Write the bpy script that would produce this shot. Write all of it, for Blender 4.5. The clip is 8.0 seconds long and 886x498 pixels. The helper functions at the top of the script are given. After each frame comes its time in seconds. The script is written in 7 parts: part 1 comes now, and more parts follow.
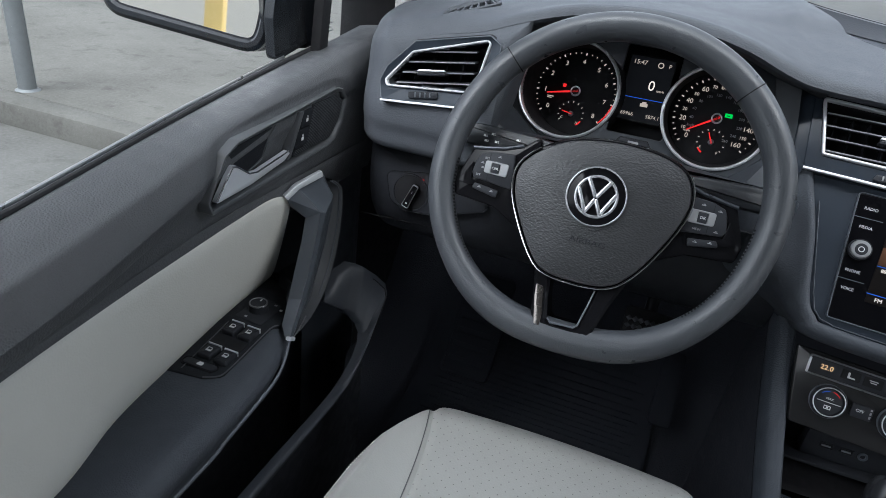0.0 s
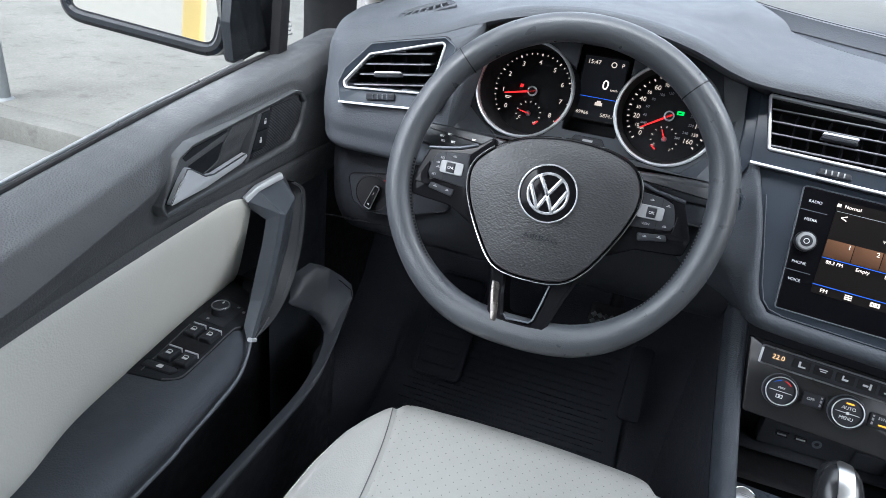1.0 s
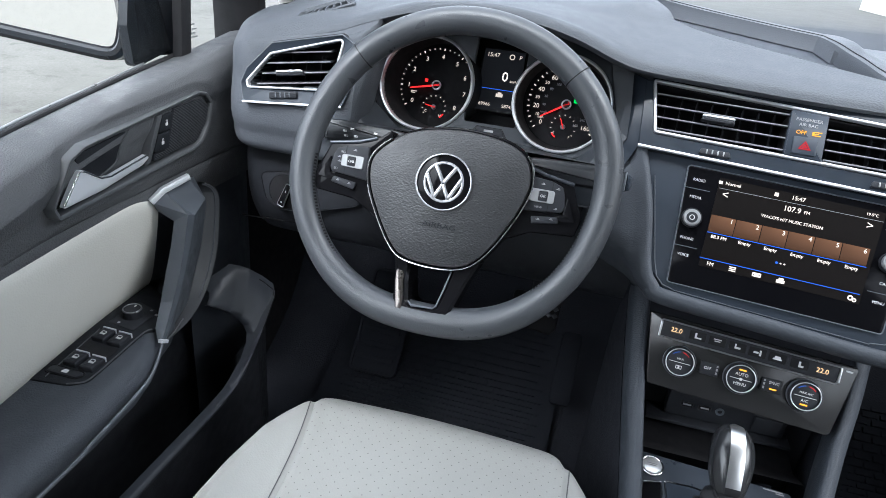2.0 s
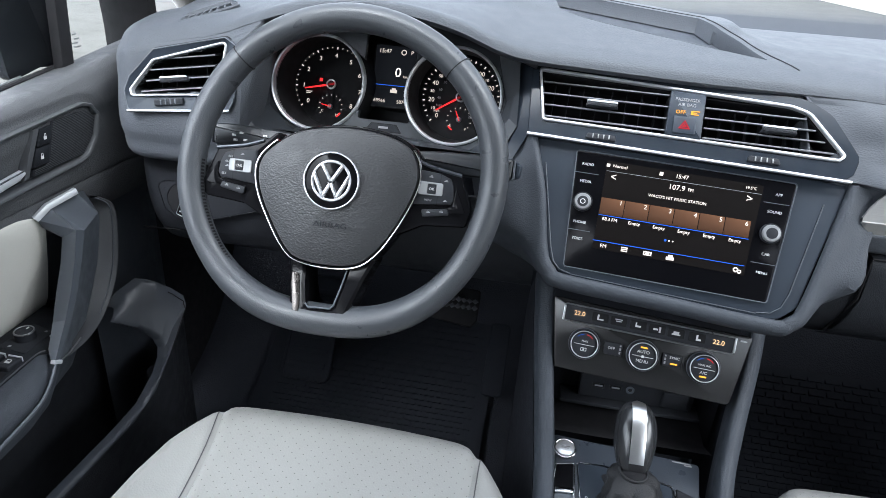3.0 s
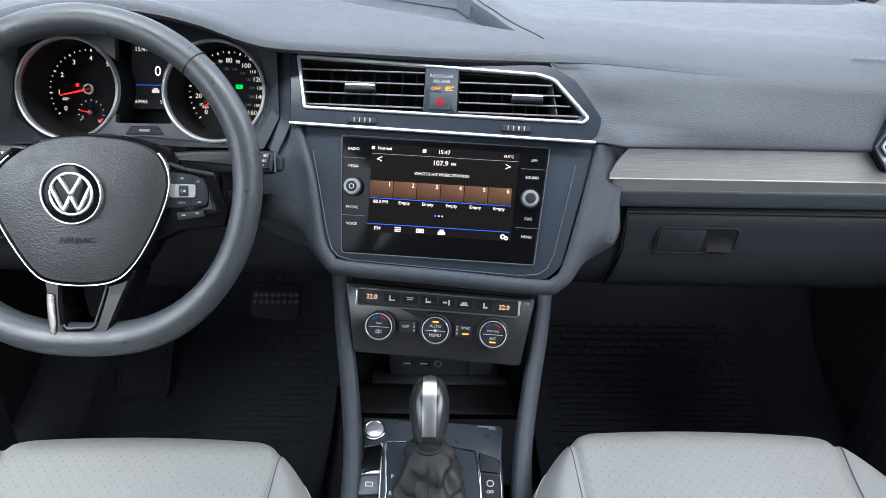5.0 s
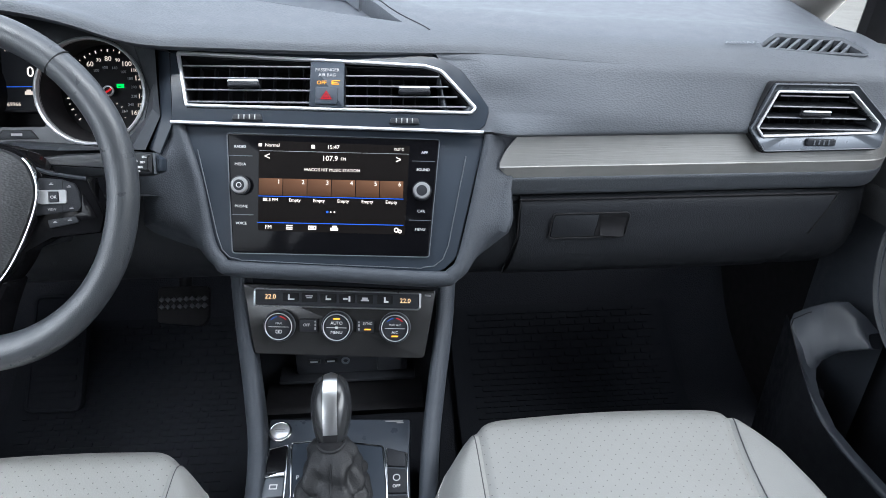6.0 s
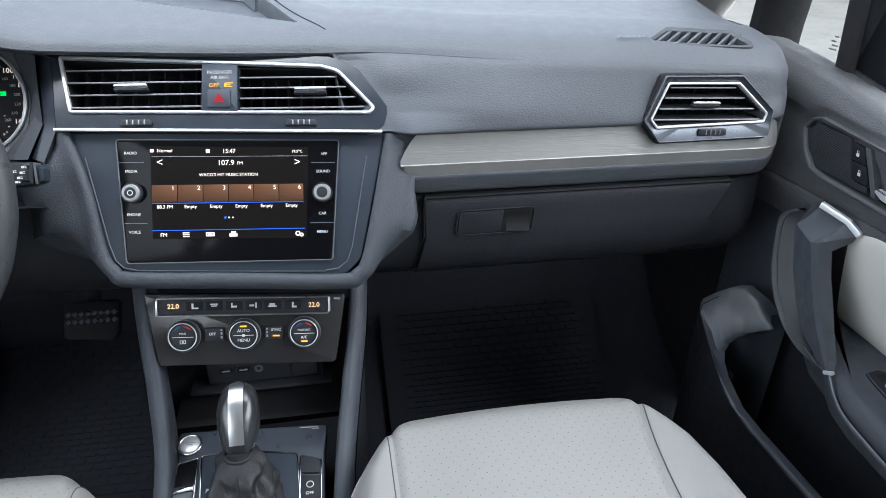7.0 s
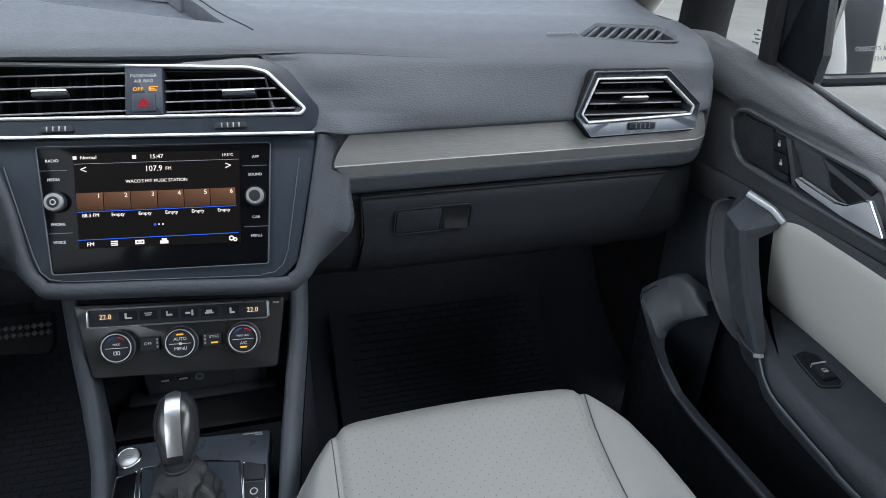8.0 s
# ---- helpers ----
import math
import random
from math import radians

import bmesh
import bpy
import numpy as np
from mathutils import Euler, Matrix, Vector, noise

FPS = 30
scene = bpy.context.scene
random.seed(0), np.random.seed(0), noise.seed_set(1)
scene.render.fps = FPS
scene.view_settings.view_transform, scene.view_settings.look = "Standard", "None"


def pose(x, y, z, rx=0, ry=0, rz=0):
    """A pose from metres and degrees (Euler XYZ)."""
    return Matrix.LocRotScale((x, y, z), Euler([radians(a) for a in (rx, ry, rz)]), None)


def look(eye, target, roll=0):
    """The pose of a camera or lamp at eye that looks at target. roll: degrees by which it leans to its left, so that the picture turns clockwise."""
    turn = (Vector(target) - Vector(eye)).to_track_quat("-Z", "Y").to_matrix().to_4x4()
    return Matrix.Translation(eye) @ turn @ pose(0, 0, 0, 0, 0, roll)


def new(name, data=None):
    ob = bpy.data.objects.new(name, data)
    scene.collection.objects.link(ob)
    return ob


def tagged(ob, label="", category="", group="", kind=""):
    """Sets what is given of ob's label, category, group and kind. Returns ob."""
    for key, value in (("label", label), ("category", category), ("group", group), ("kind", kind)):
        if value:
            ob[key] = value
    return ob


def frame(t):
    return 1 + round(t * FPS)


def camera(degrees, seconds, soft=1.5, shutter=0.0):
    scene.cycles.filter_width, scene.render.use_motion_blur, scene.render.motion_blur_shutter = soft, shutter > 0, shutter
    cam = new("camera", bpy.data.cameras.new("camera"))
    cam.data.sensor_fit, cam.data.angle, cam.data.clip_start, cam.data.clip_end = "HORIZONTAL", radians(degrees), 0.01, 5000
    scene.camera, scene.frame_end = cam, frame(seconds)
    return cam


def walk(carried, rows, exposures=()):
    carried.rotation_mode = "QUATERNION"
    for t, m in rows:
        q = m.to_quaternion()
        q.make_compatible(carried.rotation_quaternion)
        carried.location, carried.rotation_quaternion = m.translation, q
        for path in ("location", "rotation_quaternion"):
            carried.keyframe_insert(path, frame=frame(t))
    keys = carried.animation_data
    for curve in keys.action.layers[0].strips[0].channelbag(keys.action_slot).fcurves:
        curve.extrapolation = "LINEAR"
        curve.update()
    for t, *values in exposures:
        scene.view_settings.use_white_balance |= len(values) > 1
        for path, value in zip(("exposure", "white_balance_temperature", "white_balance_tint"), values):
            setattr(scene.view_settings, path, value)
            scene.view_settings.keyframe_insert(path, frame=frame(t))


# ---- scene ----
cam = camera(69.2, 8.0, soft=0.6)
PATH = [
    (0, (-0.333, 0.085, 1.234), (-0.843, 1.783, 0.309), 7.6),
    (0.5, (-0.328, 0.084, 1.233), (-0.825, 1.789, 0.315), 7.6),
    (1, (-0.299, 0.085, 1.237), (-0.773, 1.802, 0.327), 7.2),
    (1.5, (-0.263, 0.08, 1.238), (-0.688, 1.815, 0.339), 6.8),
    (3, (-0.157, 0.097, 1.239), (-0.408, 1.876, 0.361), 4.1),
    (3.5, (-0.115, 0.106, 1.245), (-0.307, 1.887, 0.357), 3.0),
    (4, (-0.077, 0.109, 1.245), (-0.193, 1.899, 0.36), 2.3),
    (4.5, (-0.039, 0.112, 1.249), (-0.084, 1.898, 0.35), 1.7),
    (6, (0.06, 0.115, 1.251), (0.239, 1.875, 0.317), 1.0),
    (6.5, (0.095, 0.114, 1.249), (0.341, 1.865, 0.315), 0.8),
    (7, (0.116, 0.11, 1.249), (0.437, 1.851, 0.319), 0.8),
    (7.5, (0.132, 0.109, 1.256), (0.519, 1.829, 0.311), 0.7),
    (8, (0.143, 0.105, 1.253), (0.58, 1.816, 0.312), 0.7),
]
EXPOSURES = [(0, 2.0, 5900, 9), (0.2, 2.66, 5900, 9), (1, 2.76, 5880, 9), (4.5, 2.78, 5850, 9), (7.4, 2.82, 5900, 9), (8, 2.22, 5920, 9)]
walk(cam, [(t, look(eye, target, roll)) for t, eye, target, roll in PATH], EXPOSURES)

# ---- daylight: an overcast sky and a very soft sun ----
world = bpy.data.worlds.new("sky")
scene.world = world
world.use_nodes = True
nt = world.node_tree
sky = nt.nodes.new("ShaderNodeTexSky")
sky.sky_type = "NISHITA"
sky.sun_disc = False
sky.sun_elevation, sky.sun_rotation = radians(55), radians(200)
sky.dust_density, sky.ozone_density = 6.0, 1.0
grey = nt.nodes.new("ShaderNodeHueSaturation")
grey.inputs["Saturation"].default_value = 0.2
nt.links.new(sky.outputs[0], grey.inputs["Color"])
nt.links.new(grey.outputs[0], nt.nodes["Background"].inputs["Color"])
nt.nodes["Background"].inputs["Strength"].default_value = 0.15
sun = new("sun", bpy.data.lights.new("sun", "SUN"))
sun.data.energy, sun.data.angle, sun.data.color = 0.9, radians(50), (1.0, 0.96, 0.9)
sun.matrix_world = look((0, 0, 0), (-0.62, 0.28, -0.73))


# ---- materials ----
def ramp_mix(n, fac, a, b):
    m = n.new("ShaderNodeMix")
    m.data_type = "RGBA"
    m.inputs["A"].default_value, m.inputs["B"].default_value = (*a, 1), (*b, 1)
    return m


def material(name, col, rough=0.5, metal=0.0, grain=0.0, grain_size=0.0015, vary=0.05, wear=0.1, coat=0.0, spec=0.5, brushed=False, stretch=1.0):
    """A surface with a fine grain in relief, a cloudy change of colour and an uneven gloss."""
    mt = bpy.data.materials.new(name)
    mt.use_nodes = True
    n, k = mt.node_tree.nodes, mt.node_tree.links
    b = n["Principled BSDF"]
    tc = n.new("ShaderNodeTexCoord")
    big = n.new("ShaderNodeTexNoise")
    big.inputs["Scale"].default_value, big.inputs["Detail"].default_value = 9.0, 5.0
    k.new(tc.outputs["Object"], big.inputs["Vector"])
    m = ramp_mix(n, None, [c * (1 - vary) for c in col], [min(1, c * (1 + vary)) for c in col])
    k.new(big.outputs["Fac"], m.inputs["Factor"])
    k.new(m.outputs["Result"], b.inputs["Base Color"])
    fine = n.new("ShaderNodeTexNoise")
    fine.inputs["Scale"].default_value, fine.inputs["Detail"].default_value = 60.0, 6.0
    k.new(tc.outputs["Object"], fine.inputs["Vector"])
    r = n.new("ShaderNodeMapRange")
    r.inputs["From Min"].default_value, r.inputs["From Max"].default_value = 0.3, 0.7
    r.inputs["To Min"].default_value, r.inputs["To Max"].default_value = max(0.02, rough - wear), min(1, rough + wear)
    k.new(fine.outputs["Fac"], r.inputs["Value"])
    k.new(r.outputs["Result"], b.inputs["Roughness"])
    b.inputs["Metallic"].default_value = metal
    b.inputs["Specular IOR Level"].default_value = spec
    if coat:
        b.inputs["Coat Weight"].default_value, b.inputs["Coat Roughness"].default_value = coat, 0.04
    if grain:
        v = n.new("ShaderNodeTexVoronoi" if not brushed else "ShaderNodeTexNoise")
        v.inputs["Scale"].default_value = 1 / grain_size
        bump = n.new("ShaderNodeBump")
        bump.inputs["Strength"].default_value, bump.inputs["Distance"].default_value = grain, 0.0006
        if brushed:
            mp = n.new("ShaderNodeMapping")
            mp.inputs["Scale"].default_value = (0.03, 1, 1)
            k.new(tc.outputs["Object"], mp.inputs["Vector"])
            k.new(mp.outputs["Vector"], v.inputs["Vector"])
            k.new(v.outputs["Fac"], bump.inputs["Height"])
        else:
            mp = n.new("ShaderNodeMapping")
            mp.inputs["Scale"].default_value = (stretch, 1, 1)
            k.new(tc.outputs["Object"], mp.inputs["Vector"])
            k.new(mp.outputs["Vector"], v.inputs["Vector"])
            k.new(v.outputs["Distance"], bump.inputs["Height"])
        k.new(bump.outputs["Normal"], b.inputs["Normal"])
    return mt


def stained(name, col, grain_size):
    """Worn concrete outdoors: grit, broad stains and dark blotches."""
    mt = material(name, col, 0.9, grain=0.8, grain_size=grain_size, vary=0.1)
    n, k = mt.node_tree.nodes, mt.node_tree.links
    b = n["Principled BSDF"]
    src = b.inputs["Base Color"].links[0].from_socket
    tc = n.new("ShaderNodeTexCoord")
    for scale, lo, hi, dark in ((1.3, 0.40, 0.75, 0.60), (7.0, 0.55, 0.72, 0.55), (170.0, 0.5, 0.75, 0.65)):
        t = n.new("ShaderNodeTexNoise")
        t.inputs["Scale"].default_value, t.inputs["Detail"].default_value, t.inputs["Roughness"].default_value = scale, 8.0, 0.65
        k.new(tc.outputs["Object"], t.inputs["Vector"])
        r = n.new("ShaderNodeMapRange")
        r.inputs["From Min"].default_value, r.inputs["From Max"].default_value = lo, hi
        k.new(t.outputs["Fac"], r.inputs["Value"])
        mx = n.new("ShaderNodeMix")
        mx.data_type, mx.blend_type = "RGBA", "MULTIPLY"
        mx.inputs["B"].default_value = (dark, dark, dark * 0.97, 1)
        k.new(r.outputs["Result"], mx.inputs["Factor"])
        k.new(src, mx.inputs["A"])
        src = mx.outputs["Result"]
    k.new(src, b.inputs["Base Color"])
    return mt


def glowing(name, col, strength):
    mt = bpy.data.materials.new(name)
    mt.use_nodes = True
    b = mt.node_tree.nodes["Principled BSDF"]
    b.inputs["Base Color"].default_value = (*[c * 0.1 for c in col], 1)
    b.inputs["Emission Color"].default_value = (*col, 1)
    b.inputs["Emission Strength"].default_value = strength
    b.inputs["Roughness"].default_value = 0.6
    b.inputs["Specular IOR Level"].default_value = 0.08
    return mt


def tile_light(name):
    """A lit tile that fades from tan at its upper corner to dark brown."""
    mt = glowing(name, (0.4, 0.19, 0.10), 0.1)
    n, k = mt.node_tree.nodes, mt.node_tree.links
    b = n["Principled BSDF"]
    tc, mp, ramp = n.new("ShaderNodeTexCoord"), n.new("ShaderNodeSeparateXYZ"), n.new("ShaderNodeMath")
    k.new(tc.outputs["Generated"], mp.inputs[0])
    ramp.operation = "MULTIPLY_ADD"
    ramp.inputs[1].default_value, ramp.inputs[2].default_value = 0.075, 0.006
    mul = n.new("ShaderNodeMath")
    mul.operation = "MULTIPLY"
    add = n.new("ShaderNodeMath")
    add.operation = "MULTIPLY_ADD"
    add.inputs[1].default_value, add.inputs[2].default_value = 0.6, 0.4
    k.new(mp.outputs["X"], add.inputs[0])
    k.new(mp.outputs["Y"], mul.inputs[0])
    k.new(add.outputs[0], mul.inputs[1])
    k.new(mul.outputs[0], ramp.inputs[0])
    k.new(ramp.outputs[0], b.inputs["Emission Strength"])
    return mt


def pane_material(name, tint):
    """A thin pane: clear, with a glossy face."""
    mt = bpy.data.materials.new(name)
    mt.use_nodes = True
    n, k = mt.node_tree.nodes, mt.node_tree.links
    n.remove(n["Principled BSDF"])
    clear, shine, mix, fr = (n.new(t) for t in ("ShaderNodeBsdfTransparent", "ShaderNodeBsdfGlossy", "ShaderNodeMixShader", "ShaderNodeFresnel"))
    clear.inputs["Color"].default_value = (*tint, 1)
    shine.inputs["Roughness"].default_value = 0.02
    fr.inputs["IOR"].default_value = 1.10
    k.new(fr.outputs[0], mix.inputs[0])
    k.new(clear.outputs[0], mix.inputs[1])
    k.new(shine.outputs[0], mix.inputs[2])
    k.new(mix.outputs[0], n["Material Output"].inputs["Surface"])
    return mt


def perforated(name, col, rough):
    """Leather with small punched holes in rows."""
    mt = material(name, col, rough, grain=0.25, grain_size=0.002, vary=0.05)
    n, k = mt.node_tree.nodes, mt.node_tree.links
    b = n["Principled BSDF"]
    tc = n.new("ShaderNodeTexCoord")
    mp = n.new("ShaderNodeMapping")
    mp.inputs["Rotation"].default_value = (0, 0, radians(45))
    mp.inputs["Scale"].default_value = (1, 1, 0)
    v = n.new("ShaderNodeTexVoronoi")
    v.inputs["Randomness"].default_value = 0.0
    v.inputs["Scale"].default_value = 1 / 0.0095
    k.new(tc.outputs["Object"], mp.inputs["Vector"])
    k.new(mp.outputs["Vector"], v.inputs["Vector"])
    lim = n.new("ShaderNodeMath")
    lim.operation = "LESS_THAN"
    lim.inputs[1].default_value = 0.075
    k.new(v.outputs["Distance"], lim.inputs[0])
    hole = n.new("ShaderNodeMix")
    hole.data_type = "RGBA"
    hole.inputs["B"].default_value = (0.11, 0.11, 0.10, 1)
    src = b.inputs["Base Color"].links[0].from_socket
    k.new(src, hole.inputs["A"])
    k.new(lim.outputs[0], hole.inputs["Factor"])
    k.new(hole.outputs["Result"], b.inputs["Base Color"])
    return mt


SOFT = material("soft_grey_dash_skin", (0.060, 0.066, 0.076), 0.62, grain=0.4, grain_size=0.0013, spec=0.32, vary=0.03, wear=0.05, stretch=0.45)
LOWER = material("dark_lower_plastic", (0.014, 0.0155, 0.0185), 0.6, grain=0.35, grain_size=0.0014, spec=0.16)
HARD = material("hard_black_plastic", (0.0185, 0.020, 0.024), 0.55, grain=0.3, grain_size=0.0012, spec=0.22)
DOORSKIN = material("door_skin", (0.078, 0.081, 0.086), 0.58, grain=0.7, grain_size=0.0018, spec=0.25)
TRIMSKIN = material("fine_grained_trim", (0.062, 0.065, 0.070), 0.5, grain=0.3, grain_size=0.0012, spec=0.3)
RIMSKIN = material("satin_bezel_plastic", (0.072, 0.076, 0.081), 0.4, vary=0.04, spec=0.4)
HANDLESKIN = material("satin_handle_plastic", (0.070, 0.079, 0.092), 0.42, vary=0.05, spec=0.4)
SATIN = material("satin_grey_plastic", (0.085, 0.095, 0.110), 0.38, vary=0.06)
PIANO = material("gloss_black", (0.006, 0.006, 0.007), 0.10, vary=0.1, wear=0.03, spec=0.11)
FOOTGLOSS = material("mirror_housing_gloss", (0.011, 0.0125, 0.015), 0.16, wear=0.05, spec=0.25)
BUTTONRING = material("button_ring", (0.26, 0.265, 0.27), 0.45, metal=0.4)
KNOBMETAL = material("knob_metal", (0.22, 0.225, 0.23), 0.35, metal=0.7)
BADGE = material("badge_chrome", (0.55, 0.56, 0.58), 0.22, metal=0.7, vary=0.0, wear=0.02)
BLADE = material("polished_blade", (0.075, 0.068, 0.064), 0.28, metal=0.8, vary=0.03)
FASCIA = material("cluster_fascia", (0.034, 0.038, 0.044), 0.4, grain=0.15, grain_size=0.001, spec=0.35, vary=0.04)
SLATE = material("gloss_slate_plastic", (0.026, 0.033, 0.044), 0.42, wear=0.06, spec=0.2)
SURROUND = material("vent_surround_gloss", (0.019, 0.024, 0.032), 0.2, wear=0.05, spec=0.25)
SEAM = material("seam_thread", (0.06, 0.06, 0.062), 0.8)
MATTE = material("matte_black", (0.013, 0.013, 0.0145), 0.7, spec=0.15)
BANDSKIN = material("screen_band_skin", (0.048, 0.054, 0.064), 0.6, grain=0.5, grain_size=0.0017, spec=0.3)
GRIP = material("lever_grip", (0.020, 0.021, 0.023), 0.22, wear=0.05, spec=0.5)
RUBBER = material("black_rubber", (0.014, 0.014, 0.0155), 0.65, grain=0.2, spec=0.25)
CHROME = material("chrome", (0.78, 0.79, 0.8), 0.12, metal=1.0, vary=0.02, wear=0.05)
BRIGHT = material("bright_trim", (0.66, 0.67, 0.69), 0.38, metal=0.55, vary=0.02, wear=0.03)
SLATLIP = material("slat_edge_plastic", (0.135, 0.14, 0.15), 0.45, vary=0.05)
SILVER = material("satin_silver", (0.62, 0.63, 0.64), 0.3, metal=1.0, vary=0.02, wear=0.02)
DARKCHROME = material("dark_polished_metal", (0.052, 0.058, 0.068), 0.30, metal=0.6, vary=0.03, wear=0.06)
LEVER = material("satin_lever_metal", (0.68, 0.70, 0.73), 0.30, metal=0.45, vary=0.02, wear=0.02)
BRUSHED = material("brushed_aluminium", (0.23, 0.228, 0.222), 0.5, metal=0.5, grain=0.4, grain_size=0.0012, vary=0.05, brushed=True)
WHEELSKIN = material("wheel_leather", (0.046, 0.050, 0.056), 0.36, grain=0.22, grain_size=0.0014)
PADSKIN = material("airbag_pad_skin", (0.026, 0.027, 0.029), 0.45, grain=0.55, grain_size=0.0017, stretch=0.55)
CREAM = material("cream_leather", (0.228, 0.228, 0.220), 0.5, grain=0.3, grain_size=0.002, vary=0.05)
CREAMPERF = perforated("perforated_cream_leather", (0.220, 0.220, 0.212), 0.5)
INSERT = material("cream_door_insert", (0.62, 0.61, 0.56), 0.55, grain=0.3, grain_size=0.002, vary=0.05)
BOOT = material("gaiter_leather", (0.016, 0.0165, 0.018), 0.52, spec=0.3, grain=0.5, grain_size=0.002)
CARPET = material("black_carpet", (0.022, 0.024, 0.030), 0.95, spec=0.1, grain=0.9, grain_size=0.003)
MATRUB = material("floor_mat_rubber", (0.018, 0.020, 0.025), 0.8, grain=0.3, spec=0.05)
POCKETSKIN = material("pocket_plastic", (0.036, 0.041, 0.050), 0.45, vary=0.06)
HEADLINER = material("grey_headliner", (0.56, 0.55, 0.53), 0.9, grain=0.2)
CONCRETE = stained("worn_concrete", (0.069, 0.068, 0.062), 0.006)
ASPHALT = stained("lot_surface", (0.062, 0.062, 0.058), 0.010)
PAINTWALL = material("cream_wall_paint", (0.7, 0.66, 0.58), 0.8, vary=0.08)
YELLOW = material("yellow_paint", (0.75, 0.55, 0.2), 0.5)
BLUEPAINT = material("blue_grey_car_paint", (0.12, 0.2, 0.28), 0.25, coat=0.8)
POLE = material("galvanised_pole", (0.085, 0.092, 0.096), 0.55, metal=0.3, vary=0.2)
MIRROR = material("mirror_glass", (0.9, 0.9, 0.9), 0.02, metal=1.0, vary=0.0, wear=0.0)
GLASS = pane_material("window_glass", (0.93, 0.95, 0.94))
BLACKGLASS = material("black_display_glass", (0.004, 0.004, 0.005), 0.1, vary=0.0, wear=0.03, spec=0.07)
INK = material("white_print", (0.6, 0.6, 0.6), 0.5)
DIMINK = material("grey_print", (0.25, 0.25, 0.26), 0.5)
RED = glowing("red_light", (1.0, 0.03, 0.03), 0.22)
HAZRED = glowing("hazard_red", (0.9, 0.02, 0.04), 0.07)
AMBER = glowing("amber_light", (1.0, 0.42, 0.04), 0.25)
GREEN = glowing("green_light", (0.02, 0.8, 0.1), 0.2)
SCREENWHITE = glowing("screen_white", (1.0, 0.88, 0.75), 0.24)
SCREENBLUE = glowing("screen_blue", (0.05, 0.2, 0.9), 0.13)
SCREENBROWN = tile_light("screen_brown")
GAUGEWHITE = glowing("gauge_white", (0.95, 0.80, 0.66), 0.13)
RAILSKIN = material("console_rail_skin", (0.038, 0.044, 0.054), 0.6, grain=0.5, grain_size=0.0017, spec=0.3)
CLIMATE = material("climate_plate_plastic", (0.018, 0.018, 0.0185), 0.2, wear=0.05, spec=0.4)
PLATESKIN = material("console_plate", (0.030, 0.036, 0.046), 0.35, grain=0.2, grain_size=0.001, vary=0.1, spec=0.4)
RINGMETAL = material("bright_dial_ring", (0.55, 0.56, 0.58), 0.3, metal=0.6, vary=0.0, wear=0.0)
STALKSKIN = material("stalk_plastic", (0.016, 0.018, 0.021), 0.4, grain=0.2)


# ---- small tools for building ----
def thing(name, m=None, label="", category="", group="", kind=""):
    """An Empty at the thing's base."""
    ob = new(name)
    ob.empty_display_size = 0.02
    if m is not None:
        ob.matrix_basis = m
    return tagged(ob, label, category, group, kind)


def whole(ob):
    """The world matrix of an object, from its chain of parents."""
    m = ob.matrix_basis.copy()
    while ob.parent:
        ob = ob.parent
        m = ob.matrix_basis @ m
    return m


def part(name, bm, mt, parent, label="", sharp=35, inworld=False):
    """Links a bmesh as one mesh under a thing or a part."""
    if inworld:
        bm.transform(whole(parent).inverted())
    bmesh.ops.recalc_face_normals(bm, faces=bm.faces)
    me = bpy.data.meshes.new(name)
    bm.to_mesh(me)
    bm.free()
    me.materials.append(mt)
    for p in me.polygons:
        p.use_smooth = True
    me.set_sharp_from_angle(angle=radians(sharp))
    ob = new(name, me)
    ob.parent = parent
    if label:
        ob["label"] = label
    return ob


def mesh(verts, faces):
    bm = bmesh.new()
    vs = [bm.verts.new(v) for v in verts]
    for f in faces:
        try:
            bm.faces.new([vs[i] for i in f])
        except ValueError:
            pass
    return bm


def box(x0, x1, y0, y1, z0, z1, r=0.0, seg=2):
    bm = bmesh.new()
    bmesh.ops.create_cube(bm, size=1, matrix=Matrix.Translation(((x0 + x1) / 2, (y0 + y1) / 2, (z0 + z1) / 2)) @ Matrix.Diagonal((abs(x1 - x0), abs(y1 - y0), abs(z1 - z0), 1)))
    if r:
        bmesh.ops.bevel(bm, geom=bm.edges[:], offset=r, segments=seg, profile=0.5, affect="EDGES")
    return bm


def rounded(pts, r, seg=5):
    """A polygon with its corners rounded. r: one radius, or one for each corner."""
    out, n = [], len(pts)
    rs = r if isinstance(r, (list, tuple)) else [r] * n
    for i in range(n):
        p, a, b = Vector(pts[i]), Vector(pts[i - 1]), Vector(pts[(i + 1) % n])
        u, v = (a - p), (b - p)
        lu, lv = u.length, v.length
        if rs[i] <= 0:
            out.append(tuple(p))
            continue
        u.normalize(), v.normalize()
        half = max(0.05, math.acos(max(-1, min(1, u.dot(v)))) / 2)
        d = min(rs[i] / math.tan(half), lu * 0.48, lv * 0.48)
        p0, p1 = p + u * d, p + v * d
        for j in range(seg + 1):
            t = j / seg
            q = p0 * (1 - t) ** 2 + p * 2 * t * (1 - t) + p1 * t ** 2
            out.append(tuple(q))
    return out


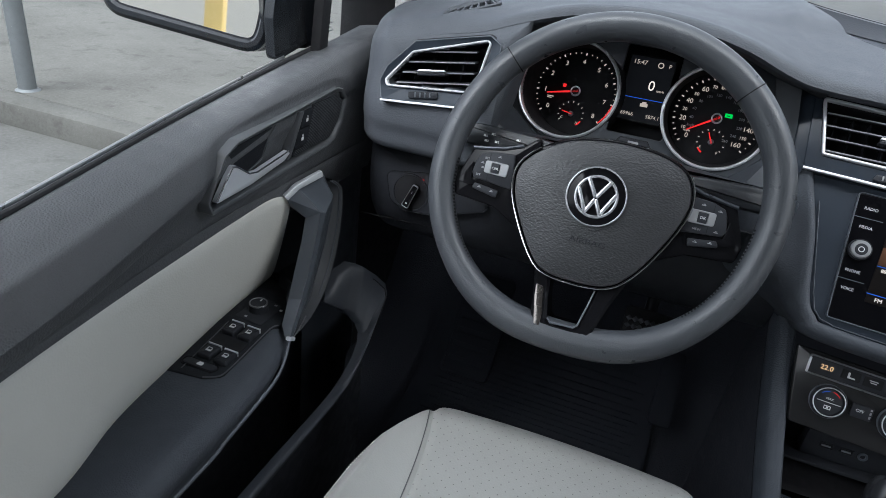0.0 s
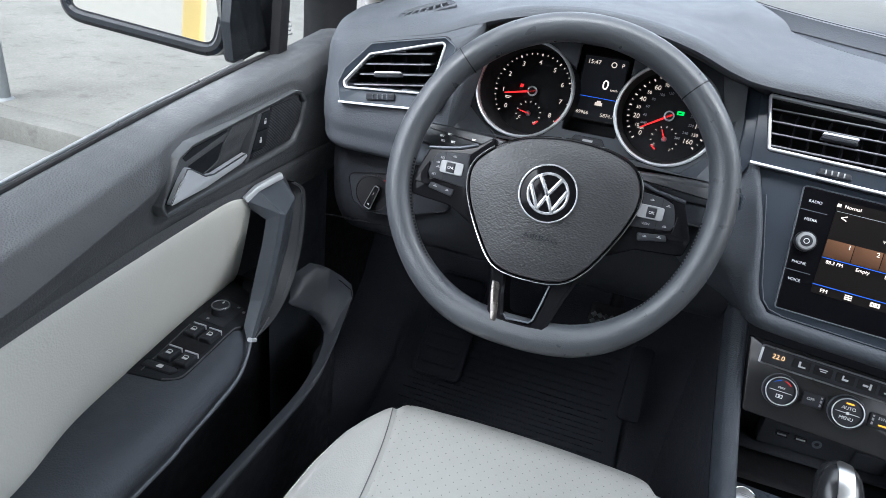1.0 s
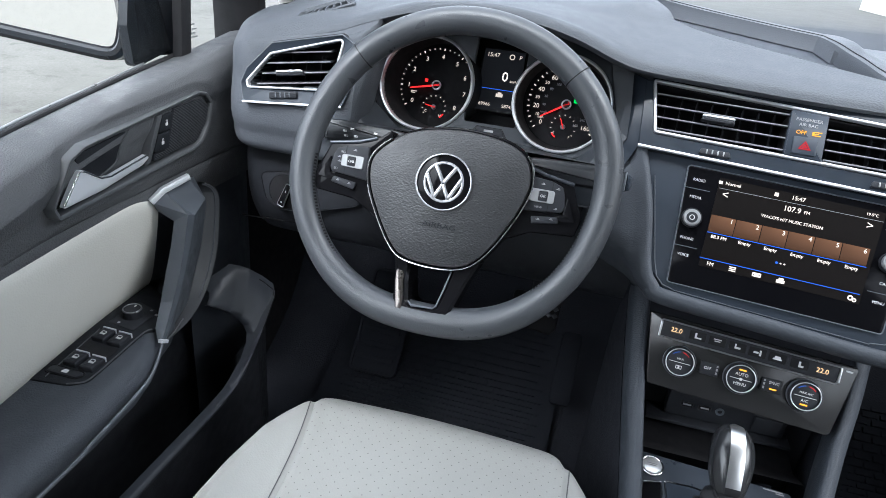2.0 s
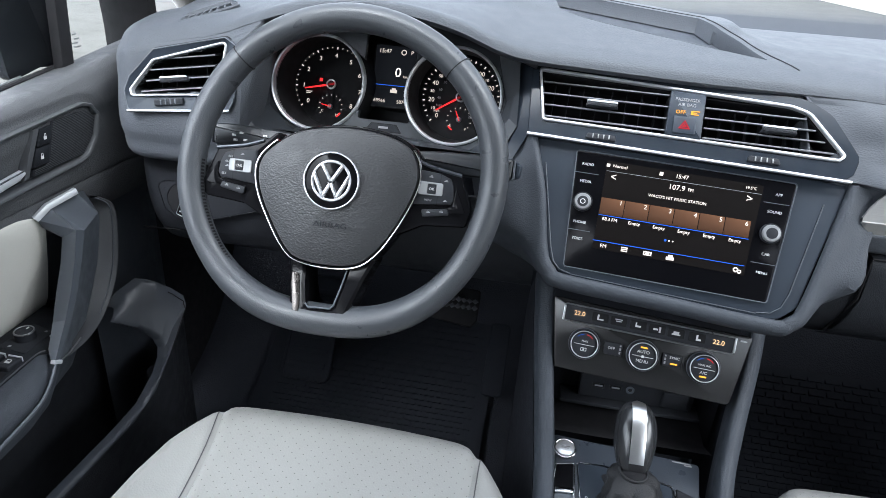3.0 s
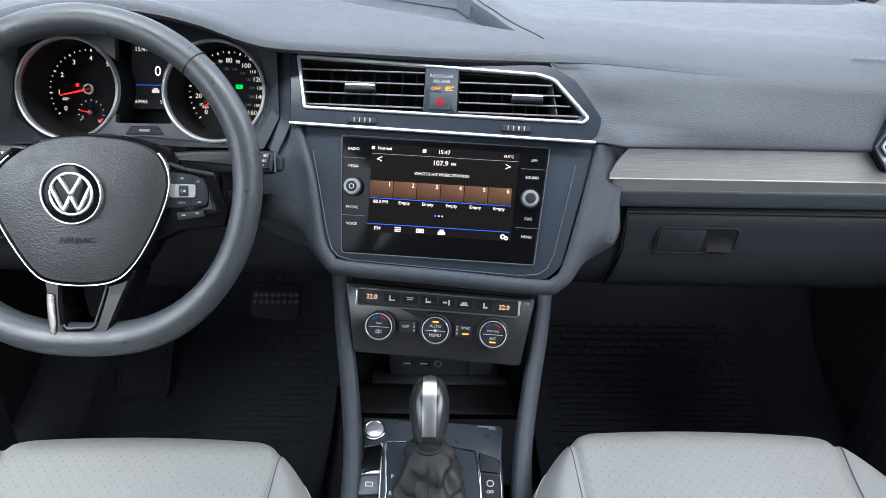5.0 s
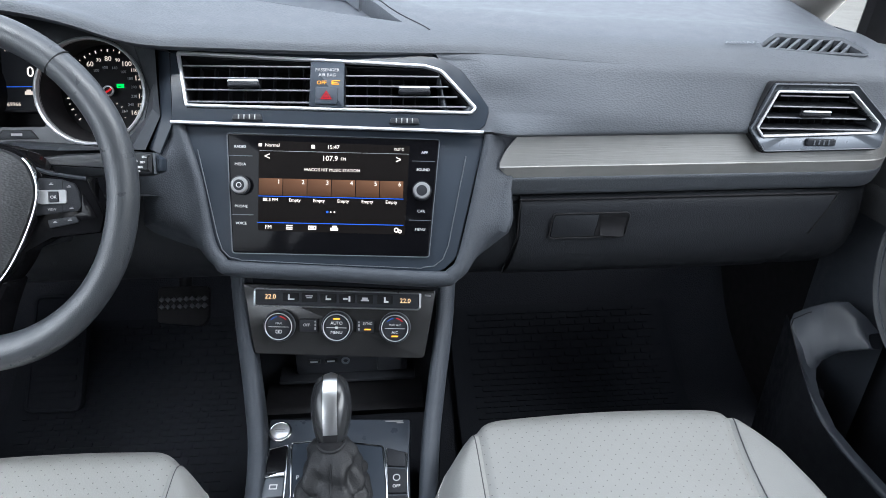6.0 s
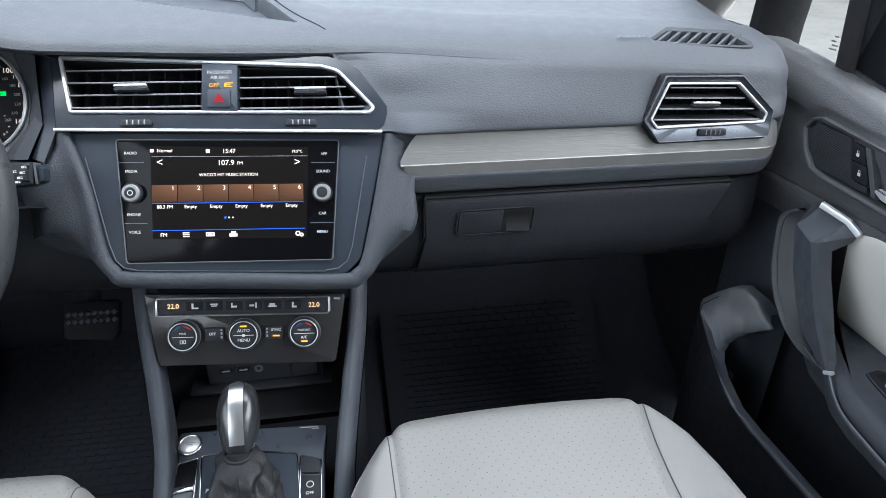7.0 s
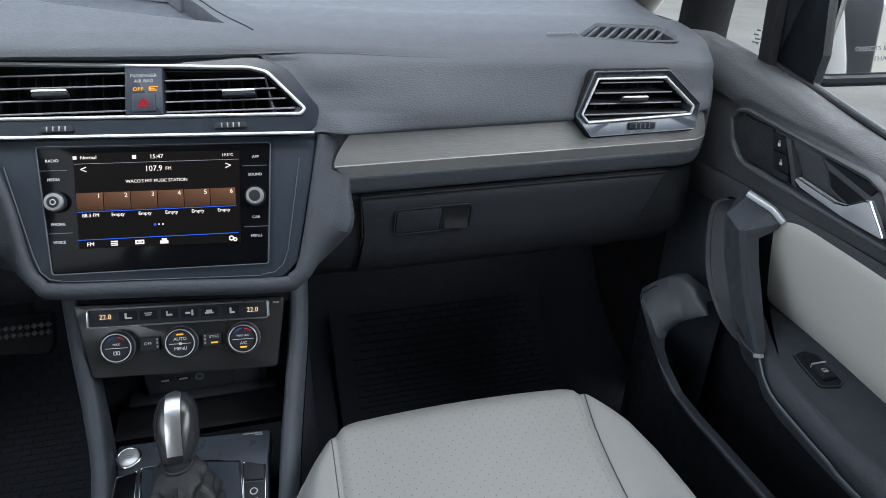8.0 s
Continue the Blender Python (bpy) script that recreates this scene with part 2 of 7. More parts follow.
def shrink(pts, d):
    """The polygon moved inwards by d."""
    n = len(pts)
    area = sum(pts[i - 1][0] * pts[i][1] - pts[i][0] * pts[i - 1][1] for i in range(n))
    s = 1 if area > 0 else -1
    out = []
    for i in range(n):
        p, a, b = Vector(pts[i]), Vector(pts[i - 1]), Vector(pts[(i + 1) % n])
        e, f = (p - a).normalized(), (b - p).normalized()
        n1, n2 = Vector((-e.y, e.x)) * s, Vector((-f.y, f.x)) * s
        m = (n1 + n2)
        k = max(0.5, m.dot(n1))
        out.append(tuple(p + m * (d / k)))
    return out


def slab(pts, z0, z1, bev=0.0, m=None):
    """A plate with the outline pts between z0 and z1, its upper edge rounded by bev."""
    loops = [(pts, z0)]
    if bev:
        loops += [(pts, z1 - bev), (shrink(pts, bev * 0.3), z1 - bev * 0.3), (shrink(pts, bev), z1)]
    else:
        loops += [(pts, z1)]
    n = len(pts)
    verts = [(*p, z) for l, z in loops for p in l]
    faces = [list(range(n))[::-1], list(range((len(loops) - 1) * n, len(loops) * n))]
    for j in range(len(loops) - 1):
        faces += [(j * n + i, j * n + (i + 1) % n, (j + 1) * n + (i + 1) % n, (j + 1) * n + i) for i in range(n)]
    bm = mesh(verts, faces)
    if m is not None:
        bm.transform(m)
    return bm


def hoop(pts, w, z0, z1, bev=0.001, m=None, inner=None, zi=None):
    """A frame of width w inside the outline pts."""
    inn = inner or shrink(pts, w)
    zi = z1 if zi is None else zi
    loops = [(pts, z0), (pts, z1 - bev), (shrink(pts, bev), z1), (shrink(inn, -bev), zi), (inn, zi - bev), (inn, z0)]
    n = len(pts)
    verts = [(*p, z) for l, z in loops for p in l]
    faces = []
    for j in range(len(loops)):
        q = (j + 1) % len(loops)
        faces += [(j * n + i, j * n + (i + 1) % n, q * n + (i + 1) % n, q * n + i) for i in range(n)]
    bm = mesh(verts, faces)
    if m is not None:
        bm.transform(m)
    return bm


def lathe(prof, seg=40, m=None):
    """Turns (r, z) about the z axis."""
    verts, faces, n = [], [], len(prof)
    for i in range(seg):
        a = 2 * math.pi * i / seg
        verts += [(r * math.cos(a), r * math.sin(a), z) for r, z in prof]
    for i in range(seg):
        q = (i + 1) % seg
        faces += [(i * n + j, q * n + j, q * n + j + 1, i * n + j + 1) for j in range(n - 1)]
    bm = mesh(verts, faces)
    bmesh.ops.remove_doubles(bm, verts=bm.verts, dist=1e-6)
    if m is not None:
        bm.transform(m)
    return bm


def knob(r, z0, z1, bev=0.0015, m=None, seg=40):
    return lathe([(0, z0), (r, z0), (r, z1 - bev), (r - bev * 0.3, z1 - bev * 0.3), (r - bev, z1), (0, z1)], seg, m)


def torus(r0, r1, z0, z1, m=None, seg=56):
    """A ring from radius r0 to r1 with a rounded face."""
    c, w = (r0 + r1) / 2, (r1 - r0) / 2
    return lathe([(r0, z0), (r0, z1 - w * 0.6), (c - w * 0.6, z1 - w * 0.15), (c, z1), (c + w * 0.6, z1 - w * 0.15), (r1, z1 - w * 0.6), (r1, z0), (r0, z0)], seg, m)


def curve_through(ps, n):
    """n + 1 points on a smooth line through the points ps."""
    ps = [Vector(p) for p in ps]
    k, out = len(ps) - 1, []
    for i in range(n + 1):
        f = i / n * k
        j = min(int(f), k - 1)
        t = f - j
        p0, p1, p2, p3 = ps[max(j - 1, 0)], ps[j], ps[j + 1], ps[min(j + 2, k)]
        out.append(0.5 * (2 * p1 + (p2 - p0) * t + (2 * p0 - 5 * p1 + 4 * p2 - p3) * t * t + (3 * p1 - p0 - 3 * p2 + p3) * t ** 3))
    return out


def grid(rows, closed=False):
    """A sheet over rows of points."""
    n, verts, faces = len(rows[0]), [tuple(p) for r in rows for p in r], []
    for j in range(len(rows) - 1):
        for i in range(n if closed else n - 1):
            q = (i + 1) % n
            faces.append((j * n + i, j * n + q, (j + 1) * n + q, (j + 1) * n + i))
    return mesh(verts, faces)


def skin(sections, nu, nv):
    """A smooth sheet through sections, each a list of as many points."""
    cols = [curve_through(s, nv) for s in sections]
    rows = [curve_through([c[i] for c in cols], nu) for i in range(nv + 1)]
    return grid(rows)


def sweep(path, sec, closed=False, up=(0, 0, 1), scale=None):
    """Carries the outline sec, (side, up), along a path."""
    path = [Vector(p) for p in path]
    n, rings = len(path), []
    for i, p in enumerate(path):
        a = path[i - 1] if i or closed else path[i]
        b = path[(i + 1) % n] if closed or i < n - 1 else path[i]
        t = (b - a).normalized()
        s = t.cross(Vector(up)).normalized()
        u = s.cross(t).normalized()
        k = scale[i] if scale else 1
        rings.append([p + s * (x * k) + u * (y * k) for x, y in sec])
    if closed:
        rings.append(rings[0])
    bm = grid(rings, closed=True)
    if not closed:
        bm.verts.ensure_lookup_table()
        m = len(sec)
        for base in (0, (n - 1) * m):
            try:
                bm.faces.new([bm.verts[base + i] for i in range(m)])
            except ValueError:
                pass
    bmesh.ops.remove_doubles(bm, verts=bm.verts, dist=1e-6)
    return bm


def ellipse(a, b, n=14):
    return [(a * math.cos(2 * math.pi * i / n), b * math.sin(2 * math.pi * i / n)) for i in range(n)]


def rod(p0, p1, r, n=12):
    d = Vector(p1) - Vector(p0)
    up = (0, 0, 1) if abs(d.normalized().z) < 0.9 else (1, 0, 0)
    return sweep([p0, p1], ellipse(r, r, n), up=up)


def words(s, size, parent, x, y, z, mt, name="lettering", align="CENTER", m=None, thick=0.0002, sx=1.0):
    """Printed words, flat on the parent's local plane."""
    cu = bpy.data.curves.new("words", "FONT")
    cu.body, cu.size, cu.align_x, cu.align_y, cu.extrude = s, size, align, "CENTER", thick
    cu.resolution_u = 3
    tmp = new("words", cu)
    me = bpy.data.meshes.new_from_object(tmp.evaluated_get(bpy.context.evaluated_depsgraph_get()))
    bpy.data.objects.remove(tmp)
    bpy.data.curves.remove(cu)
    me.transform((m or Matrix()) @ Matrix.Translation((x, y, z)) @ Matrix.Diagonal((sx, 1, 1, 1)))
    me.materials.clear()
    me.materials.append(mt)
    me.name = name
    ob = new(name, me)
    ob.parent = parent
    return ob


def bars(parent, cells, z, mt, name="marking", m=None, thick=0.0003):
    """Small flat bars (x0, x1, y0, y1) as one printed mark."""
    bm = bmesh.new()
    for x0, x1, y0, y1 in cells:
        vs = [bm.verts.new(v) for v in ((x0, y0, z), (x1, y0, z), (x1, y1, z), (x0, y1, z))]
        bm.faces.new(vs)
    r = bmesh.ops.extrude_face_region(bm, geom=bm.faces[:])
    for g in r["geom"]:
        if isinstance(g, bmesh.types.BMVert):
            g.co.z += thick
    if m is not None:
        bm.transform(m)
    ob = part(name, bm, mt, parent)
    return tagged(ob, kind="stuff") if len(cells) > 1 else ob


def lerp_table(tab, x):
    """Values between the rows (x, a, b, ...) of a table, smoothly."""
    if x <= tab[0][0]:
        return tab[0][1:]
    for p, q in zip(tab, tab[1:]):
        if x <= q[0]:
            t = (x - p[0]) / (q[0] - p[0])
            return tuple(a + (b - a) * t for a, b in zip(p[1:], q[1:]))
    return tab[-1][1:]


def radial(pts, c, n):
    """n points of the outline pts, one in each direction from c."""
    out = []
    for i in range(n):
        a = 2 * math.pi * i / n
        dx, dy, best = math.cos(a), math.sin(a), 0
        for (x0, y0), (x1, y1) in zip(pts, pts[1:] + pts[:1]):
            ex, ey = x1 - x0, y1 - y0
            den = dx * ey - dy * ex
            if abs(den) < 1e-12:
                continue
            t = ((x0 - c[0]) * ey - (y0 - c[1]) * ex) / den
            u = ((x0 - c[0]) * dy - (y0 - c[1]) * dx) / den
            if t > 0 and -1e-6 <= u <= 1 + 1e-6:
                best = max(best, t)
        out.append((c[0] + dx * best, c[1] + dy * best))
    return out


def mask(outline, opening, c, z0, z1, n=160, bev=0.0008, zi=None):
    """A plate with an opening of another shape."""
    return hoop(radial(outline, c, n), 0, z0, z1, bev, inner=radial(opening, c, n), zi=zi)


# ---- the ground outside and the car's shell ----
bm = grid([[(-60 + 6 * i, -60 + 6 * j, 0.0) for i in range(21)] for j in range(21)])
me = bpy.data.meshes.new("ground")
bm.to_mesh(me)
bm.free()
me.materials.append(ASPHALT)
tagged(new("ground", me), "pale worn concrete parking surface with stains", "ground", kind="structure")


def structure(name, bm, mt, label, category):
    bmesh.ops.recalc_face_normals(bm, faces=bm.faces)
    me = bpy.data.meshes.new(name)
    bm.to_mesh(me)
    bm.free()
    me.materials.append(mt)
    for p in me.polygons:
        p.use_smooth = True
    me.set_sharp_from_angle(angle=radians(35))
    return tagged(new(name, me), label, category, kind="structure")


# raised pavement with a kerb, across the car's front corner
structure("pavement", box(-30, -1.6, 2.545, 9.0, -0.1, 0.12, 0.02), CONCRETE, "raised grey concrete pavement with a worn kerb edge", "pavement")
structure("kerb", box(-30, -1.58, 2.385, 2.541, -0.1, 0.125, 0.02), CONCRETE, "rough stained concrete kerb along the pavement", "kerb")

# the cabin's floor and its closing walls
def rowsheet(prof, x0, x1, n=8):
    return grid([[(x0 + (x1 - x0) * i / n, y, z) for i in range(n + 1)] for y, z in prof])


structure("floor", rowsheet(curve_through([(-1.5, 0.38), (0.2, 0.36), (0.8, 0.36), (1.05, 0.38), (1.25, 0.50), (1.38, 0.78), (1.40, 1.08)], 24), -0.80, 0.80), CARPET, "black carpeted cabin floor rising to the bulkhead", "floor")
for s, nm in ((-1, "wall_west"), (1, "wall_east")):
    structure(nm, box(s * 0.80, s * 0.84, 0.99, 1.45, 0.3, 0.97), MATTE, "dark side of the footwell beside the dashboard", "wall")
structure("wall_south", box(-0.80, 0.80, -1.60, -1.55, 0.36, 1.60), DOORSKIN, "plain dark grey rear wall of the cabin", "wall")


def roof_sheet(xs, ys):
    """A piece of the headliner between the given lines."""
    bm = grid([[(x, y, 1.63 - 0.10 * (x / 0.62) ** 2 - 0.12 * max(0, y - 0.1)) for x in xs] for y in ys])
    r = bmesh.ops.extrude_face_region(bm, geom=bm.faces[:])
    for g in r["geom"]:
        if isinstance(g, bmesh.types.BMVert):
            g.co.z += 0.04
    return bm


structure("ceiling", roof_sheet((-0.66, -0.58, -0.4, -0.2, 0, 0.2, 0.4, 0.58, 0.66), (-1.6, -0.9, -0.2, 0.15, 0.35, 0.58)), HEADLINER, "pale grey cloth headliner of the car roof", "ceiling")
for s in (-1, 1):
    # the pillar runs from the dashboard's corner up to the roof
    path = [(s * 0.76, 1.24, 1.06), (s * 0.715, 1.0, 1.24), (s * 0.68, 0.78, 1.38), (s * 0.645, 0.5, 1.53), (s * 0.61, 0.28, 1.61)]
    structure("pillar", sweep(curve_through(path, 20), ellipse(0.035, 0.05, 12), up=(s, 0, 0)), HEADLINER, "pale grey windscreen pillar trim", "pillar")
    structure("pillar", sweep(curve_through([(s * 0.75, -0.32, 0.40), (s * 0.75, -0.30, 1.05), (s * 0.64, -0.25, 1.57)], 10), ellipse(0.03, 0.06, 10), up=(s, 0, 0)), HEADLINER, "pale grey middle pillar trim behind the front door", "pillar")
    structure("wall_rear_side", box(s * 0.76, s * 0.80, -1.55, -0.32, 0.3, 1.06, 0.01), DOORSKIN, "dark rear side wall of the cabin", "wall")
    structure("wall_outer_side", slab(rounded([(-1.60, .30), (-.435, .30), (-.435, .862), (-.90, .872), (-1.60, .905)], .02), 0, .012, .004, Matrix(((0, 0, s, s * .80), (1, 0, 0, 0), (0, 1, 0, 0), (0, 0, 0, 1)))), BLUEPAINT, "blue-grey painted rear door and quarter panel", "wall")
    structure("trim_outer_side", sweep([(s * .806, -1.58, .915), (s * .806, -.90, .884), (s * .804, -.435, .872)], ellipse(.004, .006, 8)), SILVER, "bright strip along the rear window line", "trim")
wind = grid([[(x, 1.42 - 0.84 * t - 0.10 * (x / 0.7) ** 2, 1.10 + 0.47 * t) for x in (-0.72, -0.48, -0.24, 0, 0.24, 0.48, 0.72)] for t in (0, 0.33, 0.66, 1)])
w = structure("window_windscreen", wind, GLASS, "clear raked windscreen glass", "window")
w.visible_shadow = False


# ---- the dashboard ----
EDGE = [(-.688, .806, 1.090), (-.655, .808, 1.098), (-.60, .816, 1.110), (-.545, .824, 1.121), (-.505, .83, 1.136), (-.46, .83, 1.151), (-.42, .83, 1.159), (-.365, .83, 1.163), (-.31, .83, 1.159), (-.26, .83, 1.148), (-.215, .836, 1.131), (-.18, .848, 1.122), (-.10, .860, 1.1165), (0, .860, 1.1130), (.10, .860, 1.1115), (.17, .860, 1.1105), (.215, .854, 1.109), (.27, .840, 1.107), (.33, .829, 1.105), (.47, .815, 1.102), (.60, .808, 1.096), (.65, .804, 1.091), (.688, .804, 1.086)]
TRAY = [(-.154, .970), (.088, .908), (.022, 1.002), (-.185, 1.052)]

dash = thing("dashboard", pose(0, 0.85, 0.75), "dark grey soft-touch car dashboard with a stepped upper pad", "dashboard")


def edge_at(x):
    return lerp_table(EDGE_FINE, x)


EDGE_FINE = [tuple(p) for p in curve_through(EDGE, 240)]


def inside(poly, x, y):
    hit = False
    for i in range(len(poly)):
        (x0, y0), (x1, y1) = poly[i - 1], poly[i]
        if (y0 > y) != (y1 > y) and x < (x1 - x0) * (y - y0) / (y1 - y0) + x0:
            hit = not hit
    return hit


def curl(x):
    """How far the ends of the dashboard bend away, beside the doors."""
    return .034 * min(1.0, max(0.0, (abs(x) - .632) / .056)) ** 2.6 + 7 * max(0.0, abs(x) - .688)


def across(x0, x1, n):
    """Steps across the dashboard; past its ends they run forward along the cheek."""
    xs = [x0 + (x1 - x0) * i / n for i in range(n + 1)]
    if x0 < -.68:
        xs = [-.703, -.697, -.6925] + xs
    if x1 > .68:
        xs += [.6925, .697, .703]
    return xs


def held(x):
    return max(-.6905, min(.6905, x))


def lip(x):
    """How far the pad overhangs what is below it: fully over the dials and the centre vents."""
    return max(0.0, min(1.0, (.134 - x) / .010, (x + .508) / .02))


def top_profile(x, y, z):
    hood = max(0.0, z - 1.115)
    rise = 0.030 - 0.45 * hood
    far = 0.022 * max(0.0, 1 - abs(x + 0.2) / 0.25)
    k = max(0.0, min(1.0, (.36 - x) / .25, (x + .62) / .15))
    back = max(0.0, min(1.0, (x + .30) / .09, (.135 - x) / .07)) * .021
    back *= back / .021
    return [(x, y + .006 + .05 * k, z - .014 - .003 * k), (x, y + .0005 + .012 * k, z - .010), (x, y + .0035 - .0015 * k, z - .004), (x, y + .012 - .004 * k, z + .004 + .002 * k), (x, y + .026, z + .50 * rise), (x, y + .05, z + .75 * rise), (x, y + .10, z + rise + .45 * back), (x, y + .15, z + rise + far * .4 + back), (x, 1.12, 1.142 + .5 * hood + far + .8 * back), (x, 1.24, 1.135 + .3 * hood + .3 * back), (x, 1.42, 1.10)]


NX, NY = 330, 130


def vent_plane(x, y, z):
    """Near the centre the passenger's face falls back to the plane of the vents."""
    t = max(0.0, min(1.0, (.31 - x) / .125)) if x > 0 else 0.0
    g = max(0.0, min(1.0, (1.106 - z) / .045))
    steep = max(0.0, min(1.0, (1.113 - z) / .014))
    w = max(0.0, min(1.0, (x - .152) / .035))
    w = w * w * (3 - 2 * w)
    t = t * t * (3 - 2 * t) * (w * g * g * (3 - 2 * g) + (1 - w) * steep)
    near_trim = max(0.0, min(1.0, (x - .185) / .02))
    t *= 1 - near_trim * (1 - min(1.0, abs(z - 1.027) / .022))
    plane = .8255 + (z - 1.0525) * .7265 - .072 * (x - .17) if z > 1.03 else .7955 + (z - .972) * .5095 - .0733 * x + .007
    return y + t * max(0.0, plane - y)


HOLES = ([(.490, 1.036), (.497, 1.029), (.631, 1.030), (.633, 1.039), (.594, 1.071), (.507, 1.073)], [(-.640, 1.045), (-.641, 1.050), (-.6155, 1.081), (-.533, 1.106), (-.530, 1.104), (-.538, 1.056)], [(.0, 1.055), (.152, 1.050), (.160, 1.056), (.124, 1.090), (.0, 1.095)])


def face_column(x, prof, plain=None):
    """The face below the pad's edge, from the edge down. The air ducts run into it."""
    y, z = edge_at(x)
    k = max(0.0, min(1.0, (abs(x) - .664) / .014)) if plain else 0.0
    body = [(a + (c - a) * k, b + (d - b) * k) for (a, b), (c, d) in zip(prof, plain or prof)]
    col = []
    for q in curve_through([(x, y + .0035, z - .004), (x, y + .0010 + (.800 - y) * .14, z - .011), (x, y + (.800 - y) * .40, z - .024)] + [(x, yy, zz) for yy, zz in body], 110):
        deep = .055 if any(inside(h, x, q.z) for h in HOLES) else 0.0
        col.append(Vector((x, vent_plane(x, q.y, q.z) + deep, q.z)))
    return col


FACE = [(.800, 1.055), (.794, 1.040), (.793, 1.031), (.799, 1.0275), (.808, 1.020), (.803, .984), (.795, .979), (.797, .970), (.803, .957), (.812, .952)]
SMOOTH = [(.798, 1.055), (.795, 1.040), (.794, 1.032), (.794, 1.024), (.794, 1.014), (.794, .992), (.795, .980), (.797, .970), (.803, .957), (.812, .952)]
DRIVER = [(.802, 1.05), (.795, 1.02), (.794, 1.00), (.798, .985), (.800, .970), (.806, .962), (.815, .958)]


def column(x):
    """One slice of the pad: up the face, or from under the overhang, then over the top."""
    y, z = edge_at(x)
    k = lip(x)
    top = curve_through(top_profile(x, y, z)[2:], NY)
    under = curve_through([(x, y + .056, z - .017), (x, y + .0125, z - .010), tuple(top[0])], 110)
    low = under
    if k < 1:
        face = face_column(x, FACE, SMOOTH) if x > 0 else face_column(x, DRIVER)
        low = [f.lerp(u, k) for f, u in zip(face[::-1], under)]
    return [Vector((held(x), min(q.y + curl(x), 1.43), q.z)) for q in low[:-1] + top]


cols = [column(x) for x in across(-.688, .688, NX)]
pad = grid([[c[j] for c in cols] for j in range(NY + 111)])
for (x0, y0), (x1, y1) in zip(TRAY, TRAY[1:] + TRAY[:1]):
    near = [f for f in pad.faces if -.35 < f.calc_center_median().x < .3 and .86 < f.calc_center_median().y < 1.2]
    geo = list({v for f in near for v in f.verts}) + list({e for f in near for e in f.edges}) + near
    bmesh.ops.bisect_plane(pad, geom=geo, dist=1e-5, plane_co=(x0, y0, 1.1), plane_no=(y1 - y0, x0 - x1, 0))
gone = [f for f in pad.faces if inside(TRAY, f.calc_center_median().x, f.calc_center_median().y) and f.calc_center_median().z > 1.11]
bmesh.ops.delete(pad, geom=gone, context="FACES")
SLOTS = []
for s, m, shape in ((-1, pose(-.566, .872, 1.1395, 20, -10.5, 5), [(-.040, -.0265), (.0245, .0045), (.014, .0157), (-.030, -.0085)]), (1, pose(.566, .849, 1.1170, 21, 2, -5), [(-.069, -.0135), (.061, -.0135), (.041, .015), (-.037, .017)])):
    SLOTS.append((s, m, rounded(shape, .005 if s > 0 else .002)))
    spot = [(m @ Vector((*q, 0))).xy for q in shrink(SLOTS[-1][2], -.001)]
    gone = [f for f in pad.faces if inside([tuple(q) for q in spot], f.calc_center_median().x, f.calc_center_median().y) and f.calc_center_median().z > 1.09]
    bmesh.ops.delete(pad, geom=gone, context="FACES")
part("upper_pad", pad, SOFT, dash, "dark grey grained upper pad with a shallow tray", 30, inworld=True)


def tray_floor(y):
    return 1.112 + .36 * (y - .908)


def tray_top(x, y):
    """The height of the pad at the tray's rim."""
    pts = column(x)[110:]
    return lerp_table([(q.y, q.z) for q in pts], y)[0]


walls = bmesh.new()
for (x0, y0), (x1, y1) in zip(TRAY, TRAY[1:] + TRAY[:1]):
    cols_t = []
    for i in range(17):
        x, y = x0 + (x1 - x0) * i / 16, y0 + (y1 - y0) * i / 16
        cols_t.append((x, y, tray_top(x, y)))
    vs = [(walls.verts.new((x, y, z + .0002)), walls.verts.new((x * .985 - .001, y, (z * .75 + tray_floor(y) * .25))), walls.verts.new((x * .97 - .002, y + (.006 if y < .975 else -.004), tray_floor(y)))) for x, y, z in cols_t]
    for a, b in zip(vs, vs[1:]):
        walls.faces.new((a[0], b[0], b[1], a[1]))
        walls.faces.new((a[1], b[1], b[2], a[2]))
# walls and floor darker than the pad: the hollow's shade put into colour
part("tray_wall", walls, BANDSKIN, dash, "sloping tray walls, coloured darker for the shade inside", 30, inworld=True)
part("tray_floor", mesh([(x, y, tray_floor(y) - (0 if k else .003)) for k in (0, 1) for x, y in shrink(TRAY, -.002)], [(0, 1, 2, 3), (4, 5, 6, 7), (0, 1, 5, 4), (1, 2, 6, 5), (2, 3, 7, 6), (3, 0, 4, 7)]), POCKETSKIN, dash, "smooth tray floor, coloured darker for the shade inside", inworld=True)
seam_t = [(.119, .890), (.060, .962), (.034, 1.000), (.026, 1.016), (-.02, 1.028), (-.10, 1.047), (-.19, 1.068)]
part("tray_seam", sweep([(x, y, tray_top(x, y) + .0003) for x, y in [tuple(q)[:2] for q in curve_through([(a, b, 0) for a, b in seam_t], 40)]], ellipse(.0010, .0008, 6)), LOWER, dash, "fine seam round the tray", inworld=True)


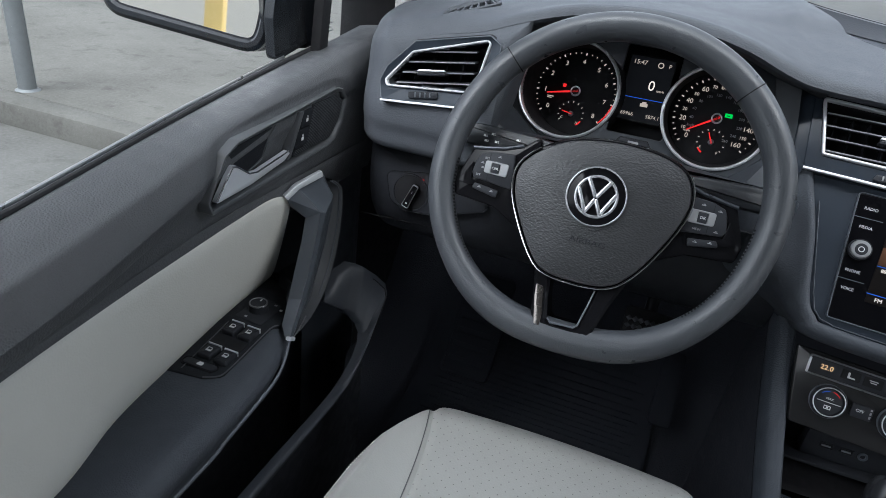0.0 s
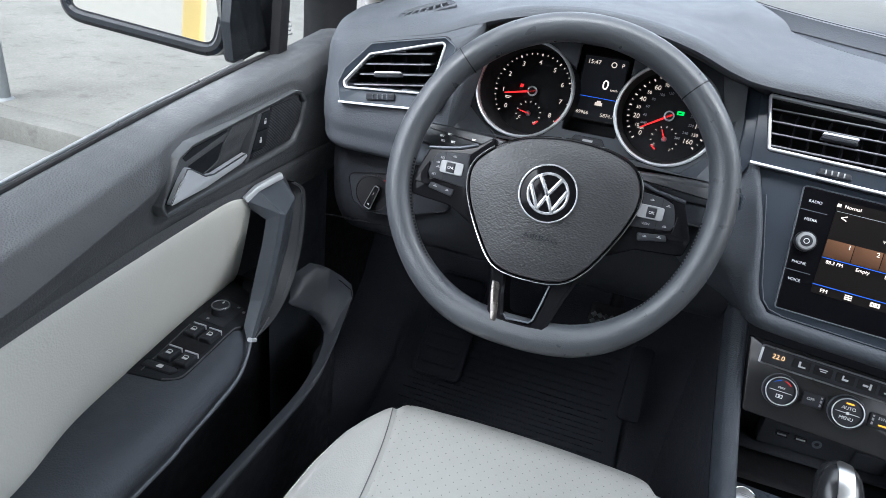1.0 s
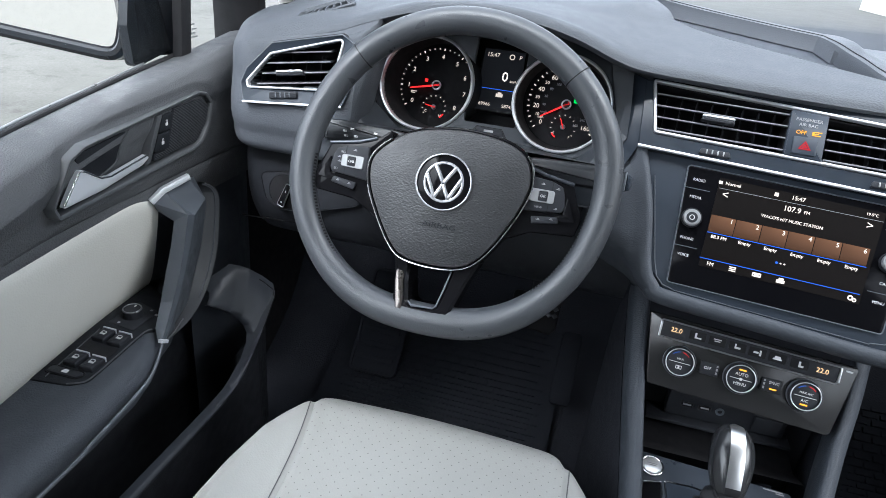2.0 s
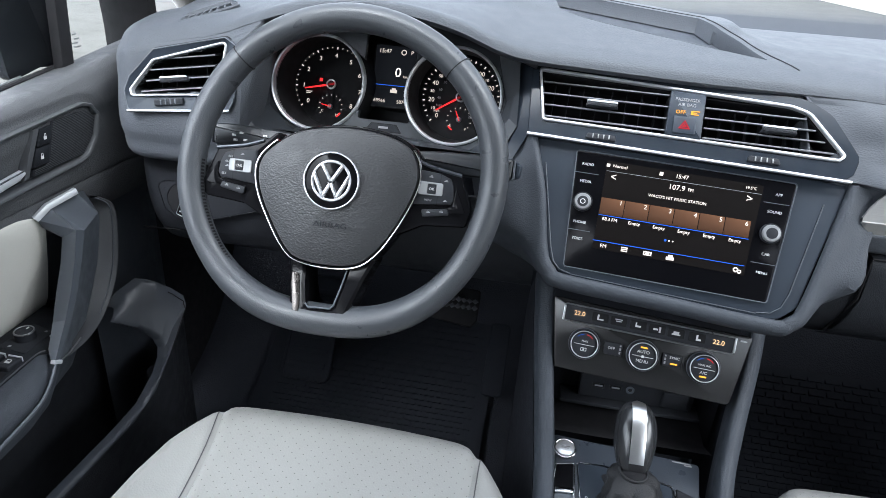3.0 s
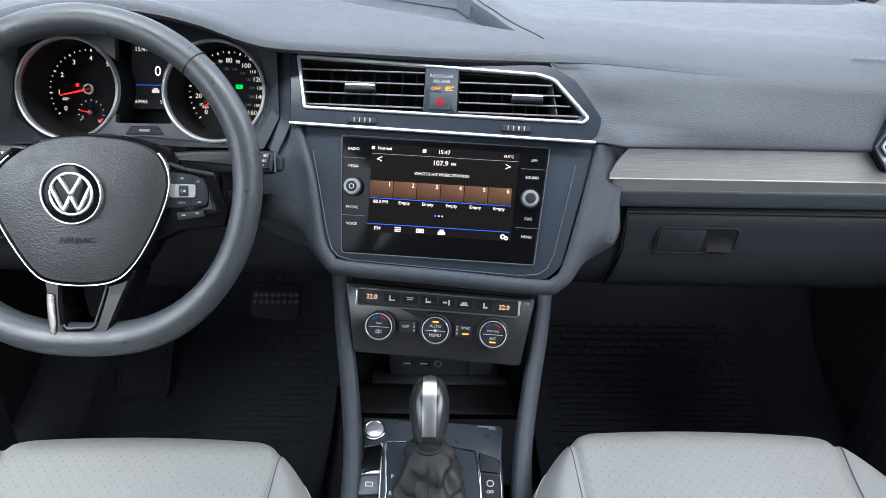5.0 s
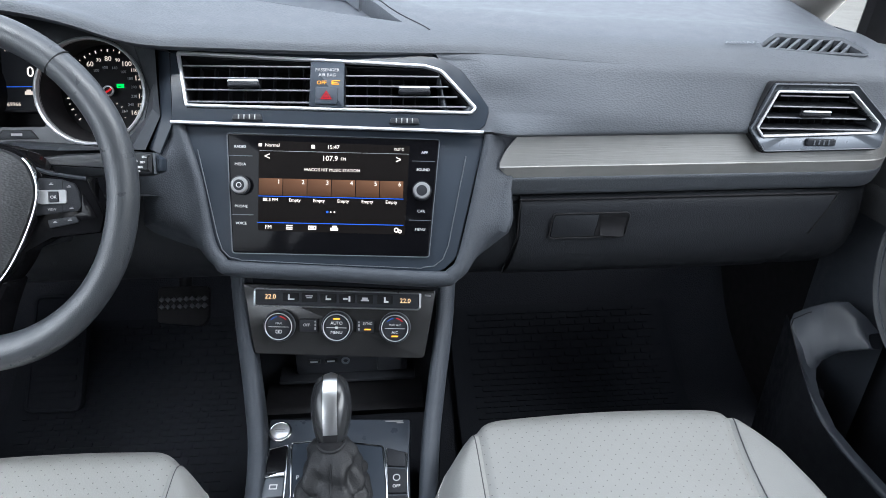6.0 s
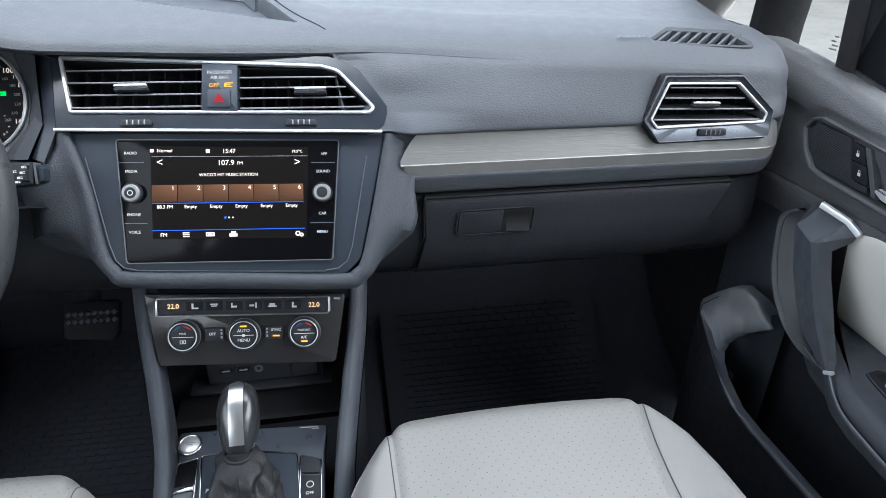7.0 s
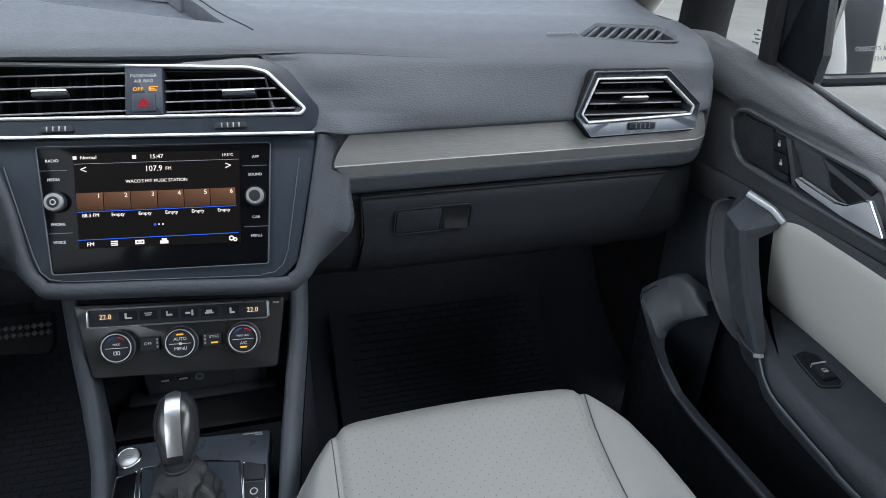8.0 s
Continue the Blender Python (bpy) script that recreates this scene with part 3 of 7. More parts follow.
# below the step: the passenger side with the glovebox, the driver's knee panel
LOW = [(.812, .952), (.806, .944), (.802, .920), (.801, .895), (.806, .868), (.822, .843), (.86, .818), (.95, .790), (1.15, .77)]
part("lower_panel", grid([[Vector((held(x), p.x + curl(x), p.y)) for x in across(.13, .688, 40)] for p in curve_through([(a + .004, b, 0) for a, b in LOW], 40)]), LOWER, dash, "dark grey plastic lower panel", 30, inworld=True)
KNEE = [(.812, .960), (.832, .953), (.829, .93), (.829, .90), (.834, .87), (.845, .845), (.87, .82), (.95, .80), (1.2, .78)]
part("knee_panel", grid([[Vector((held(x), p.x + curl(x), p.y)) for x in across(-.688, -.143, 40)] for p in curve_through([(a, b, 0) for a, b in KNEE], 40)]), HARD, dash, "black plastic knee panel below the steering column", 30, inworld=True)
part("knee_seam", rod((-.69, .846, .842), (-.40, .838, .862), .0012), MATTE, dash, inworld=True)

# passenger trim strip: two planes that meet in a crease
rows = []
for x, a in ((.192, 0.0), (.197, .35), (.204, .7), (.212, 1.0), (.30, 1.0), (.40, 1.0), (.50, 1.0), (.60, 1.0), (.64, 1.0), (.65, 1.0), (.66, 1.0), (.668, .8), (.674, .3)):
    up, lo = .997 + .029 * a, .992 - .013 * min(1, a * 1.4)
    c = curl(x)
    rows.append([(x, c + .805 - (1.026 - up) * .25, up), (x, c + .8015 - (1.026 - up) * .25, up + .001), (x, c + .7935, .9945), (x, c + .7925, .9935), (x, c + .796, lo), (x, c + .81, lo - .001)])
part("trim_strip", grid(rows), BRUSHED, dash, "brushed aluminium trim strip", 20, inworld=True)

glove = thing("glovebox", pose(.42, .80, .86), "closed dark grey plastic glovebox with a recessed latch", "glovebox")
gl = []
for i in range(41):
    t = i / 40
    x = .222 + .400 * t
    gl.append([Vector((x - (1 - t) * .012 * max(0, .90 - p.y) / .06 - t * .05 * max(0, .955 - p.y) / .1, p.x - .0035, p.y)) for p in curve_through([(a, b, 0) for a, b in [(.816, .9505), (.8065, .9485), (.802, .938), (.801, .915), (.801, .895), (.806, .868), (.822, .843), (.855, .821)]], 30)])
part("lid", grid([[c[j] for c in gl] for j in range(31)]), LOWER, glove, inworld=True)
for p0, p1 in (((.2205, .8005, .9490), (.2195, .7985, .9000)), ((.2195, .7985, .9000), (.2080, .8195, .8430)), ((.2205, .8005, .9495), (.6200, .8005, .9495)), ((.6215, .8000, .9490), (.5950, .7985, .8950))):
    part("gap", rod(p0, p1, .0013, 8), MATTE, glove, inworld=True)
G0 = pose(.306, .796, .9165, 90 - 1, 0, 0)
latch = rounded([(-.049, -.016), (.046, -.016), (.050, .016), (-.045, .016)], .006)
part("latch_rim", hoop(shrink(latch, -.0008), .0016, 0, .0024, .0004, G0), MATTE, glove, inworld=True)
part("latch", slab(rounded([(-.047, -.0145), (.007, -.0145), (.012, .0145), (-.0435, .0145)], .004), 0, .002, .001, G0), LOWER, glove, "flat plastic latch", inworld=True)
part("latch_recess", slab(rounded([(.008, -.0145), (.044, -.0145), (.048, .0145), (.013, .0145)], .004), 0, .0006, 0, G0), MATTE, glove, inworld=True)
part("latch_scoop", grid([[(x, y, .0008 + .004 * (abs(y) / .014) ** 2 + .003 * (x - .012) / .034) for x in (.014, .024, .034, .043)] for y in (-.013, -.006, 0, .006, .013)]), MATTE, glove, inworld=False).matrix_basis = glove.matrix_basis.inverted() @ G0

# light switch panel
LS = pose(-.572, .8270, .907, 84, 0, 0)
lsw = thing("light_switch", LS, "black rotary headlight switch set in an oval panel", "light switch")
oval = rounded([(-.076, .014), (-.020, .0235), (.0675, .0105), (.0675, -.0075), (-.010, -.031), (-.045, -.0335), (-.066, -.022)], .010)
part("panel", slab(oval, -.004, .002, .001), HARD, lsw)
part("panel_rim", hoop(shrink(oval, -.001), .0010, .0, .0026, .0003), LOWER, lsw)
spot = Matrix.Translation((-.0375, -.0065, 0))
part("dial_ring", torus(.0235, .0255, 0, .004, spot), HARD, lsw)
part("dial", knob(.0235, 0, .0035, .001, spot), MATTE, lsw)
turn = Matrix.Translation((-.0345, -.0090, 0)) @ pose(0, 0, 0, 0, 0, -21)
part("grip", slab(rounded([(-.0048, -.0165), (.0048, -.0165), (.0036, .0165), (-.0036, .0165)], .002), .002, .013, .002, turn), PIANO, lsw)
part("grip_edge", hoop(rounded([(-.0052, -.0170), (.0052, -.0170), (.0040, .0170), (-.0040, .0170)], .002), .0009, .010, .0128, .0003, turn), SILVER, lsw)
bars(lsw, [(-.0012, .0012, -.0115, -.0095), (-.0003, .0003, .004, .008)], .0131, INK, "mark", turn)
bars(lsw, [(-.0285, -.0215, .0135, .0150)], .0024, RED, "red_mark")
bars(lsw, [(-.0410, -.0370, .0140, .0155)], .0024, INK, "mark")

# demister slots in the pad's corners
for s, m, pl in SLOTS:
    gr = thing("demister_vent", m, "black slatted demister vent let into the dashboard top", "air vent", "demister vents")
    part("frame", hoop(shrink(pl, -.0045), .0045, -.010, .0024, .0016, inner=pl, zi=.0008), SOFT, gr)
    part("shaft", hoop(shrink(pl, -.0025), .0012, -.022, .0, .0003), MATTE, gr)
    part("slot", slab(shrink(pl, -.003), -.024, -.020), MATTE, gr)
    for i in range(8 if s > 0 else 6):
        if s > 0:
            x = -.054 + .0130 * i
            bar = [(x - .0095, -.0130), (x - .0055, -.0130), (x + .0220, .0155), (x + .0172, .0155)]
        else:
            # between the front and the back edge of the slot
            a, b = [Vector((-.038, -.0262)).lerp(Vector((.0242, .0040)), f) for f in (i / 6 + .10, i / 6 + .145)]
            c, d = [Vector((-.0310, -.0088)).lerp(Vector((.0135, .0152)), f) for f in (i / 6 + .20, i / 6 + .155)]
            bar = [tuple(a), tuple(b), tuple(c), tuple(d)]
        part("slat", slab(bar, -.012, -.0005, .0006), SOFT, gr)
words("AIRBAG", .0085, dash, .476, .0, 0, SATIN, "lettering", m=Matrix.Translation((0, -.85, -.75)) @ Matrix.Translation((0, .860, 1.1215)) @ pose(0, 0, 0, 16, 0, -2), sx=1.4)


# ---- the steering wheel ----
wheel = thing("steering_wheel", pose(-.369, .722, .999, 67.6, 0, 0), "dark grey leather steering wheel with gloss black spokes and chrome edging", "steering wheel")


def rim_path(n, R=.1695, flat=-.1640):
    out = []
    for i in range(n):
        a = 2 * math.pi * i / n
        r = R
        x, y = r * math.cos(a), r * math.sin(a) + .003
        k = .006
        d = y - flat
        y = flat + (d + math.sqrt(d * d + 4 * k * k * 2)) / 2 - .001
        out.append((x + .004 - .0045 * max(0.0, min(1.0, (.07 - y) / .10)), y, -.013))
    return out


part("rim", sweep(rim_path(150), ellipse(.0150, .0158, 18), closed=True, scale=[1 + .20 * max(0, (-.10 - p[1]) / .058) for p in rim_path(150)]), WHEELSKIN, wheel, "dark grey leather-wrapped rim")
inner = [(p[0] * .914, p[1] * .914, -.0105) for p in rim_path(260)]
st = bmesh.new()
for i in range(130, 260, 1):
    a, b = Vector(inner[i]), Vector(inner[(i + 1) % 260])
    q = a.lerp(b, .55)
    t = (b - a).normalized() * .0012
    nrm = Vector((-a.x, -a.y, 0)).normalized()
    f = [st.verts.new(v) for v in (a + Vector((0, 0, .004)), q + Vector((0, 0, .004)), q - Vector((0, 0, .004)) + t, a - Vector((0, 0, .004)) + t, a + nrm * .0012, q + nrm * .0012)]
    for idx in ((0, 1, 5, 4), (4, 5, 2, 3)):
        st.faces.new([f[j] for j in idx])
tagged(part("stitching", st, MATTE, wheel, "black zigzag stitching"), kind="stuff")
for ang in (47.5, 135.5, 270):
    a = radians(ang)
    pth = rim_path(720)
    p = min(pth, key=lambda q: abs((math.atan2(q[1], q[0]) - a + math.pi) % (2 * math.pi) - math.pi))
    t = Vector((-math.sin(a), math.cos(a), 0))
    m = Matrix.Translation(p) @ t.to_track_quat("Z", "X").to_matrix().to_4x4()
    part("rim_seam", lathe([(.0150, -.0006), (.0160, -.0006), (.0160, .0006), (.0150, .0006)], 24, m), MATTE, wheel)

def softened(pts, n):
    """Cuts the corners of a closed outline again and again."""
    for _ in range(n):
        pts = [(a[0] * (1 - k) + b[0] * k, a[1] * (1 - k) + b[1] * k) for a, b in zip(pts, pts[1:] + pts[:1]) for k in (.25, .75)]
    return pts


PAD = softened([(-.042, .0455), (-.068, .030), (-.0865, .010), (-.0865, -.012), (-.078, -.036), (-.050, -.082), (-.030, -.0965), (.030, -.0965), (.054, -.078), (.076, -.040), (.0905, -.004), (.0915, .018), (.082, .038), (.058, .0495), (.020, .054), (-.012, .052)], 3)


def domed(pts, z0, h, c):
    """A plate swelling towards its middle."""
    rings, ks = [], (1, .985, .95, .85, .7, .5, .3, .12)
    n = len(pts)
    verts = [(*p, z0) for p in pts]
    for k in ks:
        e = (1 - k) ** .5 if k > .95 else 1
        verts += [(c[0] + (p[0] - c[0]) * k, c[1] + (p[1] - c[1]) * k, z0 + .010 + h * (1 - k * k) + (0 if k < .95 else -(.004 if k == 1 else .001))) for p in pts]
    L = len(ks) + 1
    faces = [(j * n + i, j * n + (i + 1) % n, (j + 1) * n + (i + 1) % n, (j + 1) * n + i) for j in range(L - 1) for i in range(n)]
    faces.append(list(range((L - 1) * n, L * n)))
    return mesh(verts, faces)


part("airbag_cover", domed(PAD, -.012, .009, (.003, -.015)), PADSKIN, wheel, "black grained airbag cover")
part("hub_shell", slab(shrink(PAD, -.004), -.045, -.010, .004), PIANO, wheel)
# chrome edging round the lower part of the cover
low = [p for p in shrink(PAD, -.0025)]
i0 = min(range(len(low)), key=lambda i: (low[i][0] + .066) ** 2 + (low[i][1] - .030) ** 2)
i1 = min(range(len(low)), key=lambda i: (low[i][0] - .082) ** 2 + (low[i][1] - .037) ** 2)
seg = low[i0:i1 + 1] if i0 < i1 else low[i0:] + low[:i1 + 1]
part("chrome_edge", sweep(curve_through([(*p, -.006) for p in seg], 60), ellipse(.0015, .004, 10)), CHROME, wheel, "bright chrome edging")
words("AIRBAG", .0080, wheel, .004, -.052, .0058, LOWER, "lettering", sx=1.35)
B = Matrix.Translation((.001, -.005, .006)) @ Matrix.Diagonal((.9, .9, 1, 1))
badge = part("badge", knob(.0330, -.004, .0030, .001, B), PIANO, wheel, "round chrome and black badge")
part("badge_rim", torus(.0322, .0340, 0, .005, B), BADGE, badge)
part("badge_ring", torus(.0212, .0245, 0, .0050, B), BADGE, badge)
for x0, y0, x1, y1 in ((-.0125, .0185, -.0005, -.0005), (.0125, .0185, .0005, -.0005), (-.021, .006, -.0085, -.019), (-.0085, -.019, -.0005, -.0035), (.0005, -.0035, .0085, -.019), (.0085, -.019, .021, .006)):
    d = Vector((x1 - x0, y1 - y0))
    m = B @ Matrix.Translation(((x0 + x1) / 2, (y0 + y1) / 2, 0)) @ pose(0, 0, 0, 0, 0, math.degrees(math.atan2(d.y, d.x)))
    part("badge_bar", slab([(-d.length / 2 - .001, -.0024), (d.length / 2 + .001, -.0024), (d.length / 2 + .001, .0024), (-d.length / 2 - .001, .0024)], .002, .0055, .0014, m), BADGE, badge)
# side spokes with their buttons
for s in (-1, 1):
    def q(u, v):
        return (s * u - (.004 if s < 0 else .001), v)

    def shape(pts, r, seg=4):
        return rounded([q(*a) for a in pts][::s], r, seg)
    spoke = part("spoke", slab(shape([(.066, .045), (.080, .0330), (.103, .0240), (.136, .0185), (.151, -.020), (.147, -.037), (.100, -.041), (.060, -.062)], .005), -.036, -.0135, .003), PIANO, wheel, "gloss black side spoke")
    part("spoke_accent", sweep([(*q(.0830, .0305), -.0135), (*q(.0900, .0277), -.0132), (*q(.103, .0232), -.0130), (*q(.120, .0200), -.0130), (*q(.137, .0172), -.0132)], ellipse(.0020, .0016, 8)), DARKCHROME, spoke)
    part("button_pad", slab(shape([(.089, .0192), (.114, .0170), (.126, .0125), (.1295, .005), (.132, -.009), (.129, -.0145), (.085, -.0188)], .003), -.015, -.0100, .0014), HARD, spoke, "black multifunction buttons")
    part("rocker_frame", mask(shape([(.0930, .0068), (.1190, .0068), (.1190, -.0068), (.0930, -.0072)], .0025), shape([(.1022, .0050), (.1118, .0050), (.1118, -.0054), (.1022, -.0056)], .0010), q(.107, 0), -.011, -.0082, 96, .0005), BUTTONRING, spoke, "silver rocker frame")
    part("button", slab(shape([(.1026, .0046), (.1114, .0046), (.1114, -.0050), (.1026, -.0052)], .001), -.011, -.0080, .0006), HARD, spoke)
    part("lower_button", slab(shape([(.098, -.0230), (.126, -.0195), (.1285, -.0260), (.100, -.0312)], .002), -.015, -.0100, .0012), HARD, spoke)
    part("accent_plate", slab(shape([(.1330, .004), (.1455, -.022), (.1305, -.0238), (.1215, -.0192), (.1310, -.0158)], .0012), -.015, -.0108, .0006), PIANO, spoke, "gloss black accent plate")
    for u, v0, v1 in ((.1155, .0072, .0165), (.1140, -.0160, -.0078)):
        bars(spoke, [(q(u, 0)[0] - .0003, q(u, 0)[0] + .0003, v0, v1)], -.0101, MATTE, "key_gap")
    words("OK" if s > 0 else "CNL", .0040, spoke, q(.107, 0)[0], -.0004, -.0079, INK)
    for txt, u, v in ((("RES", .1185, .0088), ("SET", .1245, -.0105)) if s < 0 else (("VIEW", .104, -.0125),)):
        words(txt, .0034, spoke, q(u, 0)[0], v, -.0098, DIMINK)
    for u, v in ((.105, .0125), (.1215, .0095 if s > 0 else -.0020), (.1225, -.0115 if s > 0 else .0030), (.106, -.0252), (.120, -.0232)):
        x = q(u, 0)[0]
        bars(spoke, [(x - .0020, x + .0020, v - .0006, v + .0002), (x - .0008, x + .0012, v + .0006, v + .0013)], -.0098, DIMINK, "mark")
# lower spoke: a gloss black fork with an open middle
outl = rounded([(-.046, -.082), (-.0395, -.109), (-.034, -.140), (-.027, -.154), (-.013, -.160), (.019, -.158), (.0255, -.1545), (.031, -.146), (.0425, -.110), (.054, -.082)], .004)
inn = rounded([(-.0245, -.094), (-.0230, -.106), (-.0215, -.119), (-.0165, -.140), (-.012, -.1435), (.0125, -.1425), (.0165, -.139), (.0210, -.118), (.0225, -.110), (.0245, -.094)], .004)
def lifted(bm):
    """The lower spoke rises until it lies over the rim."""
    for v in bm.verts:
        if v.co.z > -.04:
            v.co.z += .015 * max(0, min(1, (-.095 - v.co.y) / .055))
    return bm


low_sp = part("lower_spoke", lifted(hoop(outl, .01, -.052, -.012, .003, inner=inn)), PIANO, wheel, "gloss black forked lower spoke")
part("spoke_line", lifted(sweep([(-.0155, -.1395, -.0115), (-.012, -.1430, -.0115), (.0125, -.1420, -.0115), (.0160, -.1385, -.0115), (.0205, -.118, -.0115), (.0238, -.100, -.0115)], ellipse(.0009, .0012, 8))), SATIN, low_sp)
part("silver_blade", lifted(slab(rounded([(-.0370, -.108), (-.0285, -.109), (-.0225, -.137), (-.0215, -.150), (-.0280, -.149), (-.0352, -.121)], .002), -.013, -.0105, .0008)), BLADE, low_sp, "reflective satin blade")

# column shroud and stalks
col = thing("steering_column", pose(-.366, .80, .975), "black plastic steering column shroud", "steering column")
part("shroud", sweep([(-.366, .755, .985), (-.366, .80, .967), (-.366, .90, .925)], rounded([(-.062, -.055), (.062, -.055), (.07, .02), (.05, .045), (-.05, .045), (-.07, .02)], .02), up=(0, 0, 1)), HARD, col, inworld=True)


def stalk(s):
    ob = thing("indicator_stalk" if s < 0 else "wiper_stalk", pose(-.366 + s * .07, .775, 1.012), "black control stalk with white printed symbols behind the steering wheel", "control stalk", "column stalks")
    m = pose(-.366 + (.014 if s < 0 else 0), .775, 1.0145 + (.003 if s < 0 else 0), 68, 0, s * 4)
    body = rounded([(s * .055, -.014), (s * .100, -.018), (s * .165, -.0195), (s * .184, -.0190), (s * .186, .0050), (s * .165, .0070), (s * .100, .0065), (s * .055, .003)][::s], [.004, .01, .01, .005, .005, .01, .01, .004], 4)
    part("arm", slab(body, -.016, .004, .006, m), STALKSKIN, ob, inworld=True)
    part("tip", slab(rounded([(s * .1868, -.0180), (s * .1930, -.0150), (s * .1945, -.002), (s * .1868, .0040)][::s], .003), -.014, .0030, .004, m), SLATE, ob, inworld=True)
    part("tip_ring", slab(rounded([(s * .1845, -.0180), (s * .1870, -.0178), (s * .1870, .0040), (s * .1845, .0045)][::s], .0006, 2), -.012, .0034, .001, m), SATIN, ob, inworld=True)
    loc = whole(ob).inverted() @ m
    spots = ((.167, -.0035), (.1745, -.0050), (.1716, -.0100), (.1690, -.0140), (.1765, .0005)) if s > 0 else ((.157, -.006), (.1545, -.0114), (.148, -.0026), (.142, -.0104), (.118, -.0028))
    for u, v in spots:
        bars(ob, [(s * u - .0022, s * u + .0006, v - .0012, v + .0012), (s * u + .0010, s * u + .0026, v - .0010, v - .0003), (s * u + .0010, s * u + .0026, v + .0004, v + .0011)], .0042, INK, "mark", loc)
    return ob


stalk(-1), stalk(1)


# ---- the instrument cluster under its hood ----
CL = pose(-.350, .908, 1.055, 66, 0, 0)
clu = thing("instrument_cluster", CL, "black instrument cluster with two chrome-ringed dials and a small display", "instrument cluster")
part("back_plate", slab(rounded([(-.165, -.075), (.170, -.075), (.178, .03), (.135, .078), (-.125, .078), (-.172, .03)], .02), -.028, -.018, 0), MATTE, clu)


def at(u, v, z=0.0):
    return Matrix.Translation((u, v, z))


def needle(parent, u, v, ang, length, back, w, z):
    m = at(u, v, z) @ pose(0, 0, 0, 0, 0, ang)
    part("needle", slab([(-back, -w), (length, -w * .45), (length, w * .45), (-back, w)], 0, .0015, 0, m), RED, parent, "red pointer")


def dial(u, nums, start, end, minor, hot, pointer, small, smallp, inner=()):
    lean = at(u, 0) @ Matrix(((1, 0, -.20 if u < 0 else -.08, 0), (0, 1, -.17, 0), (0, 0, 1, 0), (0, 0, 0, 1)))
    sink = Vector((-.002, .001, -.012)) if u < 0 else Vector((.0016, .0018, -.0125))
    lean = Matrix.Translation(-sink) @ lean
    ring = part("dial", knob(.0575, -.002, .0005, .0002, at(u, 0)), MATTE, clu, "black dial face")
    ring.location = sink
    part("dial_ring", lathe([(.0572, .027), (.0578, .0335), (.0592, .0345), (.0608, .0335), (.0613, .029)], 64, lean), RINGMETAL, ring, "polished chrome ring")
    part("dial_well", lathe([(.0550, -.012), (.0573, .0285), (.0600, .0285), (.0600, -.012)], 64, lean), MATTE, ring)
    n = len(nums)
    for i, s in enumerate(nums):
        a = radians(start + (end - start) * i / (n - 1))
        big = len(nums) < 12 or i % 2 == 0
        words(s, .0082 if big else .0056, ring, u + .0385 * math.cos(a), .0385 * math.sin(a), .0008, GAUGEWHITE, "number")
    bm = bmesh.new()
    for i in range(minor + 1):
        a = radians(start + (end - start) * i / minor)
        long = i % (minor // (n - 1)) == 0
        r0, r1, w = (.0468 if long else .0480), .0500, (.0008 if long else .0005)
        c, s = math.cos(a), math.sin(a)
        bm.faces.new([bm.verts.new((u + r * c - t * s, r * s + t * c, .0009)) for r, t in ((r0, -w), (r1, -w), (r1, w), (r0, w))])
    tagged(part("scale", bm, GAUGEWHITE, ring), kind="stuff")
    if hot:
        bm = bmesh.new()
        a0, a1 = radians(hot[0]), radians(hot[1])
        pts = [a0 + (a1 - a0) * i / 12 for i in range(13)]
        for p, q in zip(pts, pts[1:]):
            bm.faces.new([bm.verts.new((u + r * math.cos(a), r * math.sin(a), .001)) for r, a in ((.0486, p), (.0500, p), (.0500, q), (.0486, q))])
        part("red_zone", bm, RED, ring)
    for i, s in enumerate(inner):
        a = radians(start - 14 + (end - start) * i / (len(inner) - 1))
        words(s, .0046, ring, u + .0285 * math.cos(a), .0285 * math.sin(a), .0008, DIMINK, "number")
    needle(ring, u, 0, pointer, .036, .004, .0013, .004)
    part("hub_cap", knob(.0060, 0, .0055, .001, at(u, 0)), MATTE, ring)
    part("hub_ring", torus(.0046, .0064, .004, .0066, at(u, 0)), RINGMETAL, ring)
    su, sv = u + .001, -.0285
    bm = bmesh.new()
    for i in range(11):
        a = radians(215 - 250 * i / 10)
        c, s = math.cos(a), math.sin(a)
        bm.faces.new([bm.verts.new((su + r * c - t * s, sv + r * s + t * c, .0009)) for r, t in ((.0145, -.0005), (.0165, -.0005), (.0165, .0005), (.0145, .0005))])
    tagged(part("small_scale", bm, GAUGEWHITE, ring), kind="stuff")
    needle(ring, su, sv, smallp, .012, .002, .0008, .003)
    part("small_hub", knob(.0032, 0, .0045, .0006, at(su, sv)), SATIN, ring)
    for s, du, dv in small:
        words(s, .0046, ring, su + du, sv + dv, .0008, GAUGEWHITE, "number")
    bm = bmesh.new()
    pts = [radians((-52 if start > 200 and hot else 215) + 26 * i / 6) for i in range(7)]
    for p, q in zip(pts, pts[1:]):
        bm.faces.new([bm.verts.new((su + r * math.cos(a), sv + r * math.sin(a), .001)) for r, a in ((.0148, p), (.0165, p), (.0165, q), (.0148, q))])
    part("small_red_zone", bm, RED, ring)
    return ring


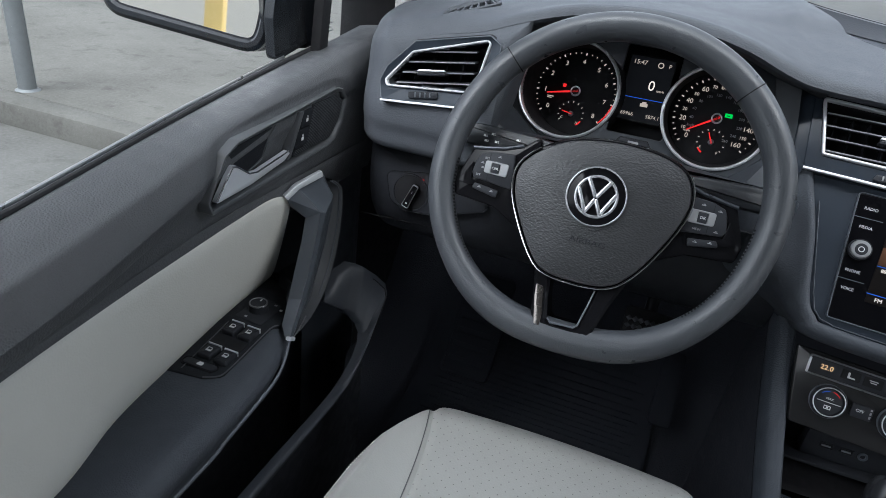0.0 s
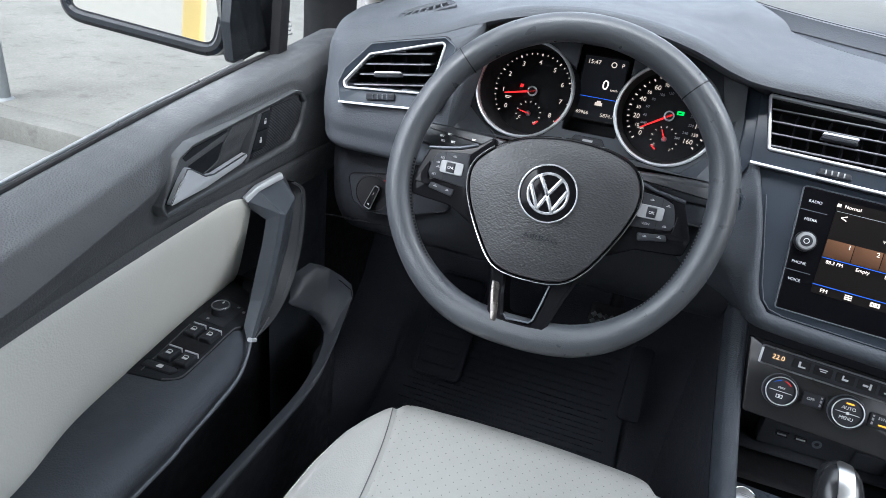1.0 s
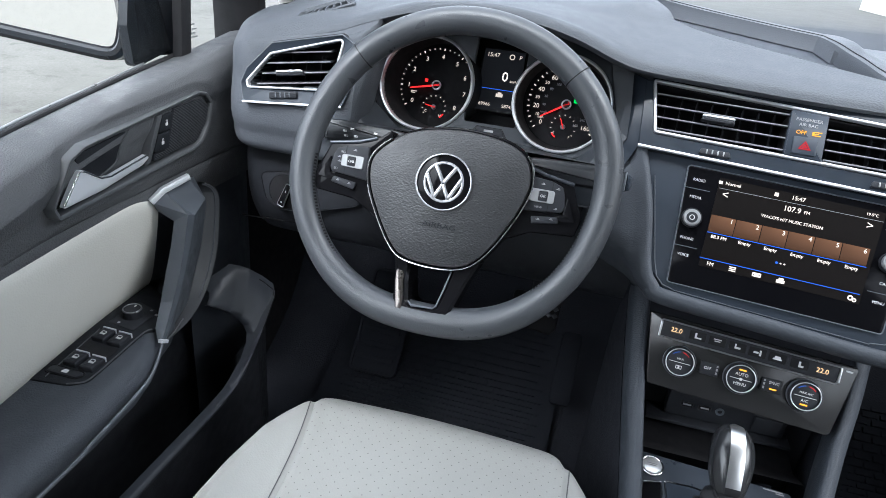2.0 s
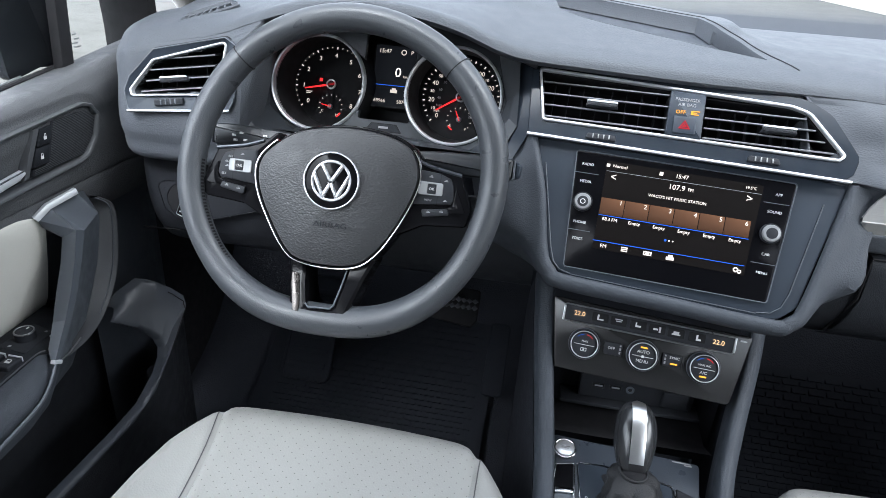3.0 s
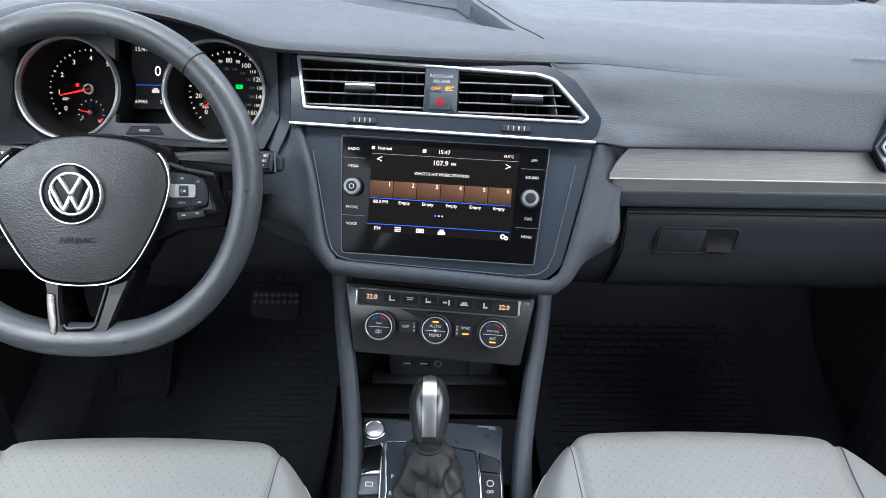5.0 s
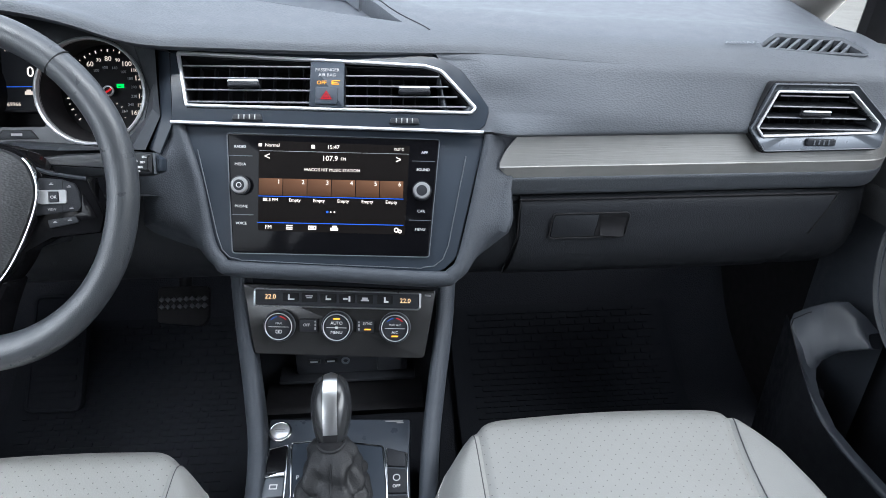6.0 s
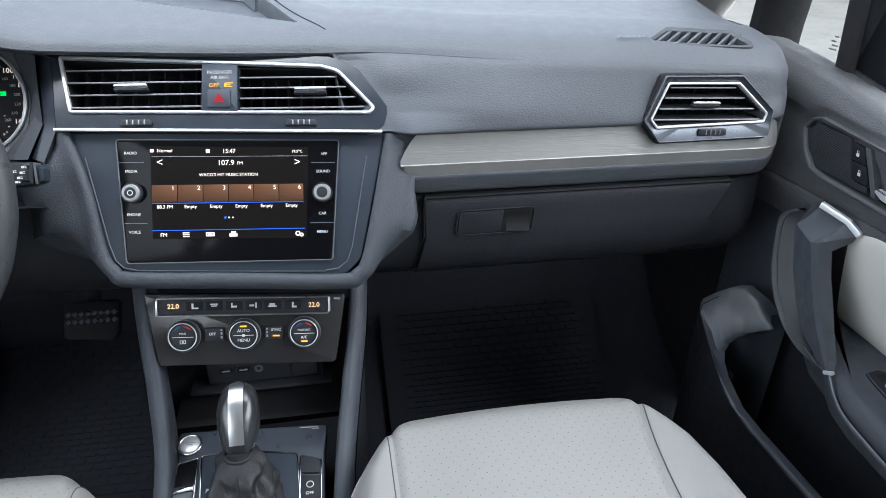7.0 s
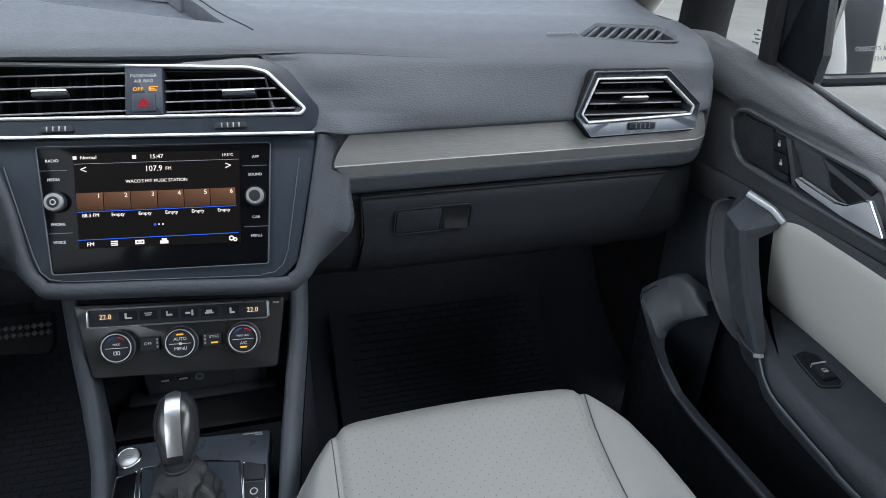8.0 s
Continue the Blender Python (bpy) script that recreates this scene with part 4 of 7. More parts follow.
d1 = dial(-.084, [str(i) for i in range(9)], 218, -42, 32, (-10, -42), 193, (("C", -.0105, -.006), ("H", .0095, -.010)), 170)
d2 = dial(.0845, ["0", "10", "20", "30", "40", "50", "60", "70", "80", "90", "100", "110", "120", "130", "140", "150", "160"], 222, -42, 32, None, 213, (("E", -.0105, -.008), ("F", .0095, -.0115)), 115, ("20", "40", "60", "80", "100", "120", "140", "160", "180", "200", "220", "240", "260"))
bars(d2, [(.093, .1015, .0040, .0088)], .001, GREEN, "green_lamp")
bars(d2, [(.0948, .0985, .0056, .0066)], .0014, BLACKGLASS, "green_lamp_core")
bars(d1, [(-.1015, -.0975, .0035, .0075)], .001, RED, "red_lamp")
bars(d1, [(-.118, -.110, -.0115, -.0105), (-.118, -.112, -.0135, -.0125)], .001, GAUGEWHITE, "small_print")
words("mph", .0045, d2, .055, -.0195, .0008, GAUGEWHITE)
words("km/h", .0042, d2, .0575, -.0125, .0008, DIMINK)
lcd = part("display", slab(rounded([(-.0285, -.0215), (.0235, -.0215), (.0235, .0560), (-.0285, .0560)], .002), -.002, .0, 0), glowing("cluster_display", (.08, .085, .10), .012), clu, "small colour display")
part("display_rim", hoop(rounded([(-.0305, -.0235), (.0255, -.0235), (.0255, .0580), (-.0305, .0580)], .003), .002, -.020, .002, .0004), MATTE, clu)
words("15:47", .0075, lcd, -.017, .049, .0004, GAUGEWHITE)
words("P", .0072, lcd, .0185, .049, .0004, GAUGEWHITE)
words("0", .017, lcd, .003, .0225, .0004, SCREENWHITE, "speed")
words("km/h", .0045, lcd, .0145, .018, .0004, GAUGEWHITE)
part("eco_mark", torus(.0024, .0036, .0002, .0006, at(.0075, .049), 24), GAUGEWHITE, lcd)
bars(lcd, [(-.026, .021, .0055, .0062)], .0003, SCREENBLUE, "blue_line")
bars(lcd, [(-.0045, .0045, -.0035, .0005), (-.0025, .0025, .0005, .0025)], .0003, GAUGEWHITE, "car_mark")
words("69966", .0062, lcd, -.0175, -.0145, .0004, GAUGEWHITE)
words("5874.1", .0062, lcd, .0135, -.0145, .0004, GAUGEWHITE)
# hood lining: from the pad's edge back to the plate
rows = []
for k in range(9):
    t = k / 8
    row = []
    for i in range(61):
        x = -.540 + .370 * i / 60
        y, z = edge_at(x)
        u = (x + .355) / .185
        px, py, pz = -.350 + .175 * u, .960 - .02 * abs(u), min(1.148, 1.055 + .085) - .05 * max(0, abs(u) - .6) / .4
        row.append(Vector((x + (px - x) * t, y + .006 + (py - y) * t, z - .008 + (pz - z + .008) * t ** .7)))
    rows.append(row)
part("hood_lining", grid(rows), HARD, clu, "black plastic hood lining", inworld=True)
# the fascia round the dials and the faceted funnel that widens from it to the hood
FA = [(-.141, .078), (-.1555, -.004), (-.151, -.040), (-.112, -.0705), (-.050, -.064), (0, -.0600), (.050, -.064), (.110, -.0705), (.139, -.043), (.1475, -.006), (.134, .040), (.126, .078)]
FB = [(-.151, .066, .048), (-.161, -.010, .050), (-.1735, -.050, .068), (-.147, -.0745, .074), (-.052, -.069, .052), (0, -.0640, .048), (.052, -.069, .046), (.128, -.0735, .048), (.154, -.0285, .046), (.1560, .0, .044), (.147, .043, .036), (.141, .078, .036)]
FC = [(-.181, .046, .075), (-.184, .0, .078), (-.180, -.055, .083), (-.1725, -.077, .084), (-.054, -.074, .062), (0, -.0700, .058), (.054, -.074, .057), (.1475, -.0745, .0565), (.1645, -.0376, .054), (.1625, -.001, .052), (.1590, .036, .043), (.1585, .078, .043)]
dials = [(-.090, -.005, .0600), (.082, -.005, .0600)]
gap = [(-.034, .062), (-.034, -.0445), (.031, -.0445), (.031, .062)]
reach = [radial([(u + r * math.cos(a * .1), v + r * math.sin(a * .1)) for a in range(63)], (0, 0), 160) for u, v, r in dials] + [radial(gap, (0, 0), 160)]
opening = [max(p, key=lambda q: q[0] ** 2 + q[1] ** 2) for p in zip(*reach)]
part("dial_fascia", mask(FA, opening, (0, 0), .022, .031, 160, .0006), FASCIA, clu, "dark grey fascia round the dials")
nf = len(FA)
part("funnel", mesh([(u, v, .0305) for u, v in FA] + FB + FC, [(j * nf + i, j * nf + i + 1, (j + 1) * nf + i + 1, (j + 1) * nf + i) for j in range(2) for i in range(nf - 1)]), FASCIA, clu, "faceted dark grey funnel round the dials", 12)
trip = part("trip_button", slab(rounded([(-.022, -.0575), (.022, -.0575), (.015, -.0490), (-.015, -.0490)], .001), .029, .0318, .0004), HARD, clu, "black trip reset button")
part("trip_edge", hoop(rounded([(-.0235, -.0585), (.0235, -.0585), (.016, -.0482), (-.016, -.0482)], .001), .0009, .0305, .0316, .0002), MATTE, trip)
bars(trip, [(-.006, .006, -.0545, -.0518)], .0321, DIMINK, "mark")


# ---- the centre of the dashboard: vents, screen, climate panel ----
def mm(pts):
    return [(x / 1000, y / 1000) for x, y in pts]


vent = thing("centre_air_vents", pose(.005, .8335, 1.0525, 54, 0, -4.1), "pair of black slatted air vents in a thin chrome frame", "air vent")
outer = rounded(mm([(-176.5, 65.5), (-163, .5), (157, -5.5), (164, 1.5), (124, 47), (104, 53)]), [.004, .004, .006, .006, .02, .03])
part("chrome_frame", hoop(outer, .0031, -.004, .002, .0009), BRIGHT, vent, "thin bright chrome frame")
plate = rounded(mm([(-186, 80), (-176.5, -19.5), (160, -26), (172, -20), (178, 2), (146, 48), (118, 63)]), [.004, .004, .01, .01, .012, .03, .03])
part("surround", mask(plate, outer, (-.005, .025), -.03, -.001), SURROUND, vent, "dark glossy surround")
edge = mm([(-186, 80), (-176.5, -19.5), (-191, -51), (-205, -45), (-190.5, -11.5), (-199.5, 64), (-200, 80)])
low_z = (-.0012, -.0012, -.009, -.012, -.0045, -.006, -.006)
ne = len(edge)
part("surround_edge", mesh([(*p, z) for p, z in zip(edge, low_z)] + [(*p, -.03) for p in edge], [(0, 6, 5), (0, 5, 4), (0, 4, 1), (1, 4, 3, 2)] + [(i, (i + 1) % ne, ne + (i + 1) % ne, ne + i) for i in range(ne)]), SURROUND, vent, "bevelled gloss edge beside the dials", 10)
part("back", slab(outer, -.040, -.036), MATTE, vent)
part("duct", hoop(outer, .0008, -.038, -.003, .0003), MATTE, vent)
bay_l = mm([(-171, 61), (-160, 4), (-25, 1.5), (-24, 54)])
bay_r = mm([(14, 51), (14, 0), (154, -1.5), (158, 2), (120, 44), (104, 48.5)])
for nm, outline, ys, a, b in (("outlet", bay_l, (.0095, .0235, .0375, .0515), lambda y: -.1605 - (y - .004) * .19, lambda y: -.0245), ("outlet", bay_r, (.006, .0175, .0295, .0415), lambda y: .0145, lambda y: .155 - max(0, y - .002) * .86)):
    mouth = part(nm, hoop(outline, .0007, -.034, -.003, .0003), MATTE, vent, "black louvred outlet")
    for y in ys:
        x0, x1 = a(y), b(y)
        part("slat", slab(rounded([(x0, -.0085), (x1, -.0085), (x1, .0085), (x0, .0085)], .001, 2), -.0010, .0010, .0005, Matrix.Translation((0, y, -.0085)) @ pose(0, 0, 0, 112, 0, 0)), HARD, mouth)
        part("slat_lip", rod((x0 + .001, y - .0031, -.0004), (x1 - .001, y - .0031, -.0004), .0010, 8), SLATLIP, mouth)
    for i in range(8):
        x = a(.03) + (b(.03) - a(.03)) * (i + .6) / 8.3
        part("vane", box(x - .0007, x + .0007, min(p[1] for p in outline) + .004, max(p[1] for p in outline) - .007, -.030, -.018), HARD, mouth)
for x, y in ((-.098, .0255), (.0925, .0195)):
    tab = part("tab", slab(rounded([(-.019, -.003), (.019, -.003), (.016, .0035), (-.016, .0035)], .002), .001, .0075, .002, Matrix.Translation((x, y, 0))), HARD, vent, "sliding vent tab")
    part("tab_edge", slab(rounded([(-.018, .0018), (.018, .0018), (.016, .0042), (-.016, .0042)], .001), .0050, .0083, .0006, Matrix.Translation((x, y, 0))), BRIGHT, tab)
for x, y in ((-.0935, -.0115), (.0815, -.0145)):
    tw = part("thumbwheel", slab(rounded([(-.0175, -.0035), (.0175, -.0035), (.015, .0035), (-.015, .0035)], .002), -.002, .002, .001, Matrix.Translation((x, y, 0))), HARD, vent, "ribbed thumbwheel")
    for i in range(4):
        part("rib", slab(rounded([(-.0007, -.0026), (.0007, -.0026), (.0007, .0026), (-.0007, .0026)], .0004, 1), .001, .0031, .0003, Matrix.Translation((x - .009 + .006 * i, y, 0))), BUTTONRING, tw)
# the block between the vents
blk = part("switch_block", slab(rounded(mm([(-24.5, 54), (13.5, 52.5), (13.5, -.5), (-25, 1)]), .001), -.036, .0032, .001), SLATE, vent, "grey switch block")
words("PASSENGER", .0052, blk, -.0055, .0435, .0034, DIMINK)
words("AIR BAG", .0052, blk, -.0055, .0375, .0034, DIMINK)
words("OFF", .0062, blk, -.0115, .0285, .0034, AMBER)
bars(blk, [(.0, .008, .0265, .0275), (.0, .006, .0285, .0295), (.001, .009, .0305, .0315), (-.0005, .0015, .0265, .031)], .0034, AMBER, "amber_lamp")
part("hazard_button", slab(rounded(mm([(-18.3, 23.5), (6.3, 23.5), (6.3, 3), (-18, 3)]), .002), .003, .0048, .001), SLATE, blk, "grey hazard button")
tri_o = [(-.0125, .0085), (.0008, .0085), (-.0058, .0190)]
part("hazard_triangle", hoop(tri_o, .0016, .0046, .0052, .0001), HAZRED, blk, "red triangle")
part("hazard_core", slab(shrink(tri_o, .0022), .0046, .0052), HAZRED, blk)

# chrome line under the vents
line = thing("chrome_strip", pose(.005, .8335, 1.0525, 54, 0, -4.1), "long thin chrome strip under the centre vents", "trim strip")
part("strip", sweep([(-.177, -.0180, .0012), (0, -.0225, .0012), (.170, -.0270, .0012)], rounded([(-.0014, -.002), (.0014, -.002), (.0014, .002), (-.0014, .002)], .0006, 2)), BRIGHT, line)

# the shield-shaped panel round the screen
S = pose(.001, .7955, .972, 63, 1.0, -4.2)
shield = thing("screen_surround", S, "dark grey shield-shaped dashboard panel round the screen", "dashboard panel")
inner_s = rounded(mm([(-167, 70), (-130, -66), (-113, -83), (-100, -86.5), (112, -94), (128, -91), (144, -76), (174, 64)]), [.004, .015, .012, .012, .012, .012, .015, .004])
part("panel", slab(inner_s, -.012, -.0035, .002), SLATE, shield, "dark glossy panel")
part("panel_line", sweep([(*p, -.0030) for p in mm([(-150, 40), (-127, -55), (-121, -72), (-113, -80), (-100, -83)])], ellipse(.0006, .0010, 8)), SATIN, shield)
part("panel_line", sweep([(*p, -.0030) for p in mm([(152, 40), (134, -62), (128, -78), (118, -86), (104, -88)])], ellipse(.0006, .0010, 8)), SATIN, shield)
part("panel_line", sweep([(*p, -.0030) for p in mm([(-100, -83.5), (0, -86.5), (104, -89)])], ellipse(.0005, .0010, 8)), SATIN, shield)
# soft band outside it, like a U
U = mm([(-174, 70), (-152, 5), (-137, -62), (-124, -84), (-106, -92.5), (0, -96), (118, -100), (140, -94), (152, -76), (167, -10), (181, 64)])
Uc = curve_through([(*p, 0) for p in U], 80)
rows = []
for i, p in enumerate(Uc):
    a, b = Uc[max(i - 1, 0)], Uc[min(i + 1, 80)]
    t = (b - a).normalized()
    n = Vector((t.y, -t.x, 0))
    w = .010
    if p.x > .10 and n.x > .2:
        k = min(1.0, (n.x - .2) / .5) * max(0.0, min(1.0, (p.y + .090) / .055))
        far = .9 * max(0.0, min(1.0, (.012 - p.y) / .03))
        tail = [(1.0 + .3 * k, -.010 + .008 * k), (1.05 + 1.4 * k, -.03 + .0240 * k), (.6 + (2.9 + far) * k, -.09 + .079 * k), (.6 + (3.1 + far) * k, -.09 + .04 * k)]
    elif p.x < -.10 and n.x < -.2:
        # on the driver's side the panel flows on round the column
        k = min(1.0, (-n.x - .2) / .5) * max(0.0, min(1.0, (p.y + .085) / .05)) * max(0.0, min(1.0, (.078 - p.y) / .03))
        tail = [(1.0 + .3 * k, -.010 + .008 * k), (1.05 + 1.9 * k, -.03 + .0245 * k), (.6 + 5.0 * k, -.09 + .075 * k), (.6 + 7.4 * k, -.09 + .050 * k)]
    else:
        tail = [(1.0, -.010), (1.05, -.03), (.6, -.09), (.6, -.09)]
    rows.append([p - n * w * .8 + Vector((0, 0, -.004)), p - n * w * .7 + Vector((0, 0, .001)), p - n * w * .2 + Vector((0, 0, .0035)), p + n * w * .5 + Vector((0, 0, .001)), *[p + n * w * a_ + Vector((0, 0, b_)) for a_, b_ in tail]])
rows = [curve_through(r, 24) for r in rows]
part("soft_band", grid(rows), BANDSKIN, shield, "soft grey rounded band")

scr = thing("touchscreen_unit", S, "black glass touchscreen radio with two silver knobs, switched on", "car radio")
glass_o = rounded(mm([(-116.3, 58.5), (121, 57), (111.5, -75.5), (-108.3, -75)]), .003)
part("glass", slab(glass_o, -.006, 0, .0012), BLACKGLASS, scr, "black display glass")
part("glass_rim", hoop(shrink(glass_o, -.0012), .0012, -.005, .0003, .0003), SATIN, scr)
disp = part("display", slab(mm([(-81, 51.5), (88, 49.5), (84, -51), (-80.5, -49.5)]), -.001, .0006), glowing("display_black", (.030, .022, .020), .012), scr, "lit radio display")


for s, u, v, size in (("Normal", -66, 46.4, 5.2), ("15:47", 2, 45.6, 6.4), ("107.9", -1.5, 32.8, 8.2), ("FM", 13.5, 32.4, 5), ("WACO'S HIT MUSIC STATION", 1, 19.8, 4.7), ("<", -71.5, 33.5, 12), (">", 75.5, 33, 12), ("19.5°C", 75.5, 45, 4.3)):
    words(s, size / 1000, disp, u / 1000, v / 1000, .0008, SCREENWHITE, "screen_text")
bars(disp, [(-.080, .087, .0398, .0402)], .0007, DIMINK, "screen_line")
bars(disp, [(-.0812, -.0775, .0448, .0482), (-.0225, -.0185, .0438, .0478)], .0007, SCREENWHITE, "screen_icon")
for i in range(6):
    x0, x1 = -.0803 + .0271 * i, -.0803 + .0271 * (i + 1) - .0009
    bars(disp, [(x0, x1, -.0098, .0092)], .0006, SCREENBROWN, "preset_tile")
    words(str(i + 1), .0068, disp, x1 - .004, .0055, .0011, SCREENWHITE, "screen_text")
    words("88.3 FM" if i == 0 else "Empty", .0052, disp, (x0 + x1) / 2, -.0148, .0008, SCREENWHITE, "screen_text")
bars(disp, [(-.0805, .082, -.0112, -.0104)], .0008, SCREENBLUE, "screen_line")
bars(disp, [(-.0815, .0825, -.0408, -.0400)], .0008, SCREENBLUE, "screen_line")
part("page_dot", knob(.0014, .0006, .001, .0001, Matrix.Translation((-.0035, -.0272, 0)), 16), SCREENBLUE, disp)
for x in (.0005, .0045):
    part("page_dot", knob(.0009, .0006, .001, .0001, Matrix.Translation((x, -.0272, 0)), 12), SCREENWHITE, disp)
words("FM", .006, disp, -.0690, -.0455, .0008, SCREENWHITE, "screen_text")
bars(disp, [(-.049, -.042, y, y + .0011) for y in (-.0478, -.0458, -.0438)], .0007, SCREENWHITE, "screen_icon")
bars(disp, [(-.0245, -.0155, -.0475, -.0462), (-.0245, -.0155, -.0443, -.0430), (-.0245, -.0233, -.0475, -.0430), (-.0167, -.0155, -.0475, -.0430), (-.0222, -.0178, -.0458, -.0447)], .0007, SCREENWHITE, "screen_icon")
bars(disp, [(.0005, .009, -.0482, -.0448), (.0025, .0075, -.0448, -.0425)], .0007, SCREENWHITE, "screen_icon")
part("gear_mark", torus(.0014, .0028, .0006, .001, Matrix.Translation((.0745, -.0460, 0)), 20), SCREENWHITE, disp)
part("gear_mark", torus(.0010, .0022, .0006, .001, Matrix.Translation((.0785, -.0475, 0)), 20), SCREENWHITE, disp)
for s, u, v in (("RADIO", -101.9, 44), ("MEDIA", -101.4, 24.3), ("PHONE", -99.7, -22.8), ("VOICE", -99.3, -41.8), ("APP", 104.9, 42.2), ("SOUND", 103.5, 22.8), ("CAR", 102, -24.1), ("MENU", 101.3, -44.7)):
    words(s, .0043, scr, u / 1000, v / 1000, .0003, INK)
bars(scr, [(-.1165, -.088, y, y + .0007) for y in (.0335,)] + [(-.1125, -.086, y, y + .0007) for y in (-.0325,)] + [(.0905, .117, .0322, .0329), (.0885, .114, -.0348, -.0341)], .0001, SATIN, "key_line")
for u, v in ((-100.5, .5), (102.5, -1)):
    m = Matrix.Translation((u / 1000, v / 1000, 0))
    kb = part("knob", lathe([(0, .0078), (.0058, .0078), (.0062, .0086), (.0084, .0082), (.0093, .0072), (.0100, .001), (.0106, 0)], 40, m), BUTTONRING, scr, "satin silver rotary knob")
    part("knob_cap", knob(.0064, .0068, .0084, .0005, m), HARD, kb)
    part("knob_grip", torus(.0098, .0110, .0, .0050, m), HARD, kb)
    if u < 0:
        part("power_mark", torus(.0022, .0030, .0080, .0086, m, 20), INK, kb)

# climate panel
C = pose(-.001, .774, .804, 65, 1.0, -4.2)
cli = thing("climate_panel", C, "dark grey climate control panel with three round knobs and lit buttons", "climate control")
cp = rounded(mm([(-115, 46), (118, 41), (119, 36), (107, -40), (103, -43), (-99, -40), (-101, -34), (-114, 40)]), .002, 3)
part("plate", slab(cp, -.014, -.002, .0015), CLIMATE, cli, "dark glossy plate with cut corners")
strip_o = rounded(mm([(-99, 39.3), (100.5, 36.5), (98.5, 18.5), (-98.5, 20.5)]), .002)
part("key_strip", slab(strip_o, -.004, .0002, .0008), HARD, cli, "black strip of keys")
part("key_strip_rim", hoop(shrink(strip_o, -.0018), .0018, -.004, .0014, .0005), KNOBMETAL, cli)
for sx in (-1, 1):
    x = sx * .0995 + (.001 if sx > 0 else 0)
    part("strip_end", slab(rounded([(x - .0012, .0195), (x + .0012, .0195), (x + .0012, .0375), (x - .0012, .0375)], .001), 0, .0018, .0004), SILVER, cli)
for u, v in ((-81, 30.6), (82.3, 28)):
    words("22.0", .0078, cli, u / 1000, v / 1000, .0004, glowing("amber_digits", (1.0, .62, .32), .25), "temperature")
for i, u in enumerate((-56.4, -34, -11, 11.2, 33.4, 57.5)):
    y = .0305 - .000014 * (u + 56)
    x = u / 1000
    key = part("key", slab(rounded([(x - .0095, y - .0055), (x + .0095, y - .0055), (x + .0095, y + .0055), (x - .0095, y + .0055)], .0012), .0, .0010, .0004), MATTE, cli)
    shapes = [[(x - .003, x - .001, y - .003, y + .003), (x - .001, x + .004, y - .003, y - .0015)], [(x - .004, x + .004, y + .0015, y + .0025), (x - .003, x + .003, y - .0005, y + .0005)], [(x - .003, x - .0015, y - .002, y + .003), (x - .0015, x + .003, y - .002, y)], [(x - .004, x + .001, y - .001, y + .001), (x + .002, x + .004, y - .003, y + .003)], [(x - .0045, x + .0045, y - .002, y - .0005), (x - .003, x + .003, y - .0005, y + .002)], [(x - .001, x + .001, y - .003, y + .003), (x + .001, x + .004, y - .003, y - .001)]][i]
    bars(key, [(x + (a - x) * 1.1, x + (b - x) * 1.1, y + (c - y) * 1.1, y + (d - y) * 1.1) for a, b, c, d in shapes], .0011, INK, "key_mark")
for i, u in enumerate((-69.5, 0, 70.5)):
    m = Matrix.Translation((u / 1000, -.0045 - .00001 * i, 0))
    kb = part("dial_knob", lathe([(.0186, -.002), (.0186, .004), (.0180, .0068), (.0171, .0075), (.0155, .0070), (.0148, .0055), (0, .0050)], 48, m), HARD, cli, "round temperature knob" if i != 1 else "round fan knob")
    part("knob_ring", torus(.0154, .0165, .005, .0084, m), RINGMETAL, kb, "fine chrome ring")
    part("knob_skirt", torus(.0180, .0190, -.002, .0035, m), SATIN, kb)
    part("knob_face", knob(.0146, .0045, .0060, .0003, m), HARD, kb)
    u0, v0 = u / 1000, -.0045
    bars(kb, [(u0 - .012, u0 + .012, v0 - .0010, v0 - .0004)], .0061, INK, "knob_line")
    if i == 1:
        words("AUTO", .0052, kb, u0, v0 + .0048, .0061, INK)
        words("MENU", .0052, kb, u0, v0 - .0066, .0061, INK)
        bars(kb, [(u0 - .004, u0 + .004, v0 + .0092, v0 + .0110)], .0061, AMBER, "amber_lamp")
        bars(kb, [(u0 - .0015, u0 + .0015, v0 - .0022, v0 + .0008)], .0063, INK, "knob_mark")
    else:
        words("MAX" if i == 0 else "MAX A/C", .0036, kb, u0, v0 + .0035, .0061, INK)
        for a0, a1, mt in ((100, 140, SCREENBLUE), (42, 84, RED)):
            bm = bmesh.new()
            pts = [radians(a0 + (a1 - a0) * k / 8) for k in range(9)]
            for p, q in zip(pts, pts[1:]):
                bm.faces.new([bm.verts.new((u0 + r * math.cos(a), v0 + r * math.sin(a), .0062)) for r, a in ((.0116, p), (.0123, p), (.0123, q), (.0116, q))])
            part("heat_mark", bm, mt, kb)
        if i == 2:
            words("A/C", .0048, kb, u0, v0 - .0055, .0061, INK)
            bars(kb, [(u0 - .004, u0 + .004, v0 - .0110, v0 - .0092)], .0061, AMBER, "amber_lamp")
        else:
            bars(kb, [(u0 - .0035, u0 + .0035, v0 - .0085, v0 - .0078), (u0 - .0035, u0 + .0035, v0 - .0050, v0 - .0043), (u0 - .0035, u0 - .0028, v0 - .0085, v0 - .0043), (u0 + .0028, u0 + .0035, v0 - .0085, v0 - .0043), (u0 - .001, u0 + .001, v0 - .0075, v0 - .0053)], .0061, INK, "knob_mark")
